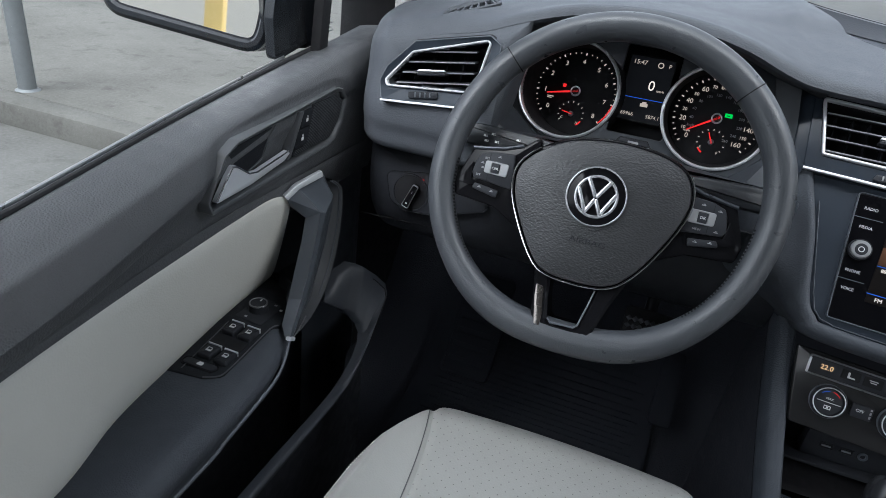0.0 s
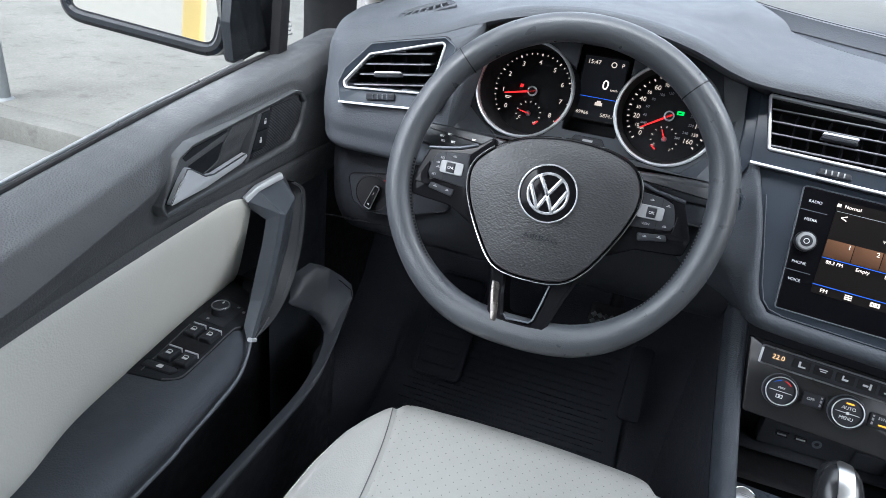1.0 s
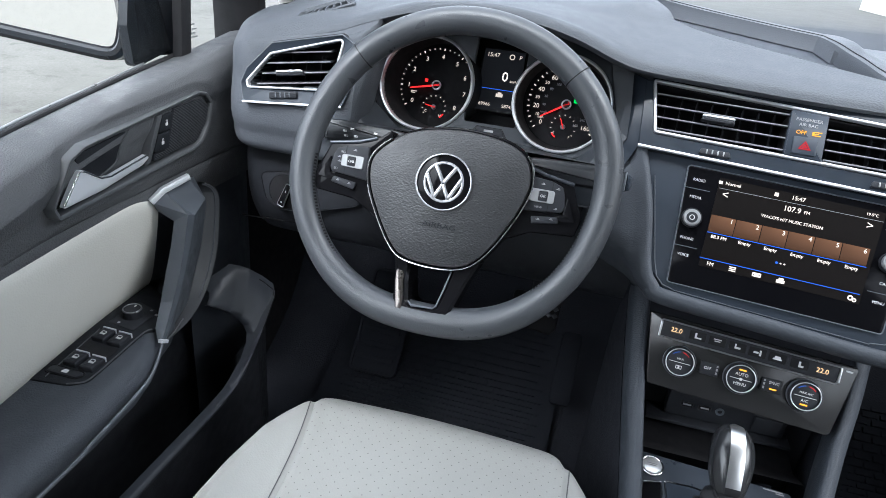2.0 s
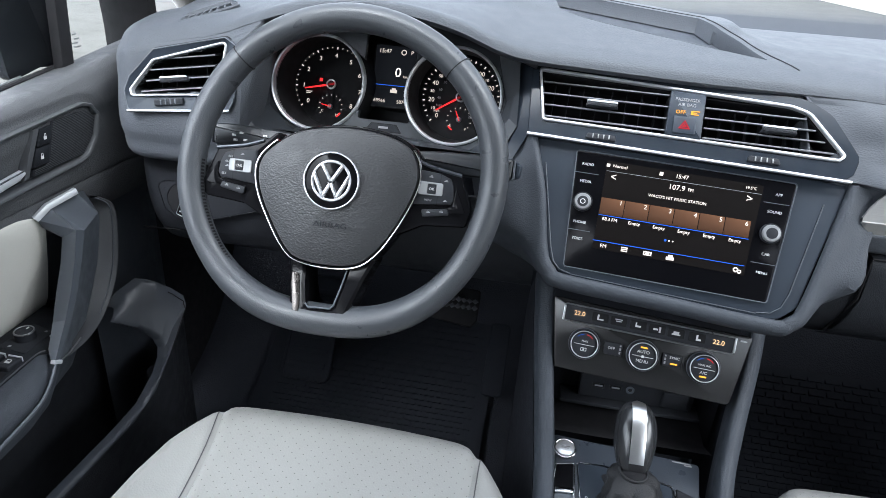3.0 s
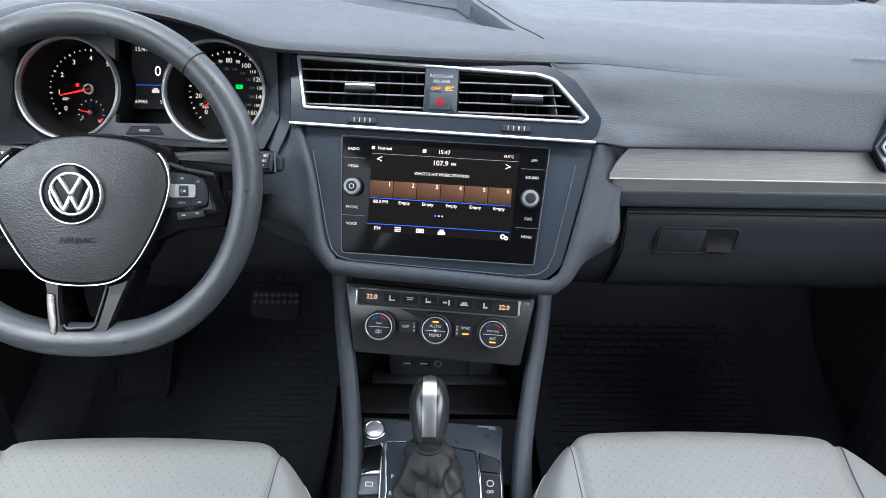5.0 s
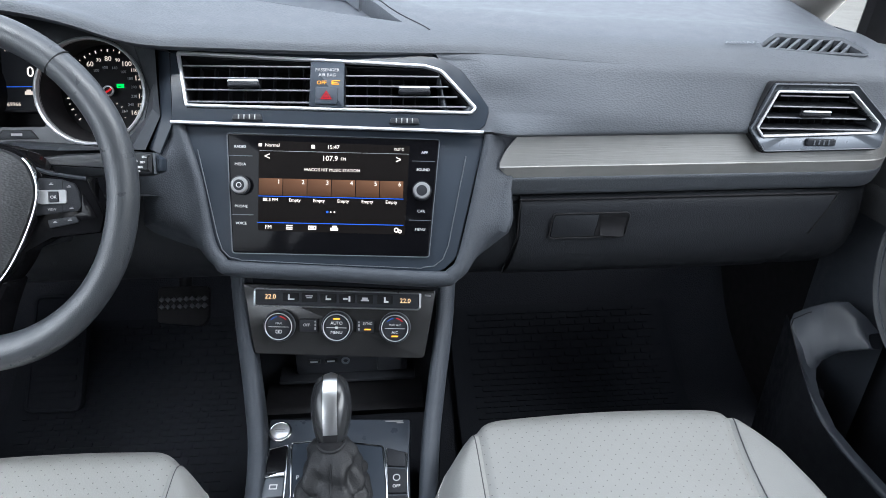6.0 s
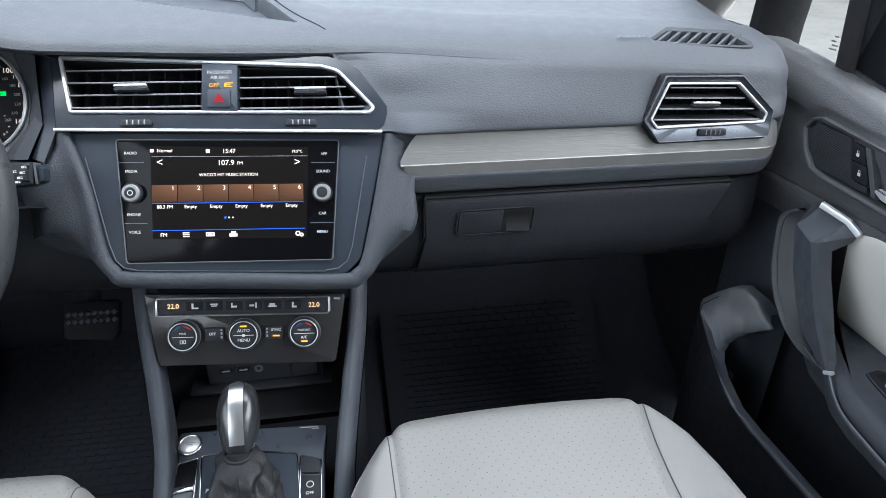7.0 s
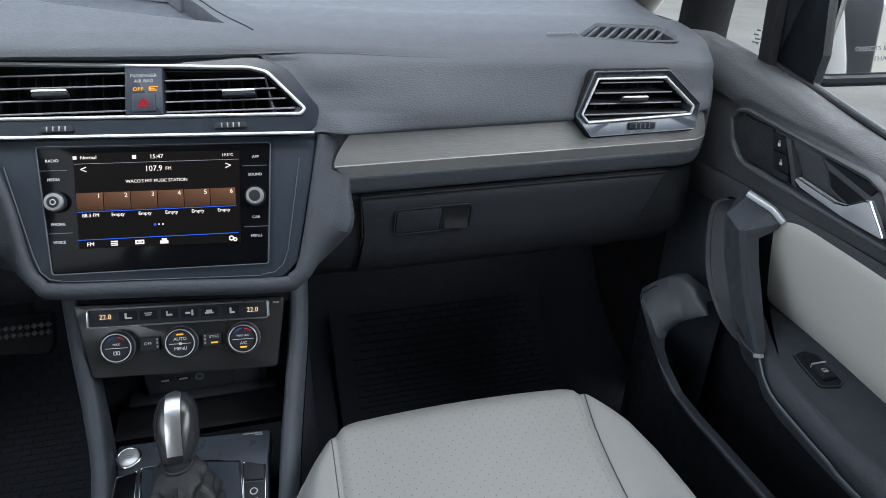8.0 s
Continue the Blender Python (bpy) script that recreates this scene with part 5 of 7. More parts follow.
for x0, x1 in ((-.0455, -.0240), (.0235, .0450)):
    part("side_key_gap", slab(rounded([(x0 - .0008, -.0123), (x1 + .0008, -.0123), (x1 + .0008, .0043), (x0 - .0008, .0043)], .0016), -.003, -.0014), MATTE, cli)
    part("side_key", slab(rounded([(x0, -.0115), (x1, -.0115), (x1, .0035), (x0, .0035)], .0012), -.003, .0006, .0006), HARD, cli)
words("OFF", .0048, cli, -.0370, -.0035, .0007, INK)
words("SYNC", .0045, cli, .0370, -.0005, .0007, INK)
bars(cli, [(.033, .041, -.0085, -.0068)], .0008, AMBER, "amber_lamp")
bars(cli, [(-.0275, -.0255, -.009, -.006), (-.0275, -.0255, -.0045, -.0015), (-.0275, -.0255, 0, .002), (.0255, .0275, -.009, -.006), (.0255, .0275, -.0045, -.0015), (.0255, .0275, 0, .002)], .0008, DIMINK, "fan_mark")
part("plate_mark", slab(rounded(mm([(106, 36), (114, 35.5), (113, 33.5), (106, 34)]), .0005, 1), -.002, -.0012), SILVER, cli)


# ---- outer vents of the dashboard ----
def side_vent(s):
    v = thing("side_air_vent", pose(.573, .7962, 1.05, 82, 0, .8) if s > 0 else pose(-.57, .8010, 1.05, 74, 0, 2), "hexagonal black air vent with a broad glossy frame", "air vent", "outer vents")
    if s > 0:
        out = [(-.0960, -.0153), (-.0745, -.0420), (.0705, -.0415), (.0735, -.0088), (.0260, .0335), (-.0737, .0360)]
        inn = [(-.0860, -.0137), (-.0776, -.0237), (.0612, -.0221), (.0643, -.0122), (.0225, .0240), (-.0675, .0266)]
        tilt, c, tab, wheel_at = -2, (-.012, -.002), (-.019, .0012), (-.0065, -.0317)
        rows = [(y, -.0835 + max(0, y + .0137) * .47, .0610 - max(0, y + .012) * 1.15) for y in (-.0155, -.0030, .0095, .0215)]
    else:
        out = [(-.0775, -.0265), (-.0830, -.003), (-.0765, .0149), (-.0472, .0485), (.041, .0690), (.056, .060), (.056, .001), (.050, -.0152)]
        inn = [(-.0728, -.0077), (-.0750, -.0010), (-.0475, .0352), (.0385, .0618), (.0415, .0590), (.0330, .0035), (.0280, .0020)]
        tilt, c, tab, wheel_at = 8.5, (-.018, .020), (-.020, .0152), (-.0255, -.0115)
        rows = [(y, -.072 + max(0, y) * .62, .0315 + max(0, y - .02) * .10) for y in (.0060, .0180, .0300, .0420)]
    out, inn = rounded(out, .005, 3), rounded(inn, .003, 3)
    part("gap", mask(shrink(out, -.0015), shrink(out, .002), c, -.02, .0), MATTE, v)
    # same frame on both sides; darker colour on the left holds down reflected sky
    part("metal_frame", mask(out, inn, c, -.012, .0042, bev=.0012, zi=.0010), DARKCHROME if s > 0 else SLATE, v, "broad glossy frame")
    # paler hoop drawn for the light caught on the frame's outer bevel
    part("bright_edge", hoop(shrink(out, .0006), .0013, -.002, .0047, .0004), SATIN, v, "thin outer edge, paler grey for the light on the bevel")
    if s < 0:
        part("chrome_strip", sweep([(-.0775, -.0262, .0045), (-.015, -.0208, .0045), (.0490, -.0152, .0045)], ellipse(.0014, .0012, 8)), BRIGHT, v, "thin bright chrome strip")
    part("chrome_lip", hoop(shrink(inn, -.0014), .0025, -.004, .0040, .0009), BRIGHT, v)
    mouth = part("outlet", hoop(inn, .0008, -.035, -.001, .0003), MATTE, v, "black louvred outlet")
    part("back", slab(inn, -.036, -.033), MATTE, mouth)
    turn = Matrix.Translation((*c, 0)) @ pose(0, 0, 0, 0, 0, tilt) @ Matrix.Translation((-c[0], -c[1], 0))
    for y, xl, xr in rows:
        part("slat", slab([(xl + .002, -.008), (xr - .002, -.008), (xr - .002, .008), (xl + .002, .008)], -.001, .001, .0005, turn @ Matrix.Translation((0, y, -.0085)) @ pose(0, 0, 0, 102, 0, 0)), HARD, mouth)
        bm = rod((xl + .003, y - .0017, -.0005), (xr - .003, y - .0017, -.0005), .0009, 8)
        bm.transform(turn)
        part("slat_lip", bm, SLATLIP, mouth)
    for i in range(6):
        x = c[0] + (-.048 + .019 * i)
        part("vane", box(x - .0007, x + .0007, c[1] - .020, c[1] + .022, -.030, -.018), HARD, mouth)
    tb = part("tab", slab(rounded([(-.0185, -.003), (.0185, -.003), (.016, .003), (-.016, .003)], .002), .000, .0065, .0016, Matrix.Translation((*tab, 0)) @ pose(0, 0, 0, 0, 0, tilt)), HARD, v)
    part("tab_edge", slab(rounded([(-.0175, .0015), (.0175, .0015), (.0155, .0036), (-.0155, .0036)], .0008), .0045, .0073, .0005, Matrix.Translation((*tab, 0)) @ pose(0, 0, 0, 0, 0, tilt)), BRIGHT, tb)
    tw = part("thumbwheel", slab(rounded([(-.018, -.004), (.018, -.004), (.018, .004), (-.018, .004)], .002), .0, .006, .001, Matrix.Translation((*wheel_at, 0)) @ pose(0, 0, 0, 0, 0, tilt)), HARD, v)
    for i in range(4):
        part("rib", box(-.0008, .0008, -.003, .003, .005, .0068, .0003, 1), SATIN, tw).matrix_basis = Matrix.Translation((*wheel_at, 0)) @ pose(0, 0, 0, 0, 0, tilt) @ Matrix.Translation((-.009 + .006 * i, 0, 0))
    return v


side_vent(-1), side_vent(1)


# ---- the centre console ----
con = thing("centre_console", pose(0, .70, .40), "dark grey centre console with a satin top plate", "centre console")
K = pose(0, .70, .672, 12, 0, -3)


def rail(s):
    """A side wall of the console: a broad rounded edge that falls from the dashboard to the seat."""
    secs = []
    for y, z, x, w in ((.845, .868, .138, .012), (.795, .800, .130, .0115), (.745, .735, .118, .0115), (.69, .685, .108, .0115), (.60, .655, .103, .0115), (.45, .64, .103, .0115), (.10, .64, .103, .0115)):
        x = x - .005
        o = .0075 * min(1, max(0, (y - .55) / .25))
        secs.append([(o + s * (x - w * 1.0), y + .012, z - .05), (o + s * (x - w * .9), y, z - .004), (o + s * (x - w * .2), y - .003, z + .003), (o + s * (x + w * .7), y, z - .002), (o + s * (x + w * 1.05), y + .006, z - .014), (o + s * (x + w * 1.05), y + .012, z - .030)])
    return skin(secs, 60, 40)


for s in (-1, 1):
    part("side_rail", rail(s), RAILSKIN, con, "dark grey rounded side rail", inworld=True)
    walls = [[(.0075 * min(1, max(0, (y - .55) / .25)) + s * (x + .0085), y + .012, z - .026), (s * (x + .006), y + .05, z - .12), (s * (x + .004), y + .08, .37)] for y, z, x in ((.845, .868, .138), (.795, .800, .130), (.745, .735, .118), (.69, .685, .108), (.60, .655, .103), (.45, .64, .103), (.10, .64, .103))]
    part("side_wall", skin(walls, 40, 12), CARPET, con, "black carpeted console side", inworld=True)
# storage niche behind the lever
part("niche_back", grid([[(x, .835, z) for x in (-.125, 0, .125)] for z in (.60, .70, .80)]), HARD, con, inworld=True)
part("niche_floor", grid([[(x, y, z) for x in (-.105, 0, .105)] for y, z in ((.84, .668), (.79, .664), (.755, .680))]), MATTE, con, "ribbed rubber tray floor", inworld=True)
part("niche_shelf", box(-.085, .095, .800, .834, .690, .6955, .002), HARD, con, inworld=True)
sock = part("socket_panel", box(-.062, .085, .81, .832, .698, .736, .003), HARD, con, "black panel with sockets", inworld=True)
for x in (-.038, -.016):
    part("usb_socket", box(x - .0075, x + .0075, .8085, .812, .7175, .7235, .0008, 1), MATTE, sock, inworld=True)
    part("usb_rim", hoop(rounded([(x - .0083, -.0040), (x + .0083, -.0040), (x + .0083, .0040), (x - .0083, .0040)], .001, 2), .0008, 0, .0015, .0003, pose(0, .8085, .7205, 90, 0, 0)), HARD, sock, inworld=True)
    part("usb_tongue", box(x - .005, x + .005, .8068, .809, .7195, .7209), DIMINK, sock, inworld=True)
part("jack_socket", lathe([(.003, 0), (.003, .002), (.0055, .002), (.0055, 0)], 24, pose(.003, .8105, .7190, 90, 0, 0)), SATIN, sock, inworld=True)
part("power_socket_lid", box(.044, .078, .806, .812, .702, .726, .003), HARD, sock, inworld=True)
plate = rounded(mm([(-94, 43), (85, 40), (82, 0), (88, -240), (-88, -240), (-87, 0)]), .006)
part("top_plate", slab(plate, -.02, 0, .003, K), PLATESKIN, con, "satin dark grey top plate", inworld=True)
rim_l = rounded(mm([(-87, -1), (-63.5, 5.5), (-59, -66), (-62, -150), (-90, -150)]), .003)
part("key_frame", hoop(rim_l, .0017, -.001, .0022, .0006, K), CHROME, con, inworld=True)
part("key_well", slab(shrink(rim_l, .002), -.001, .0006, 0, K), PIANO, con, "gloss black key bank", inworld=True)
part("brake_key", slab(rounded(mm([(-84, -42), (-62.5, -39.5), (-61, -64), (-85, -66)]), .002), 0, .004, .001, K), SATIN, con, "parking brake key", inworld=True)
part("brake_key_edge", slab(rounded(mm([(-84.5, -34), (-62.5, -31.5), (-62.5, -38.5), (-84.5, -41.5)]), .001), 0, .0045, .0008, K), CHROME, con, inworld=True)
part("hold_key", slab(rounded(mm([(-85, -68), (-61, -66), (-62, -100), (-87, -100)]), .002), 0, .004, .001, K), HARD, con, inworld=True)
sp = rounded(mm([(-62, 7), (-30, 9.5), (20, 5), (51, 0), (57, -50), (59, -160), (-57, -160), (-53, -60)]), [.004, .008, .008, .004, .004, .004, .004, .004])
part("shift_frame", hoop(sp, .0017, 0, .003, .0006, K), CHROME, con, "chrome frame round the gear gate", inworld=True)
part("shift_plate", slab(shrink(sp, .002), 0, .0016, .0004, K), SLATE, con, "dark gear gate plate", inworld=True)
rim_r = rounded(mm([(53, -1.5), (80, -10), (82, -70), (84, -150), (62, -150), (56, -50)]), .003)
part("key_frame", hoop(rim_r, .0017, -.001, .0022, .0006, K), CHROME, con, inworld=True)
part("drive_key", slab(rounded(mm([(55, -3), (77, -10), (78, -29), (56, -27)]), .002), 0, .003, .001, K), HARD, con, inworld=True)
part("stop_key", slab(rounded(mm([(56, -30), (78, -32), (79.5, -62), (58, -62)]), .002), 0, .003, .001, K), HARD, con, inworld=True)
part("spare_key", slab(rounded(mm([(58, -65), (79.5, -65), (80.5, -98), (59, -98)]), .002), 0, .003, .001, K), HARD, con, inworld=True)
kl = whole(con).inverted() @ K
for i, s in enumerate("PRND"):
    words(s, .0072, con, -.0475, -.040 - .0215 * i, .0019, INK, m=kl)
bars(con, [(-.0775, -.0685, -.0555, -.0545), (-.0775, -.0685, -.0505, -.0495), (-.0775, -.0765, -.0555, -.0495), (-.0695, -.0685, -.0555, -.0495)], .0042, INK, "key_mark", kl)
part("stop_mark", torus(.0034, .0043, .003, .0034, K @ Matrix.Translation((.0675, -.043, 0)), 24), INK, con, inworld=True)
words("OFF", .0052, con, .0675, -.054, .0032, INK, m=kl)
bars(con, [(.052, .074, .0355, .037), (.066, .075, .033, .0345)], .0004, DIMINK, "small_print", kl)
btn = thing("start_button", K @ Matrix.Translation((-.077, .0225, 0)), "round silver engine start button", "button")
part("ring", torus(.0118, .0142, 0, .0035), CHROME, btn)
part("cap", lathe([(0, .0052), (.008, .0048), (.0112, .0036), (.0116, 0)], 40), RINGMETAL, btn)
bars(btn, [(-.006, .006, .0006, .0014), (-.0045, .0045, -.0018, -.0010)], .0052, DIMINK, "small_print")

# gear lever: knob on a stem above a folded leather boot
gear = thing("gear_lever", pose(-.004, .655, .672), "black gear lever with a silver spine and leather gaiter", "gear lever")
AX = [(.6605, .7165, .0130), (.666, .722, .0172), (.676, .732, .0212), (.688, .7445, .0235), (.700, .7555, .0226), (.710, .7640, .0186), (.7165, .7690, .0120), (.7195, .7712, .0020)]
secs = []
for y, z, a in AX:
    ring = []
    for i in range(28):
        t = 2 * math.pi * i / 28
        u, v = math.copysign(abs(math.cos(t)) ** .8, math.cos(t)), math.copysign(abs(math.sin(t)) ** .9, math.sin(t))
        ring.append(Vector((-.007 + a * u, y - .72 * a * .95 * v, z + .69 * a * .95 * v)))
    secs.append(ring)
part("knob", grid([curve_through([q[i] for q in secs] , 28) for i in range(28)] + [curve_through([q[0] for q in secs], 28)]), GRIP, gear, "gloss black grip", 60, inworld=True)
rows = []
for p in curve_through([(y, z, a) for y, z, a in AX], 30):
    a, w = p.z, .0078 * min(1, p.z / .012)
    up = Vector((0, -.72, .69))
    c = Vector((-.007, p.x, p.y))
    rows.append([c + Vector((-w * 1.02, 0, 0)) + up * (a * .90), c + Vector((-w, 0, 0)) + up * (a * .95 + .0006), c + up * (a * .95 + .0020), c + Vector((w, 0, 0)) + up * (a * .95 + .0006), c + Vector((w * 1.02, 0, 0)) + up * (a * .90)])
part("spine", grid(rows[5:]), SILVER, gear, "satin silver spine", 60, inworld=True)
part("release_key", grid([[q + Vector((0, -.0004, .0004)) for q in r_] for r_ in rows[2:6]]), MATTE, gear, inworld=True)
part("collar", lathe([(.0125, -.004), (.0165, -.003), (.017, .002), (.0145, .005)], 32, pose(-.007, .6585, .7145, -43, 0, 0)), MATTE, gear, inworld=True)
rows = []
for k in range(25):
    t = k / 24
    rows.append([])
    for i in range(64):
        a = 2 * math.pi * i / 64
        fold = math.sin(t * math.pi) ** .7 * (.0034 * math.sin(a * 5 + t * 7) + .0024 * math.sin(a * 9 - t * 6 + 1)) + .0034 * math.sin(t * 21 + 1.5 * math.sin(a * 2 + 1)) * math.sin(t * math.pi)
        rx = .0150 + .0115 * min(1, t / .12) ** .6 + .0150 * t ** 1.2 + fold
        ry = .0150 + .0100 * min(1, t / .12) ** .6 + .0300 * t ** 1.2 + fold
        cx, cy = -.007 + .003 * t, .6575 - .036 * t ** .9
        e = 1 - .4 * t
        rows[-1].append((cx + rx * math.copysign(abs(math.cos(a)) ** e, math.cos(a)), cy + ry * math.copysign(abs(math.sin(a)) ** e, math.sin(a)), .7215 + (-.061 - .012 * (1 - math.sin(a)) / 2) * t + .0025 * math.sin(t * 14 + math.sin(a * 3)) * math.sin(t * math.pi)))
part("gaiter", grid(rows, closed=True), BOOT, gear, "creased black leather gaiter", 60, inworld=True)
part("gaiter_seam", sweep([Vector(r_[48]) + Vector((0, -.0008, .0006)) for r_ in rows[2:]], ellipse(.0011, .0009, 6)), BOOT, gear, inworld=True)
part("gaiter_rim", sweep([Vector(q) + Vector((0, 0, .001)) for q in rows[0]], ellipse(.0017, .0017, 8), closed=True), BOOT, gear, inworld=True)

# ---- footwells ----
ped = thing("brake_pedal", pose(-.262, 1.0, .64), "wide ribbed black rubber brake pedal", "pedal")
P = pose(-.258, 1.0, .697, 55, 0, 0) @ Matrix.Diagonal((.88, .80, 1, 1))
part("pad", slab(rounded(mm([(-46, -34), (34, -44), (44, -30), (46, 34), (-44, 36)]), .01), -.008, .002, .003, P), MATTE, ped, inworld=True)
for i in range(8):
    for j in range(2):
        x = -.036 + .0105 * i
        m = P @ Matrix.Translation((x, -.004 + .014 * j, 0)) @ pose(0, 0, 0, 0, 0, 45)
        part("rib", slab([(-.0042, -.0042), (.0042, -.0042), (.0042, .0042), (-.0042, .0042)], .0, .0045, .001, m), POCKETSKIN, ped, inworld=True)
part("arm", rod((-.262, 1.01, .67), (-.255, 1.10, .85), .010), HARD, ped, inworld=True)
acc = thing("accelerator_pedal", pose(-.175, 1.08, .45), "black plastic accelerator pedal", "pedal")
part("pad", slab(rounded(mm([(-20, -80), (20, -80), (22, 60), (-16, 60)]), .01), -.01, .004, .003, pose(-.185, 1.13, .52, 50, 0, 0)), MATRUB, acc, inworld=True)
rest = thing("footrest", pose(-.60, 1.10, .42), "black plastic footrest beside the pedals", "footrest")
F = pose(-.56, 1.16, .50, 48, 0, 0)
part("plate", slab(rounded(mm([(-50, -110), (50, -110), (50, 110), (-50, 110)]), .015), -.01, .004, .003, F), MATRUB, rest, inworld=True)
part("rim", hoop(rounded(mm([(-50, -110), (50, -110), (50, 110), (-50, 110)]), .015), .006, 0, .007, .001, F), MATRUB, rest, inworld=True)
for i in range(6):
    part("rib", slab(rounded([(-.038, -.085 + .030 * i), (.038, -.085 + .030 * i), (.038, -.073 + .030 * i), (-.038, -.073 + .030 * i)], .003), .002, .0065, .0015, F), MATRUB, rest, inworld=True)


def floor_mat(cx, w):
    m = thing("floor_mat", pose(cx, .95, .372), "black ribbed rubber floor mat in the footwell", "floor mat", "floor mats")
    rows = []
    for y, z in [tuple(p)[:2] for p in curve_through([(.50, .375, 0), (.80, .375, 0), (1.0, .385, 0), (1.12, .425, 0), (1.24, .51, 0)], 20)]:
        rows.append([(cx + w * (i / 8 - .5), y, z + .004) for i in range(9)])
    part("sheet", grid(rows), MATRUB, m, inworld=True)
    rg = bmesh.new()
    prof = curve_through([(.60, .375, 0), (.80, .375, 0), (1.0, .385, 0), (1.12, .425, 0), (1.24, .51, 0)], 40)
    for j in range(2, 39):
        p, q = prof[j], prof[j + 1]
        d = (q - p).normalized()
        n = Vector((-d.y, d.x, 0))
        for i in range(12):
            x0 = cx - w * .42 + w * .07 * i + (.5 * w * .07 if j % 2 else 0)
            x1 = x0 + w * .06
            a, b = p.lerp(q, .15), p.lerp(q, .75)
            lo = [(x0, a.x, a.y + .004), (x1, a.x, a.y + .004), (x1, b.x, b.y + .004), (x0, b.x, b.y + .004)]
            up = [(x, y + n.x * .0022, z + n.y * .0022) for x, y, z in lo]
            v = [rg.verts.new(c) for c in lo + up]
            for f in ((4, 5, 6, 7), (0, 1, 5, 4), (1, 2, 6, 5), (2, 3, 7, 6), (3, 0, 4, 7)):
                rg.faces.new([v[c] for c in f])
    tagged(part("ribs", rg, MATRUB, m, inworld=True), kind="stuff")


floor_mat(-.42, .46), floor_mat(.42, .46)


# ---- the front doors ----
def straight(ps):
    """Points added along each stretch, so that a line through them stays nearly straight."""
    out = []
    for a, b in zip(ps, ps[1:]):
        out += [Vector(a).lerp(Vector(b), k) for k in (0, .25, .5, .75)]
    return out + [Vector(ps[-1])]


def sill(y, s):
    """The height of the door's upper edge; the car leans a little, so the far side stands higher."""
    near = [(-.5, .93), (0, .950), (.25, .976), (.38, .994), (.49, 1.012), (.61, 1.031), (.72, 1.046), (.83, 1.058), (.95, 1.074), (1.05, 1.082)]
    far = [(-.5, .94), (0, .960), (.25, .980), (.45, 1.002), (.632, 1.032), (.695, 1.046), (.75, 1.059), (.828, 1.0735), (.935, 1.089), (1.05, 1.100)]
    return lerp_table(near if s < 0 else far, y)[0]


def apart(poly, x, y):
    """The distance from a point to an outline; less than nothing inside it."""
    best = 1e9
    for (x0, y0), (x1, y1) in zip(poly, poly[1:] + poly[:1]):
        ex, ey = x1 - x0, y1 - y0
        t = max(0.0, min(1.0, ((x - x0) * ex + (y - y0) * ey) / (ex * ex + ey * ey + 1e-12)))
        best = min(best, math.hypot(x - x0 - ex * t, y - y0 - ey * t))
    return -best if inside(poly, x, y) else best


def cushion(pts, z0, z1, r, seg):
    """A plate whose upper edge is a full round of radius r."""
    loops = [(pts, z0)] + [(shrink(pts, r * (1 - math.cos(a))), z1 - r + r * math.sin(a)) for a in [math.pi / 2 * i / seg for i in range(seg + 1)]]
    n = len(pts)
    verts = [(*q, z) for l, z in loops for q in l]
    faces = [list(range(n))[::-1], list(range((len(loops) - 1) * n, len(loops) * n))]
    for j in range(len(loops) - 1):
        faces += [(j * n + i, j * n + (i + 1) % n, (j + 1) * n + (i + 1) % n, (j + 1) * n + i) for i in range(n)]
    return mesh(verts, faces)


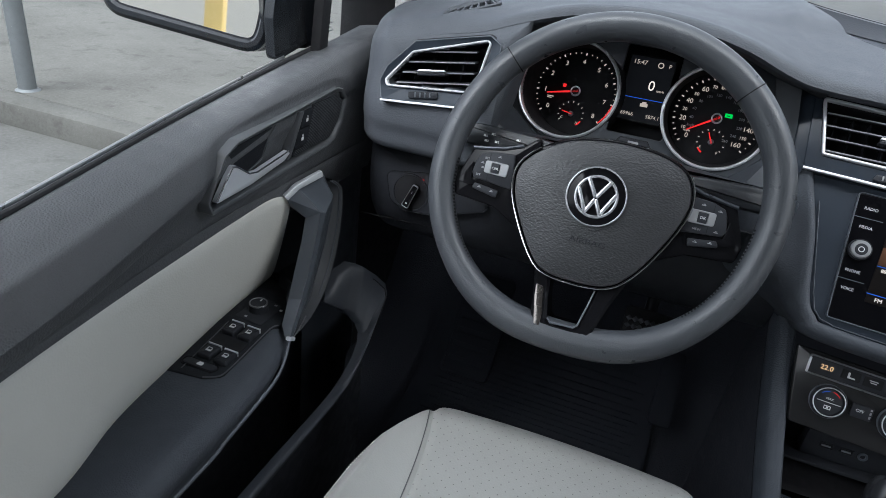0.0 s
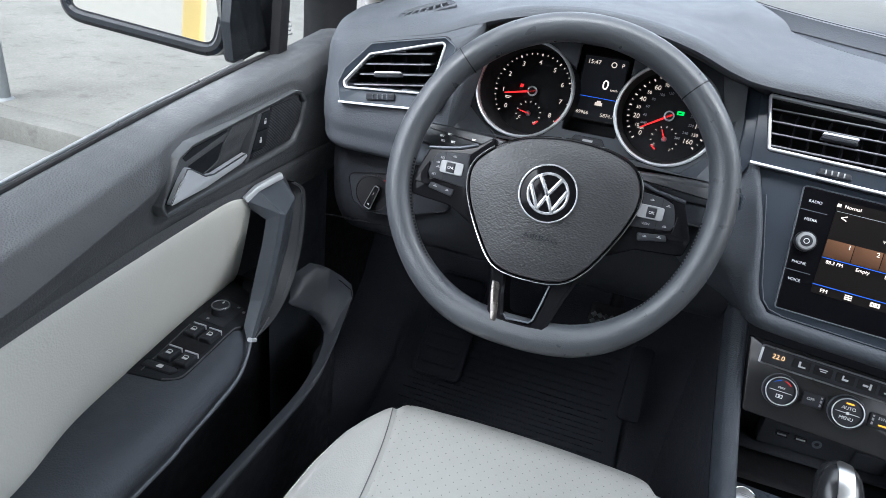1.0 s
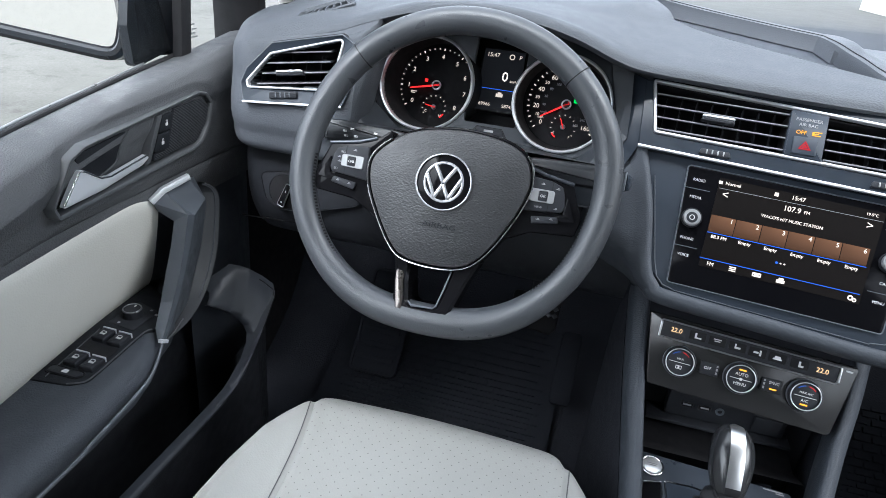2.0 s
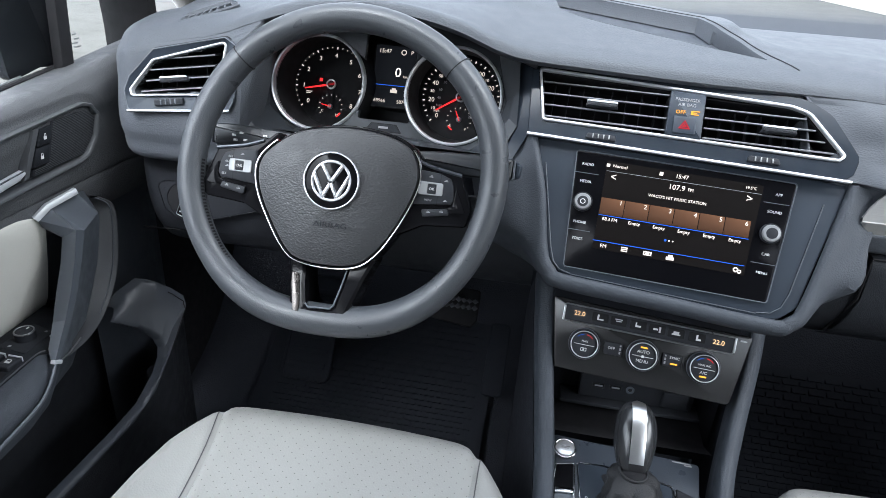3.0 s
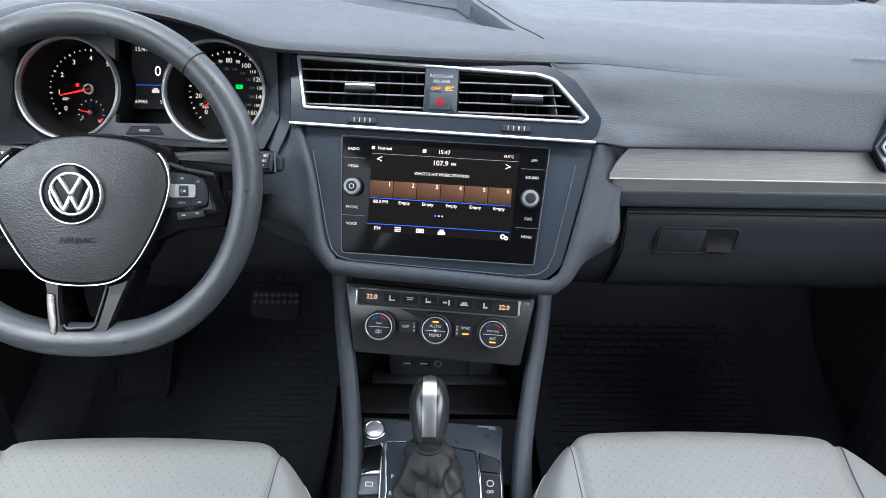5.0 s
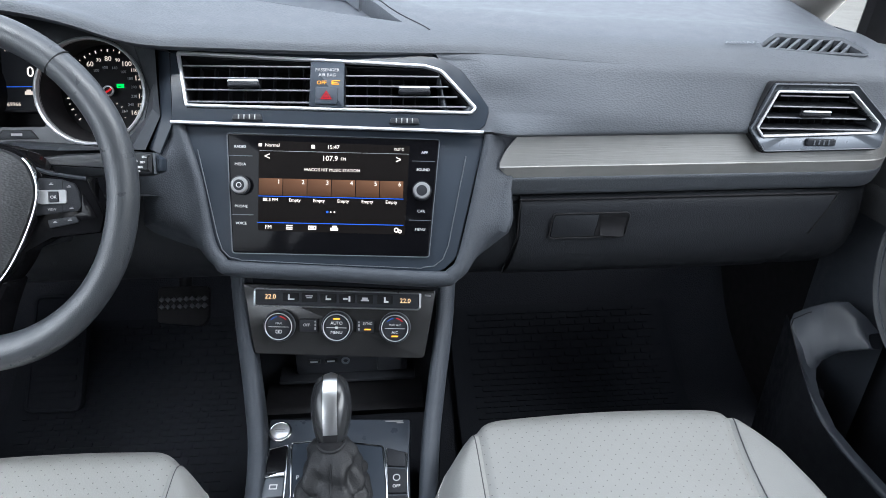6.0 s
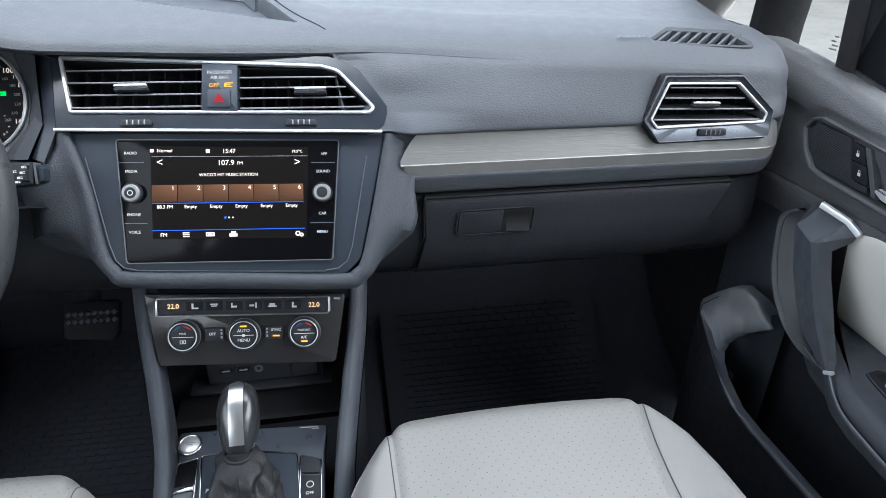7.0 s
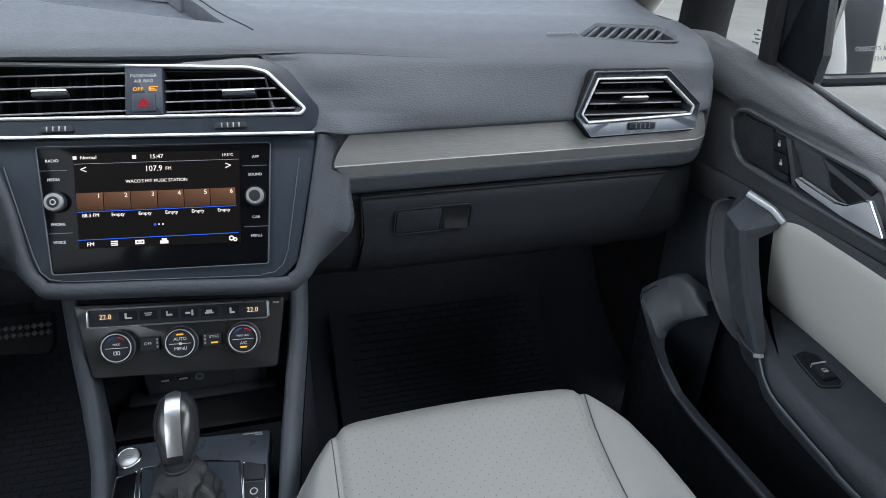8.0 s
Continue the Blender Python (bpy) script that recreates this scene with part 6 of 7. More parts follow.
def door(s, switches):
    D = thing("front_door", pose(s * .74, .35, .38), "closed car door, dark grey with a cream insert, " + ("four window switches" if switches else "one window switch"), "car door", "front doors")

    def side(bm, X=0.0):
        """From a drawing in (y, z) with its thickness towards the cabin, to the door at X."""
        bm.transform(Matrix(((0, 0, -s, s * X), (1, 0, 0, 0), (0, 1, 0, 0), (0, 0, 0, 1))))
        return bm

    def p(name, bm, mt, label="", parent=None, sharp=35):
        if s > 0:
            bm.transform(Matrix.Translation((.005, 0, .003)))
        return part(name, bm, mt, parent or D, label, sharp, inworld=True)
    # upper panel: a rolled sill, and a shallow hollow round the handle
    seam = [(-.40, .86), (.0, .868), (.319, .907), (.42, .918), (.54, .930), (.60, .931), (.66, .930), (.75, .930), (.85, .930), (.96, .925)]
    bz = rounded([(.543, .951), (.537, .965), (.567, 1.007), (.588, 1.015), (.784, 1.0305), (.800, 1.026), (.812, 1.012), (.802, .983), (.784, .965), (.766, .960), (.645, .955)], [.005, .005, .010, .010, .006, .006, .006, .02, .010, .010, .05], 4)
    secs = []
    for i in range(15):
        y = -.40 + 1.36 * i / 14
        z0, zl = sill(y, s), lerp_table(seam, y)[0]
        k = lerp_table([(-.4, -.016), (.43, -.012), (.49, -.009), (.59, -.004), (.64, .0), (.72, .003), (.86, .005)], y)[0]
        cr = lerp_table([(-.4, .053), (.40, .048), (.56, .037), (.70, .036), (.82, .037), (1.0, .040)], y)[0]
        xc = lerp_table([(-.4, .698), (.36, .699), (.54, .7035), (.80, .7045), (1.0, .705)], y)[0]
        secs.append([(s * x, y, z) for x, z in ((.768, z0 - .05), (.767, z0 - .006), (.760, z0 + .001), (.740, z0 + k * .5 + .002), (.7235, z0 + k + .001), (.7150, z0 + k - .003), (.7105, z0 + k - .010), (xc + .0005, z0 + k - cr * .65), (xc + .0005, z0 - cr), (xc + .005, z0 - cr - .014), (.712, (z0 + zl) / 2 - .012), (.716, zl + .006), (.722, zl), (.730, zl))])
    bm = skin(secs, 190, 120)
    for v in bm.verts:
        if .50 < v.co.y < .85 and abs(v.co.x) < .725:
            k = min(1.0, max(0.0, (.013 - apart(bz, v.co.y, v.co.z)) / .010))
            v.co.x += s * .0035 * k * k * (3 - 2 * k)
    p("upper_panel", bm, DOORSKIN, "dark grey grained upper panel", sharp=50)
    p("glass_seal", sweep([(s * .766, y, sill(y, s) + .0015) for y in (-.40, 0, .4, .6, .72, .835)], ellipse(.0035, .0030, 8)), RUBBER, "black rubber glass seal")
    p("bright_strip", sweep([(s * .776, y, sill(y, s) + .001) for y in (-.40, 0, .4, .6, .78)], ellipse(.0022, .0025, 8)), KNOBMETAL, "bright strip outside the glass")
    # base skin and front edge
    p("base_skin", side(slab([(-.42, .36), (.93, .36), (.955, .60), (.96, .94), (.5, .95), (-.42, .90)], -.012, 0), .776), HARD, "black door skin")
    # band between the seam and the insert
    band = [(lerp_table(seam, y)[0]) for y in (-.4, 0, .32, .5, .66, .8, .94)]
    secs = [[(s * .720, y, z + .001), (s * .7175, y, z - .006), (s * .719, y, z - .02), (s * .728, y, z - .05)] for y, z in zip((-.4, 0, .32, .5, .66, .8, .94), band)]
    p("belt", skin(secs, 40, 8), DOORSKIN)
    # cream insert
    top = ((-.40, .866), (0, .872), (.20, .888), (.32, .903), (.42, .9125), (.52, .9185), (.60, .9225), (.664, .9235), (.700, .9120))
    low = ((-.40, .700), (0, .700), (.20, .703), (.34, .712), (.43, .736), (.53, .748), (.62, .757), (.69, .760), (.719, .762))
    secs = []
    for (yt, zt), (yb, xb) in zip(top, low):
        a, b = Vector((s * .7195, yt, zt)), Vector((s * xb, yb, .770))
        n = Vector((-s * .008, 0, 0))
        secs.append([a + Vector((s * .008, 0, .002)), a, a.lerp(b, .04) + n * .6, a.lerp(b, .15) + n * .9, a.lerp(b, .5) + n, a.lerp(b, .85) + n * .8, b])
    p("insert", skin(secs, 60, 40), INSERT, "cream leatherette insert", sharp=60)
    wall = [[(s * .724, .690, .905), (s * .735, .72, .925), (s * .735, .76, .935)], [(s * .745, .700, .86), (s * .752, .74, .87), (s * .745, .80, .88)], [(s * .762, .716, .80), (s * .764, .76, .80), (s * .745, .83, .80)], [(s * .766, .722, .765), (s * .766, .77, .765), (s * .748, .84, .765)]]
    p("grip_recess", skin(wall, 16, 16), POCKETSKIN, "dark hollow behind the pull handle")
    p("front_panel", grid([[(s * x, y, z) for x, y in ((.750, .79), (.735, .84), (.730, .90), (.745, .955))] for z in (.37, .55, .75, .90, .94)]), POCKETSKIN, "dark grey front panel of the door")
    # handle bezel, lever, speaker and lock keys
    bez = p("handle_bezel", side(hoop(bz, .0050, -.014, .0026, .0012, zi=.0020), .7055), RIMSKIN, "dark grey raised handle bezel", sharp=50)
    p("handle_well", side(slab(shrink(bz, .006), -.012, -.010), .7055), MATTE, parent=bez)
    lv = rounded([(.549, .9615), (.576, .993), (.583, .9905), (.603, .977), (.617, .974), (.675, .980), (.6785, .976), (.667, .9705), (.605, .9630)], [.002, .004, .006, .012, .012, .002, .002, .008, .02], 4)
    lever = p("lever", side(slab(lv, -.003, .0030, .0010), .7055), LEVER, "satin silver door lever", parent=bez)
    p("lever_edge", side(sweep([(y, z, .0026) for y, z in ((.551, .964), (.5765, .9915), (.583, .9895), (.603, .9760), (.617, .9735), (.675, .9795))], ellipse(.0010, .0009, 8)), .7055), CHROME, "bright upper edge", parent=lever)
    cup = rounded([(.578, 1.003), (.590, 1.0075), (.656, 1.0135), (.641, 1.0), (.631, .984), (.605, .975), (.583, .989)], .003, 3)
    p("lever_cup", side(slab(cup, -.008, -.002, .0008), .7055), LOWER, "dark grey finger cup", parent=bez)
    p("cup_edge", side(sweep(curve_through([(.656, 1.013, -.001), (.641, 1.0, -.001), (.631, .984, -.001), (.606, .977, -.001)], 12), ellipse(.0008, .0008, 6)), .7055), TRIMSKIN, parent=bez)
    p("divider", side(slab(rounded([(.673, .967), (.681, .968), (.710, 1.0175), (.701, 1.0170)], .001, 2), -.008, .0020, .0010), .7055), TRIMSKIN, parent=bez)
    spk = [(.733, 1.0195), (.789, 1.0205), (.806, 1.008), (.796, .987), (.775, .969), (.690, .9675), (.692, .9745), (.716, .9755)]
    p("speaker_grille", side(slab(spk, -.006, -.001, .0004), .7055), HARD, "black ribbed speaker grille", parent=bez)
    rb = bmesh.new()
    for i in range(30):
        z = .968 + .0018 * i
        xs = []
        for a, b in zip(spk, spk[1:] + spk[:1]):
            if (a[1] > z) != (b[1] > z):
                xs.append(a[0] + (b[0] - a[0]) * (z - a[1]) / (b[1] - a[1]))
        if len(xs) >= 2:
            y0, y1 = min(xs) + .001, max(xs) - .001
            rb.faces.new([rb.verts.new(v) for v in ((y0, z, .0002), (y1, z, .0002), (y1, z + .0009, .0004), (y0, z + .0009, .0004))])
    tagged(p("grille_ribs", side(rb, .7055), TRIMSKIN, parent=bez), kind="stuff")
    for key_o, mark in (([(.6905, .9765), (.7145, .9765), (.7225, .9965), (.7005, .9965)], (.7065, .9865)), ([(.7015, .9975), (.7235, .9975), (.7310, 1.0165), (.7105, 1.0155)], (.7165, 1.0065))):
        key = p("lock_key", side(slab(rounded(key_o, .002, 3), -.004, .0012, .001), .7055), LOWER, "black lock key", parent=bez)
        yc, zc = mark
        p("key_mark", side(slab(rounded([(yc - .0024, zc - .0030), (yc + .0019, zc - .0030), (yc + .0024, zc + .0006), (yc - .0019, zc + .0006)], .0006, 2), .0011, .0015), .7055), INK, parent=key)
        p("key_mark", side(hoop(rounded([(yc - .0014, zc), (yc + .0018, zc), (yc + .0026, zc + .0036), (yc - .0004, zc + .0036)], .0012, 3), .0006, .0009, .0014, .0001), .7055), INK, parent=key)
    # armrest; its skin is darker than the panel above, to give its shade
    ar = [(.772, -.40), (.655, -.40), (.649, .10), (.6475, .38), (.6490, .50), (.6540, .57), (.664, .612), (.679, .640), (.689, .684), (.710, .724), (.742, .744), (.772, .748)]
    arm = rounded(ar, [0, .02, .02, .03, .03, .03, .02, .01, .01, .01, .01, .01], 4)
    bm = cushion(arm, .715, .7765, .020, 7)
    bm.transform(Matrix.Diagonal((s, 1, 1, 1)))
    for v in bm.verts:
        if v.co.z < .73:
            v.co.x += s * .018
    p("armrest", bm, BANDSKIN, "grey padded armrest, coloured darker for the shade it lies in", sharp=50)
    p("silver_strip", sweep(curve_through([(s * x, y, z) for x, y, z in ((.6605, .612, .776), (.6530, .588, .763), (.6490, .558, .754), (.6475, .48, .746), (.648, .42, .740), (.652, .10, .736), (.660, -.4, .736))], 60), ellipse(.0018, .0024, 8)), SATIN, "satin grey strip under the armrest")
    # pull handle: a faceted bar whose head hooks back to the panel
    head = [(.712, .692, .904), (.714, .689, .914), (.707, .703, .925), (.695, .735, .934), (.690, .760, .898)]
    stations = [[(.692, .696, .892), (.674, .699, .903), (.674, .712, .897), (.690, .760, .887)],
                [(.689, .682, .865), (.671, .683, .870), (.671, .694, .865), (.690, .744, .840)],
                [(.686, .663, .837), (.668, .665, .841), (.668, .675, .836), (.688, .722, .808)],
                [(.683, .645, .808), (.665, .644, .814), (.665, .653, .809), (.683, .695, .780)],
                [(.680, .627, .783), (.662, .621, .789), (.662, .629, .786), (.676, .658, .772)],
                [(.666, .612, .777), (.660, .612, .781), (.660, .617, .778), (.665, .630, .773)]]
    faces = [(2, 3, 4, 7), (2, 7, 6), (1, 2, 6), (1, 6, 5), (0, 1, 5), (4, 8, 7)]
    faces += [(5 + 4 * j + i, 6 + 4 * j + i, 10 + 4 * j + i, 9 + 4 * j + i) for j in range(5) for i in range(3)]
    bm = mesh([(s * x, y, z) for x, y, z in head + [q for st in stations for q in st]], faces)
    soft = [e for e in bm.edges if len(e.link_faces) == 2 and e.calc_face_angle(0) > .12]
    bmesh.ops.bevel(bm, geom=soft, offset=.0018, segments=2, profile=.5, affect="EDGES", clamp_overlap=True)
    r = bmesh.ops.extrude_edge_only(bm, edges=[e for e in bm.edges if e.is_boundary])
    for g in r["geom"]:
        if isinstance(g, bmesh.types.BMVert):
            front = g.co.y - .612 - (g.co.z - .781) * .713 > .03
            g.co += Vector((s * .018, 0, 0)) if front else Vector((s * .012, .028, -.010))
    pull = p("pull_handle", bm, HANDLESKIN, "satin blue-grey pull handle", sharp=8)
    p("handle_accent", sweep([(s * x, y, z) for x, y, z in ((.7155, .687, .9165), (.7080, .7015, .9285), (.6950, .7350, .9375))], rounded([(-.0040, -.0050), (.0040, -.0050), (.0030, .0022), (-.0030, .0022)], .001, 2)), LEVER, "bright top edge", parent=pull)
    p("handle_foot", sweep([(s * .6600, .6085, .7815), (s * .6595, .6180, .7760)], rounded([(-.0022, -.0030), (.0022, -.0030), (.0022, .0030), (-.0022, .0030)], .001, 2), up=(s, 0, 0)), LEVER, "bright lower corner", parent=pull)
    rim_in = [(.700, .752, .912), (.706, .768, .890), (.706, .756, .842), (.704, .736, .806), (.698, .706, .778), (.690, .670, .768), (.672, .634, .770)]
    rim_out = [(.705, .782, .910), (.700, .804, .889), (.695, .794, .840), (.690, .771, .799), (.682, .728, .771), (.675, .685, .762), (.667, .638, .768)]
    secs = [[(s * (a[0] + .014), a[1] - .012, a[2] + .006), tuple(Vector((s * (a[0] + .010), *a[1:])).lerp(Vector((s * (b[0] + .008), *b[1:])), .35)), tuple(Vector((s * a[0], *a[1:])).lerp(Vector((s * b[0], *b[1:])), .78)), (s * b[0], *b[1:]), (s * (b[0] + .020), b[1] + .006, b[2] - .004)] for a, b in zip(rim_in, rim_out)]
    p("handle_backing", skin(secs, 40, 16), TRIMSKIN, "dark grey housing behind the pull handle", parent=pull, sharp=60)
    p("housing_line", sweep(curve_through([Vector((s * (a[0] - .0005), *a[1:])).lerp(Vector((s * (b[0] - .0005), *b[1:])), .78) for a, b in zip(rim_in[:5], rim_out)], 24), ellipse(.0009, .0009, 8), up=(s, 0, 0)), HANDLESKIN, parent=pull)
    p("foot_line", sweep([(s * .6745, .672, .7705), (s * .6675, .645, .7705), (s * .6615, .622, .7745)], ellipse(.0009, .0009, 8), up=(s, 0, 0)), KNOBMETAL, parent=pull)
    # switches on the armrest
    if switches:
        pl = rounded([(-.752, .505), (-.700, .512), (-.685, .524), (-.687, .568), (-.690, .620), (-.684, .630), (-.698, .668), (-.722, .700), (-.757, .716), (-.763, .672), (-.760, .581)], [.003, .014, .010, .02, .008, .004, .01, .004, .004, .02, .02], 4)
        pan = p("switch_plate", slab(pl, .774, .7785, .0010), LOWER, "dark switch plate")
        p("plate_edge", sweep(curve_through([(-.702, .5125, .7787), (-.688, .522, .7787), (-.6865, .540, .7787), (-.688, .570, .7787), (-.6905, .618, .7787), (-.686, .629, .7787)], 20), ellipse(.0009, .0009, 6)), TRIMSKIN, parent=pan)
        p("plate_edge", rod((-.730, .514, .7788), (-.740, .607, .7788), .0007, 6), TRIMSKIN, parent=pan)
        p("knob_plate", slab(rounded([(-.741, .622), (-.703, .617), (-.703, .664), (-.738, .674)], .003, 3), .778, .7794, .0005), HARD, parent=pan)
        kn = p("mirror_knob", lathe([(0, .7890), (.0096, .7890), (.0112, .7878), (.0122, .7785)], 36, Matrix.Translation((-.7245, .645, 0))), HARD, "round mirror adjuster", parent=pan)
        p("mirror_knob_ring", torus(.0096, .0112, .786, .7898, Matrix.Translation((-.7245, .645, 0)), 32), KNOBMETAL, parent=kn)
        p("key_mark", slab([(-.7253, .649), (-.7237, .649), (-.7237, .653), (-.7253, .653)], .7888, .7893), INK, parent=kn)
        for x, y in ((-.7255, .5965), (-.7035, .5955), (-.7210, .5490), (-.6995, .5480)):
            k = p("window_key", cushion(rounded([(x - .0084, y - .0115), (x + .0084, y - .0115), (x + .0084, y + .0095), (x - .0084, y + .0095)], .002, 3), .777, .7840, .0022, 3), HARD, "black window key", parent=pan)
            p("key_edge", slab([(x - .0084, y + .0092), (x + .0084, y + .0092), (x + .0084, y + .0106), (x - .0084, y + .0106)], .777, .7844), LEVER, parent=k)
            p("key_mark", hoop(rounded([(x - .0032, y - .0035), (x + .0032, y - .0035), (x + .0032, y + .0010), (x + .0012, y + .0032), (x - .0032, y + .0032)], .0006, 2), .0008, .7836, .7843, .0001), INK, parent=k)
            p("key_mark", slab([(x - .0022, y - .0035), (x + .0022, y - .0035), (x + .0022, y - .0008), (x - .0022, y - .0008)], .7836, .7843), INK, parent=k)
        p("key_hollow", slab(rounded([(-.734, .564), (-.693, .562), (-.694, .581), (-.734, .583)], .002), .7775, .7790), MATTE, parent=pan)
        p("lock_key_rim", hoop(rounded([(-.739, .5205), (-.699, .5215), (-.6945, .529), (-.697, .5345), (-.739, .5345)], .006, 4), .0009, .777, .7796, .0003), MATTE, parent=pan)
        p("lock_key", slab(rounded([(-.737, .5220), (-.700, .5230), (-.6965, .529), (-.699, .5330), (-.737, .5330)], .005, 4), .777, .7802, .0010), HARD, parent=pan)
        p("key_mark", slab(rounded([(-.721, .5255), (-.713, .5255), (-.7135, .5305), (-.719, .5305)], .001, 2), .7800, .7805), INK, parent=pan)
        for x, y in ((-.7110, .6620), (-.7000, .6560), (-.7290, .6255)):
            p("key_mark", slab([(x - .0016, y - .0014), (x + .0016, y - .0014), (x + .0016, y + .0014), (x - .0016, y + .0014)], .7784, .7798), DIMINK, parent=pan)
    else:
        pl = rounded([(.698, .590), (.703, .607), (.722, .611), (.734, .598), (.7235, .550), (.714, .543), (.690, .548)], .006, 4)
        pan = p("switch_plate", slab(pl, .774, .7785, .0010), LOWER, "dark switch plate")
        p("plate_edge", sweep([(*q, .7786) for q in shrink(pl, .0012)], ellipse(.0007, .0007, 6), closed=True), TRIMSKIN, parent=pan)
        p("key_hollow", slab(rounded([(.706, .582), (.7265, .582), (.7285, .6015), (.7105, .6015)], .002), .7775, .7790), MATTE, parent=pan)
        k = p("window_key", cushion(rounded([(.7005, .556), (.7195, .556), (.7245, .5805), (.7055, .5805)], .002, 3), .777, .7835, .0022, 3), HARD, "black window key", parent=pan)
        p("key_edge", slab([(.7055, .5798), (.7245, .5798), (.7250, .5815), (.7058, .5815)], .777, .7840), LEVER, parent=k)
        p("key_mark", hoop(rounded([(.7085, .5640), (.7150, .5640), (.7155, .5685), (.7135, .5705), (.7092, .5705)], .0006, 2), .0008, .7832, .7838, .0001), INK, parent=k)
        p("key_mark", slab([(.7097, .5640), (.7140, .5640), (.7143, .5667), (.7100, .5667)], .7832, .7838), INK, parent=k)
    # pocket in the lower door: a thin curved panel that runs out into a rail
    outer = [(.705, .775, .748), (.695, .793, .762), (.682, .818, .772), (.668, .825, .769), (.652, .837, .754), (.640, .846, .739), (.634, .840, .730), (.631, .806, .706), (.631, .778, .680), (.632, .740, .650), (.634, .690, .635), (.640, .56, .629), (.645, .30, .630), (.650, -.40, .636)]
    inner = [(.691, .746, .743), (.683, .760, .733), (.672, .774, .720), (.660, .784, .706), (.650, .787, .695), (.642, .783, .685), (.637, .772, .676), (.634, .752, .664), (.634, .730, .654), (.634, .708, .645), (.636, .667, .641), (.641, .55, .639), (.646, .30, .640), (.650, -.40, .646)]
    rows, groove = [], []
    for q, w in zip(curve_through(straight(outer), 140), curve_through(straight(inner), 140)):
        rows.append([Vector((s * (x + dx), y, z)) for (x, y, z), dx in ((q, .016), (q.lerp(w, .02), .003), (q.lerp(w, .10), .0), (q.lerp(w, .5), -.0015), (q.lerp(w, .90), .0), (q.lerp(w, .99), .003), (w, .012))])
        groove.append(rows[-1][2].lerp(rows[-1][3], .06))
    rail_ = p("pocket_rail", grid(rows), POCKETSKIN, "satin blue-grey rail of the door pocket", sharp=60)
    p("groove", sweep(groove[40:84], ellipse(.0008, .0008, 6)), MATTE, parent=rail_)
    p("pocket_wall", grid([[(s * (.644 + .012 * (.63 - z) / .2), y, z) for y in (-.40, 0, .4, .60, .70, .755)] for z in (.37, .48, .634)]), HARD, "black outer wall of the door pocket")
    p("lower_front", grid([[(s * x, y, z) for y, x in ((.76, .66), (.82, .66), (.90, .70), (.955, .72))] for z in (.37, .5, .66)]), HARD)
    # window frame and panes
    zb = sill(.83, s)
    p("division_bar", sweep([(s * .758, .832, zb - .008), (s * .750, .832, 1.16), (s * .735, .80, 1.30), (s * .70, .72, 1.42)], rounded([(-.011, -.007), (.011, -.007), (.011, .007), (-.011, .007)], .003, 2), up=(s, 0, 0)), RUBBER, "black window division bar")
    p("front_frame", sweep(curve_through([(s * .780, 1.012, 1.02), (s * .776, 1.006, 1.12), (s * .752, .945, 1.24), (s * .715, .735, 1.40), (s * .66, .36, 1.55)], 24), ellipse(.020, .044, 12), up=(s, 0, 0), scale=[1 - .5 * max(0, i - 8) / 16 for i in range(25)]), RUBBER, "black front window frame")
    q = p("quarter_pane", grid([[(s * .764, .84, zb - .006), (s * .764, .985, sill(.98, s) - .006)], [(s * .745, .83, 1.25), (s * .742, .89, 1.25)]]), GLASS, "small quarter window pane")
    q.visible_shadow = False
    for i, (y, z) in enumerate([(a, b + zb - 1.058) for a, b in ((.868, 1.078), (.866, 1.083), (.871, 1.088), (.869, 1.094))]):
        p("etched_mark", side(slab([(y - .006, z - .001), (y + .007 - .002 * i, z - .001), (y + .007 - .002 * i, z + .001), (y - .006, z + .001)], 0, .0004), .7625), DIMINK, parent=q)
    w = p("window_pane", grid([[(s * .771, y, sill(y, s) - .01) for y in (-.28, .1, .5, .815)], [(s * .725, y, 1.35) for y in (-.28, .1, .5, .77)], [(s * .675, y, 1.54) for y in (-.26, .1, .3, .42)]]), GLASS, "clear side window pane")
    w.visible_shadow = False
    # outer skin
    p("outer_skin", side(slab([(-.42, .30), (.97, .30), (.99, .7), (.985, 1.03), (.5, .97), (-.42, .855)], 0, .012), .80), BLUEPAINT, "blue-grey painted outer skin")
    return D


door(-1, True), door(1, False)


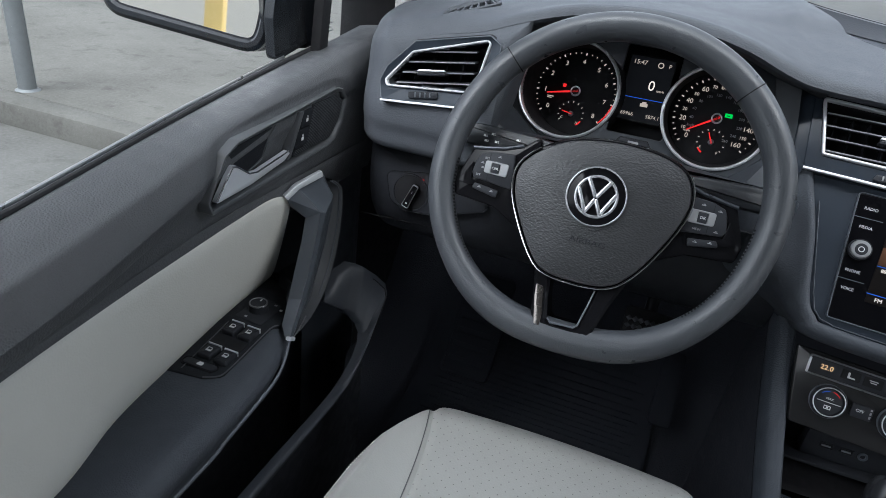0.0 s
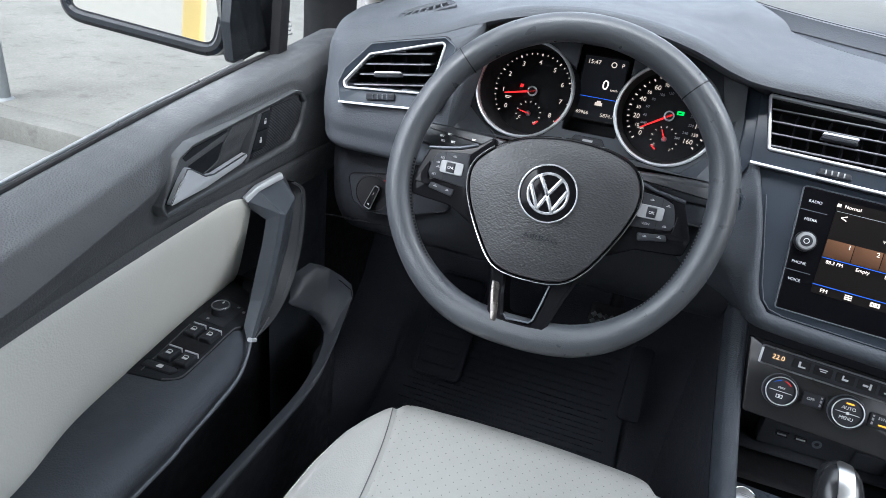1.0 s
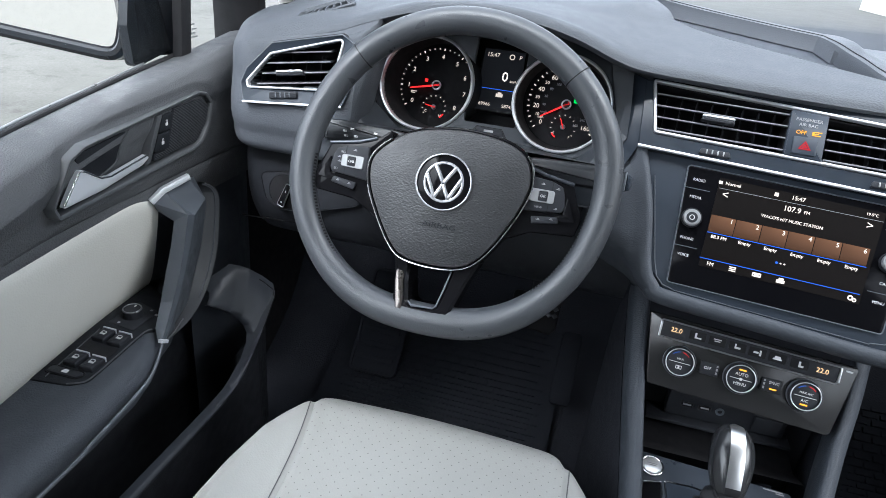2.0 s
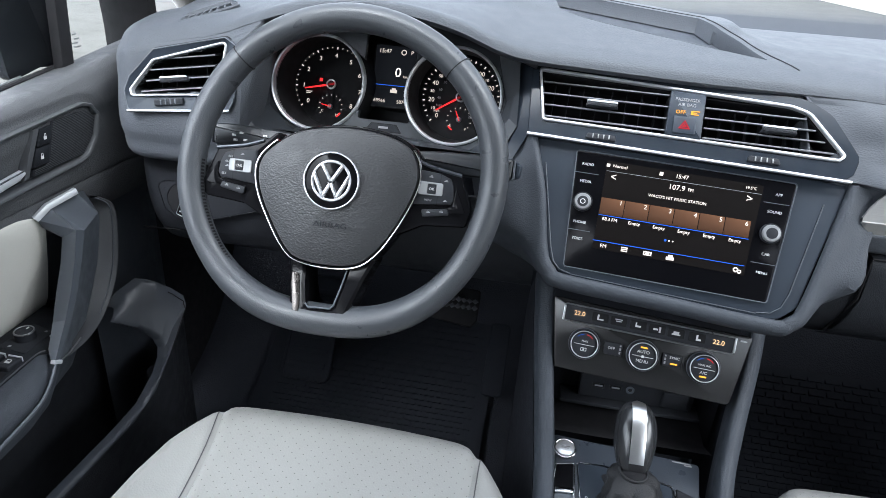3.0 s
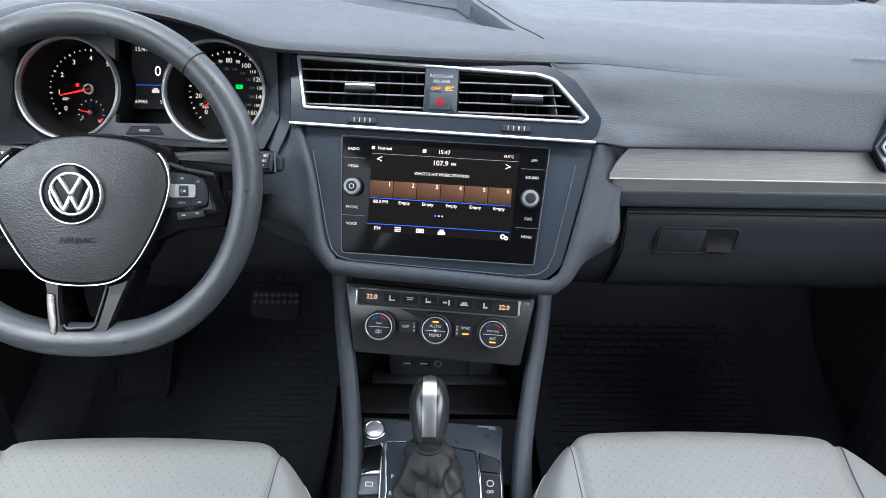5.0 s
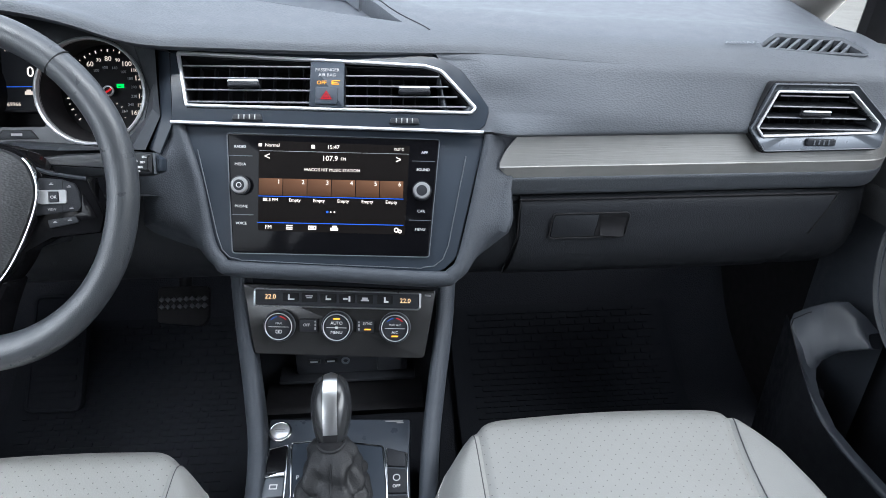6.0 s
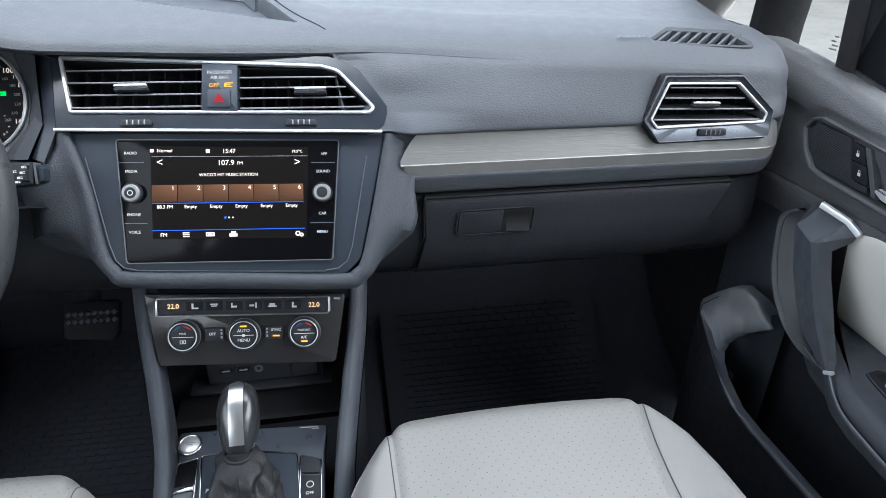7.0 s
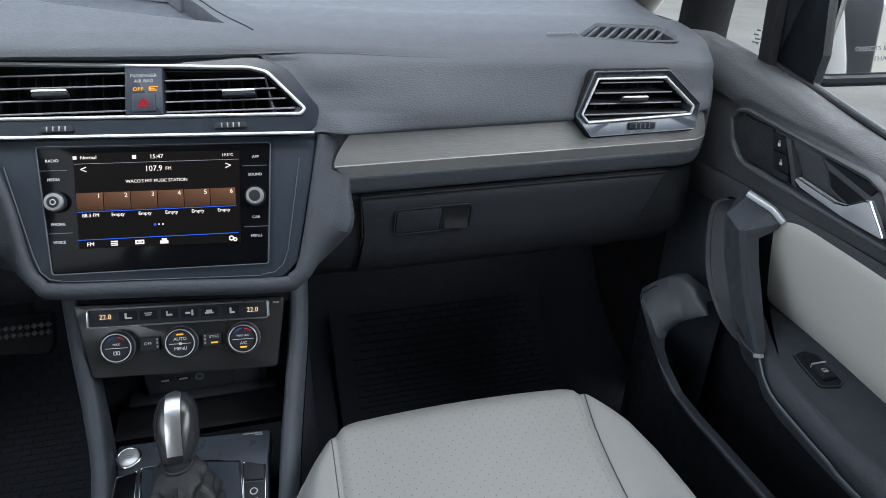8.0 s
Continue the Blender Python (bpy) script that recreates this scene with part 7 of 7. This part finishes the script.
def door_mirror(s, turn):
    m = pose(-.925, .80, 1.119, 83, 7, turn) if s < 0 else pose(.926, .80, 1.116, 82, -5, turn)
    ob = thing("door_mirror", pose(s * .86, .84, 1.03), "black door mirror reflecting the street behind the car", "door mirror", "door mirrors")
    o = rounded([(-.112, -.066), (.108, -.066), (.118, .075), (-.122, .075)] if s > 0 else [(-.108, -.066), (.112, -.066), (.122, .075), (-.118, .075)], .035, 6)
    part("housing", slab(o, -.085, .010, .02, m), FOOTGLOSS, ob, "gloss black housing", inworld=True)
    part("bezel", hoop(shrink(o, .001), .016, .0, .016, .005, m), FOOTGLOSS, ob, inworld=True)
    part("glass_gap", hoop(shrink(o, .016), .002, .005, .0125, .0003, m), MATTE, ob, inworld=True)
    part("glass", slab(shrink(o, .0165), .005, .0115, 0, m), MIRROR, ob, "mirror glass", inworld=True)
    part("arm", sweep(curve_through([(s * .860, .872, 1.150), (s * .820, .848, 1.140), (s * .783, .815, 1.130)], 8), rounded([(-.036, -.080), (.036, -.070), (.040, .09), (-.040, .10)], .028, 4), up=(0, 0, 1)), FOOTGLOSS, ob, "gloss black mirror foot", inworld=True)
    part("foot_plate", slab(rounded([(.765, 1.050), (.842, 1.064), (.842, 1.20), (.79, 1.24), (.760, 1.10)], .008), -.004, .010, .003, Matrix(((0, 0, s, s * .782), (1, 0, 0, 0), (0, 1, 0, 0), (0, 0, 0, 1)))), FOOTGLOSS, ob, "gloss black base plate on the door", inworld=True)
    if s > 0:
        gm = whole(ob).inverted() @ m
        words("OBJECTS IN MIRROR ARE CLOSER", .0080, ob, .006, -.018, .0118, SATIN, m=gm)
        words("THAN THEY APPEAR", .0080, ob, .006, -.031, .0118, SATIN, m=gm)
    else:
        bars(ob, [(-.098, -.094, .02, .03)], .0118, DIMINK, "small_print", whole(ob).inverted() @ m)
    return ob


door_mirror(-1, 12), door_mirror(1, -24)


# ---- the front seats ----
def seat(cx, yf, zt):
    """yf: the cushion's front; zt: the height of its front edge."""
    S = thing("front_seat", pose(cx, .42, .37), "cream leather front seat with a perforated middle and stitched side bolsters", "car seat", "front seats")
    # half width at each distance from the front
    prof = [(-.62, .243), (-.45, .243), (-.30, .245), (-.22, .243), (-.166, .238), (-.116, .2275), (-.09, .2145), (-.066, .1985), (-.045, .1810), (-.031, .1660), (-.020, .1510), (-.011, .1350), (-.004, .1170), (.0, .098)]
    NYS, NXS = 70, 90

    def height(u, d):
        """u: -1 to 1 across; d: distance behind the front edge."""
        roll = -.05 * max(0, 1 - d / .075) ** 2.4
        dip = -.030 * min(1, max(0, d - .06) / .35)
        side = -.085 * max(0, abs(u) - .78) ** 2 / .0484
        bol = .034 * min(1, max(0, d - .03) / .36) * math.exp(-((abs(u) - .80) / .13) ** 2)
        crown = .008 * (1 - u * u)
        return zt + roll + dip + side + bol + crown

    def half(d):
        return lerp_table(prof, -d)[0]

    def pt(u, d):
        h = half(d)
        return Vector((cx + u * h, yf - d, height(u, d)))

    def seam_u(d, sg):
        """The seam of the bolster: it closes in on the door's side and runs straight on the other."""
        hw = .128 + .047 * math.exp(-d / .09) if sg * cx > 0 else .157
        return min(.965, hw / half(d))
    ds = [.62 * (i / NYS) ** 1.7 for i in range(NYS + 1)]
    # middle panel
    rows = []
    for d in ds:
        ul, ur = -seam_u(d, -1), seam_u(d, 1)
        row = []
        for i in range(NXS + 1):
            u = ul + (ur - ul) * i / NXS
            q = pt(u, d)
            edge = min(u - ul, ur - u) * half(d)
            q.z -= .0045 * math.exp(-(edge / .005) ** 2)
            row.append(q)
        rows.append(row)
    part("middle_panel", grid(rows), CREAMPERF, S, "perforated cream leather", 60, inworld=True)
    for sg in (-1, 1):
        rows = []
        for d in ds:
            su = seam_u(d, sg)
            row = []
            for i in range(31):
                u = su + (1 - su) * i / 30
                q = pt(sg * u, d)
                q.z -= .0045 * math.exp(-((u - su) * half(d) / .005) ** 2)
                row.append(q)
            e = row[-1]
            row += [e + Vector((sg * .006, 0, -.03)), e + Vector((sg * .004, 0, -.10)), e + Vector((0, 0, -.18))]
            rows.append(row)
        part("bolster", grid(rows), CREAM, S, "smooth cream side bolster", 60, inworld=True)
        line = []
        for d in ds[6:]:
            su = seam_u(d, sg)
            q = pt(sg * min(1, su + .022 / half(d) * .25), d)
            line.append(q + Vector((0, 0, -.0015)))
        part("seam", sweep(line, ellipse(.0008, .0008, 6)), SEAM, S, "dark stitched seam", inworld=True)
        # top stitching along the bolster's crest
        st = bmesh.new()
        for k in range(4, 150):
            d = .004 * k
            if d > .55:
                break
            u = min(.985, seam_u(d, sg) + .72 * (1 - seam_u(d, sg)))
            a, b = pt(sg * u, d), pt(sg * u, d + .0025)
            w = Vector((.0006, 0, 0))
            up = Vector((0, 0, .0008))
            st.faces.new([st.verts.new(v) for v in (a - w + up, a + w + up, b + w + up, b - w + up)])
        tagged(part("stitching", st, INSERT, S, inworld=True), kind="stuff")
    # front apron
    rows = []
    for k in range(9):
        t = k / 8
        rows.append([])
        for i in range(41):
            u = 2 * i / 40 - 1
            q = pt(u, 0)
            n = Vector((u * .10, .012, 0))
            rows[-1].append(q + Vector((u * .05 * t, .010 * math.sin(t * 2.2) - .05 * t * u * u - .02 * t, -.16 * t)))
    part("apron", grid(rows), CREAM, S, "cream leather front apron", 60, inworld=True)
    part("base", box(cx - .20, cx + .20, .12, yf - .08, .40, .56, .02), HARD, S, "black plastic seat base", inworld=True)
    for sg in (-1, 1):
        part("rail", box(cx + sg * .18 - .015, cx + sg * .18 + .015, .08, yf - .06, .362, .41, .004), HARD, S, inworld=True)
    secs = []
    for y, z, w, th in ((.10, .62, .20, .07), (.06, .80, .235, .075), (-.02, 1.0, .235, .07), (-.09, 1.18, .205, .06), (-.13, 1.28, .15, .05)):
        secs.append([Vector((cx + w * math.copysign(abs(math.cos(a)) ** .6, math.cos(a)), y - .12 + th * math.copysign(abs(math.sin(a)) ** .7, math.sin(a)), z)) for a in [2 * math.pi * i / 32 for i in range(32)]])
    bm = grid(secs, closed=True)
    bm.verts.ensure_lookup_table()
    bm.faces.new([bm.verts[len(bm.verts) - 32 + i] for i in range(32)])
    part("backrest", bm, CREAM, S, "cream leather backrest", 60, inworld=True)
    return S


seat(-.338, .721, .701), seat(.3195, .738, .705)


# ---- outside ----
def steel_post(x, y, z):
    post = thing("steel_post", pose(x, y, z), "round galvanised steel post standing on the concrete", "post", "steel posts")
    part("tube", lathe([(.045, .0), (.045, 2.6), (.030, 2.62), (0, 2.62)], 24), POLE, post)
    part("base_plate", lathe([(.062, 0), (.060, .003), (.049, .008), (.045, .012)], 24), POLE, post)


steel_post(-3.535, 2.61, .12), steel_post(3.1, 1.9, 0)
wallb = thing("street_wall", pose(-9, -12, 0), "long cream painted boundary wall", "wall", "boundary walls")
part("wall_face", box(-40, 30, -12.3, -12, .9, 3.2), PAINTWALL, wallb, "white painted upper wall", inworld=True)
part("wall_foot", box(-40, 30, -12.34, -11.98, 0, .9), CONCRETE, wallb, "grey plinth", inworld=True)
wallr = thing("street_wall", pose(9, 3, 0), "long cream painted boundary wall", "wall", "boundary walls")
part("wall_face", box(9, 9.3, -11.9, 30, 0, 3.4), PAINTWALL, wallr, inworld=True)
col = thing("yellow_pillar", pose(-2.16, -5.3, 0), "pale yellow painted pillar behind the car", "pillar")
part("shaft", box(-2.25, -2.07, -5.4, -5.2, 0, 3.0, .02), YELLOW, col, inworld=True)
# bin shape stands in for an unidentified blue and white object mirrored outside
bin_ = thing("rear_object", pose(-1.86, -4.9, 0), "blue and white bin-shaped stand-in for an unidentified object behind the car", "bin")
part("body", lathe([(.18, 0), (.22, .75), (.20, .78), (.0, .78)], 24), BLUEPAINT, bin_)
part("lid", lathe([(.23, .78), (.22, .86), (.12, .98), (0, 1.0)], 24), PAINTWALL, bin_)
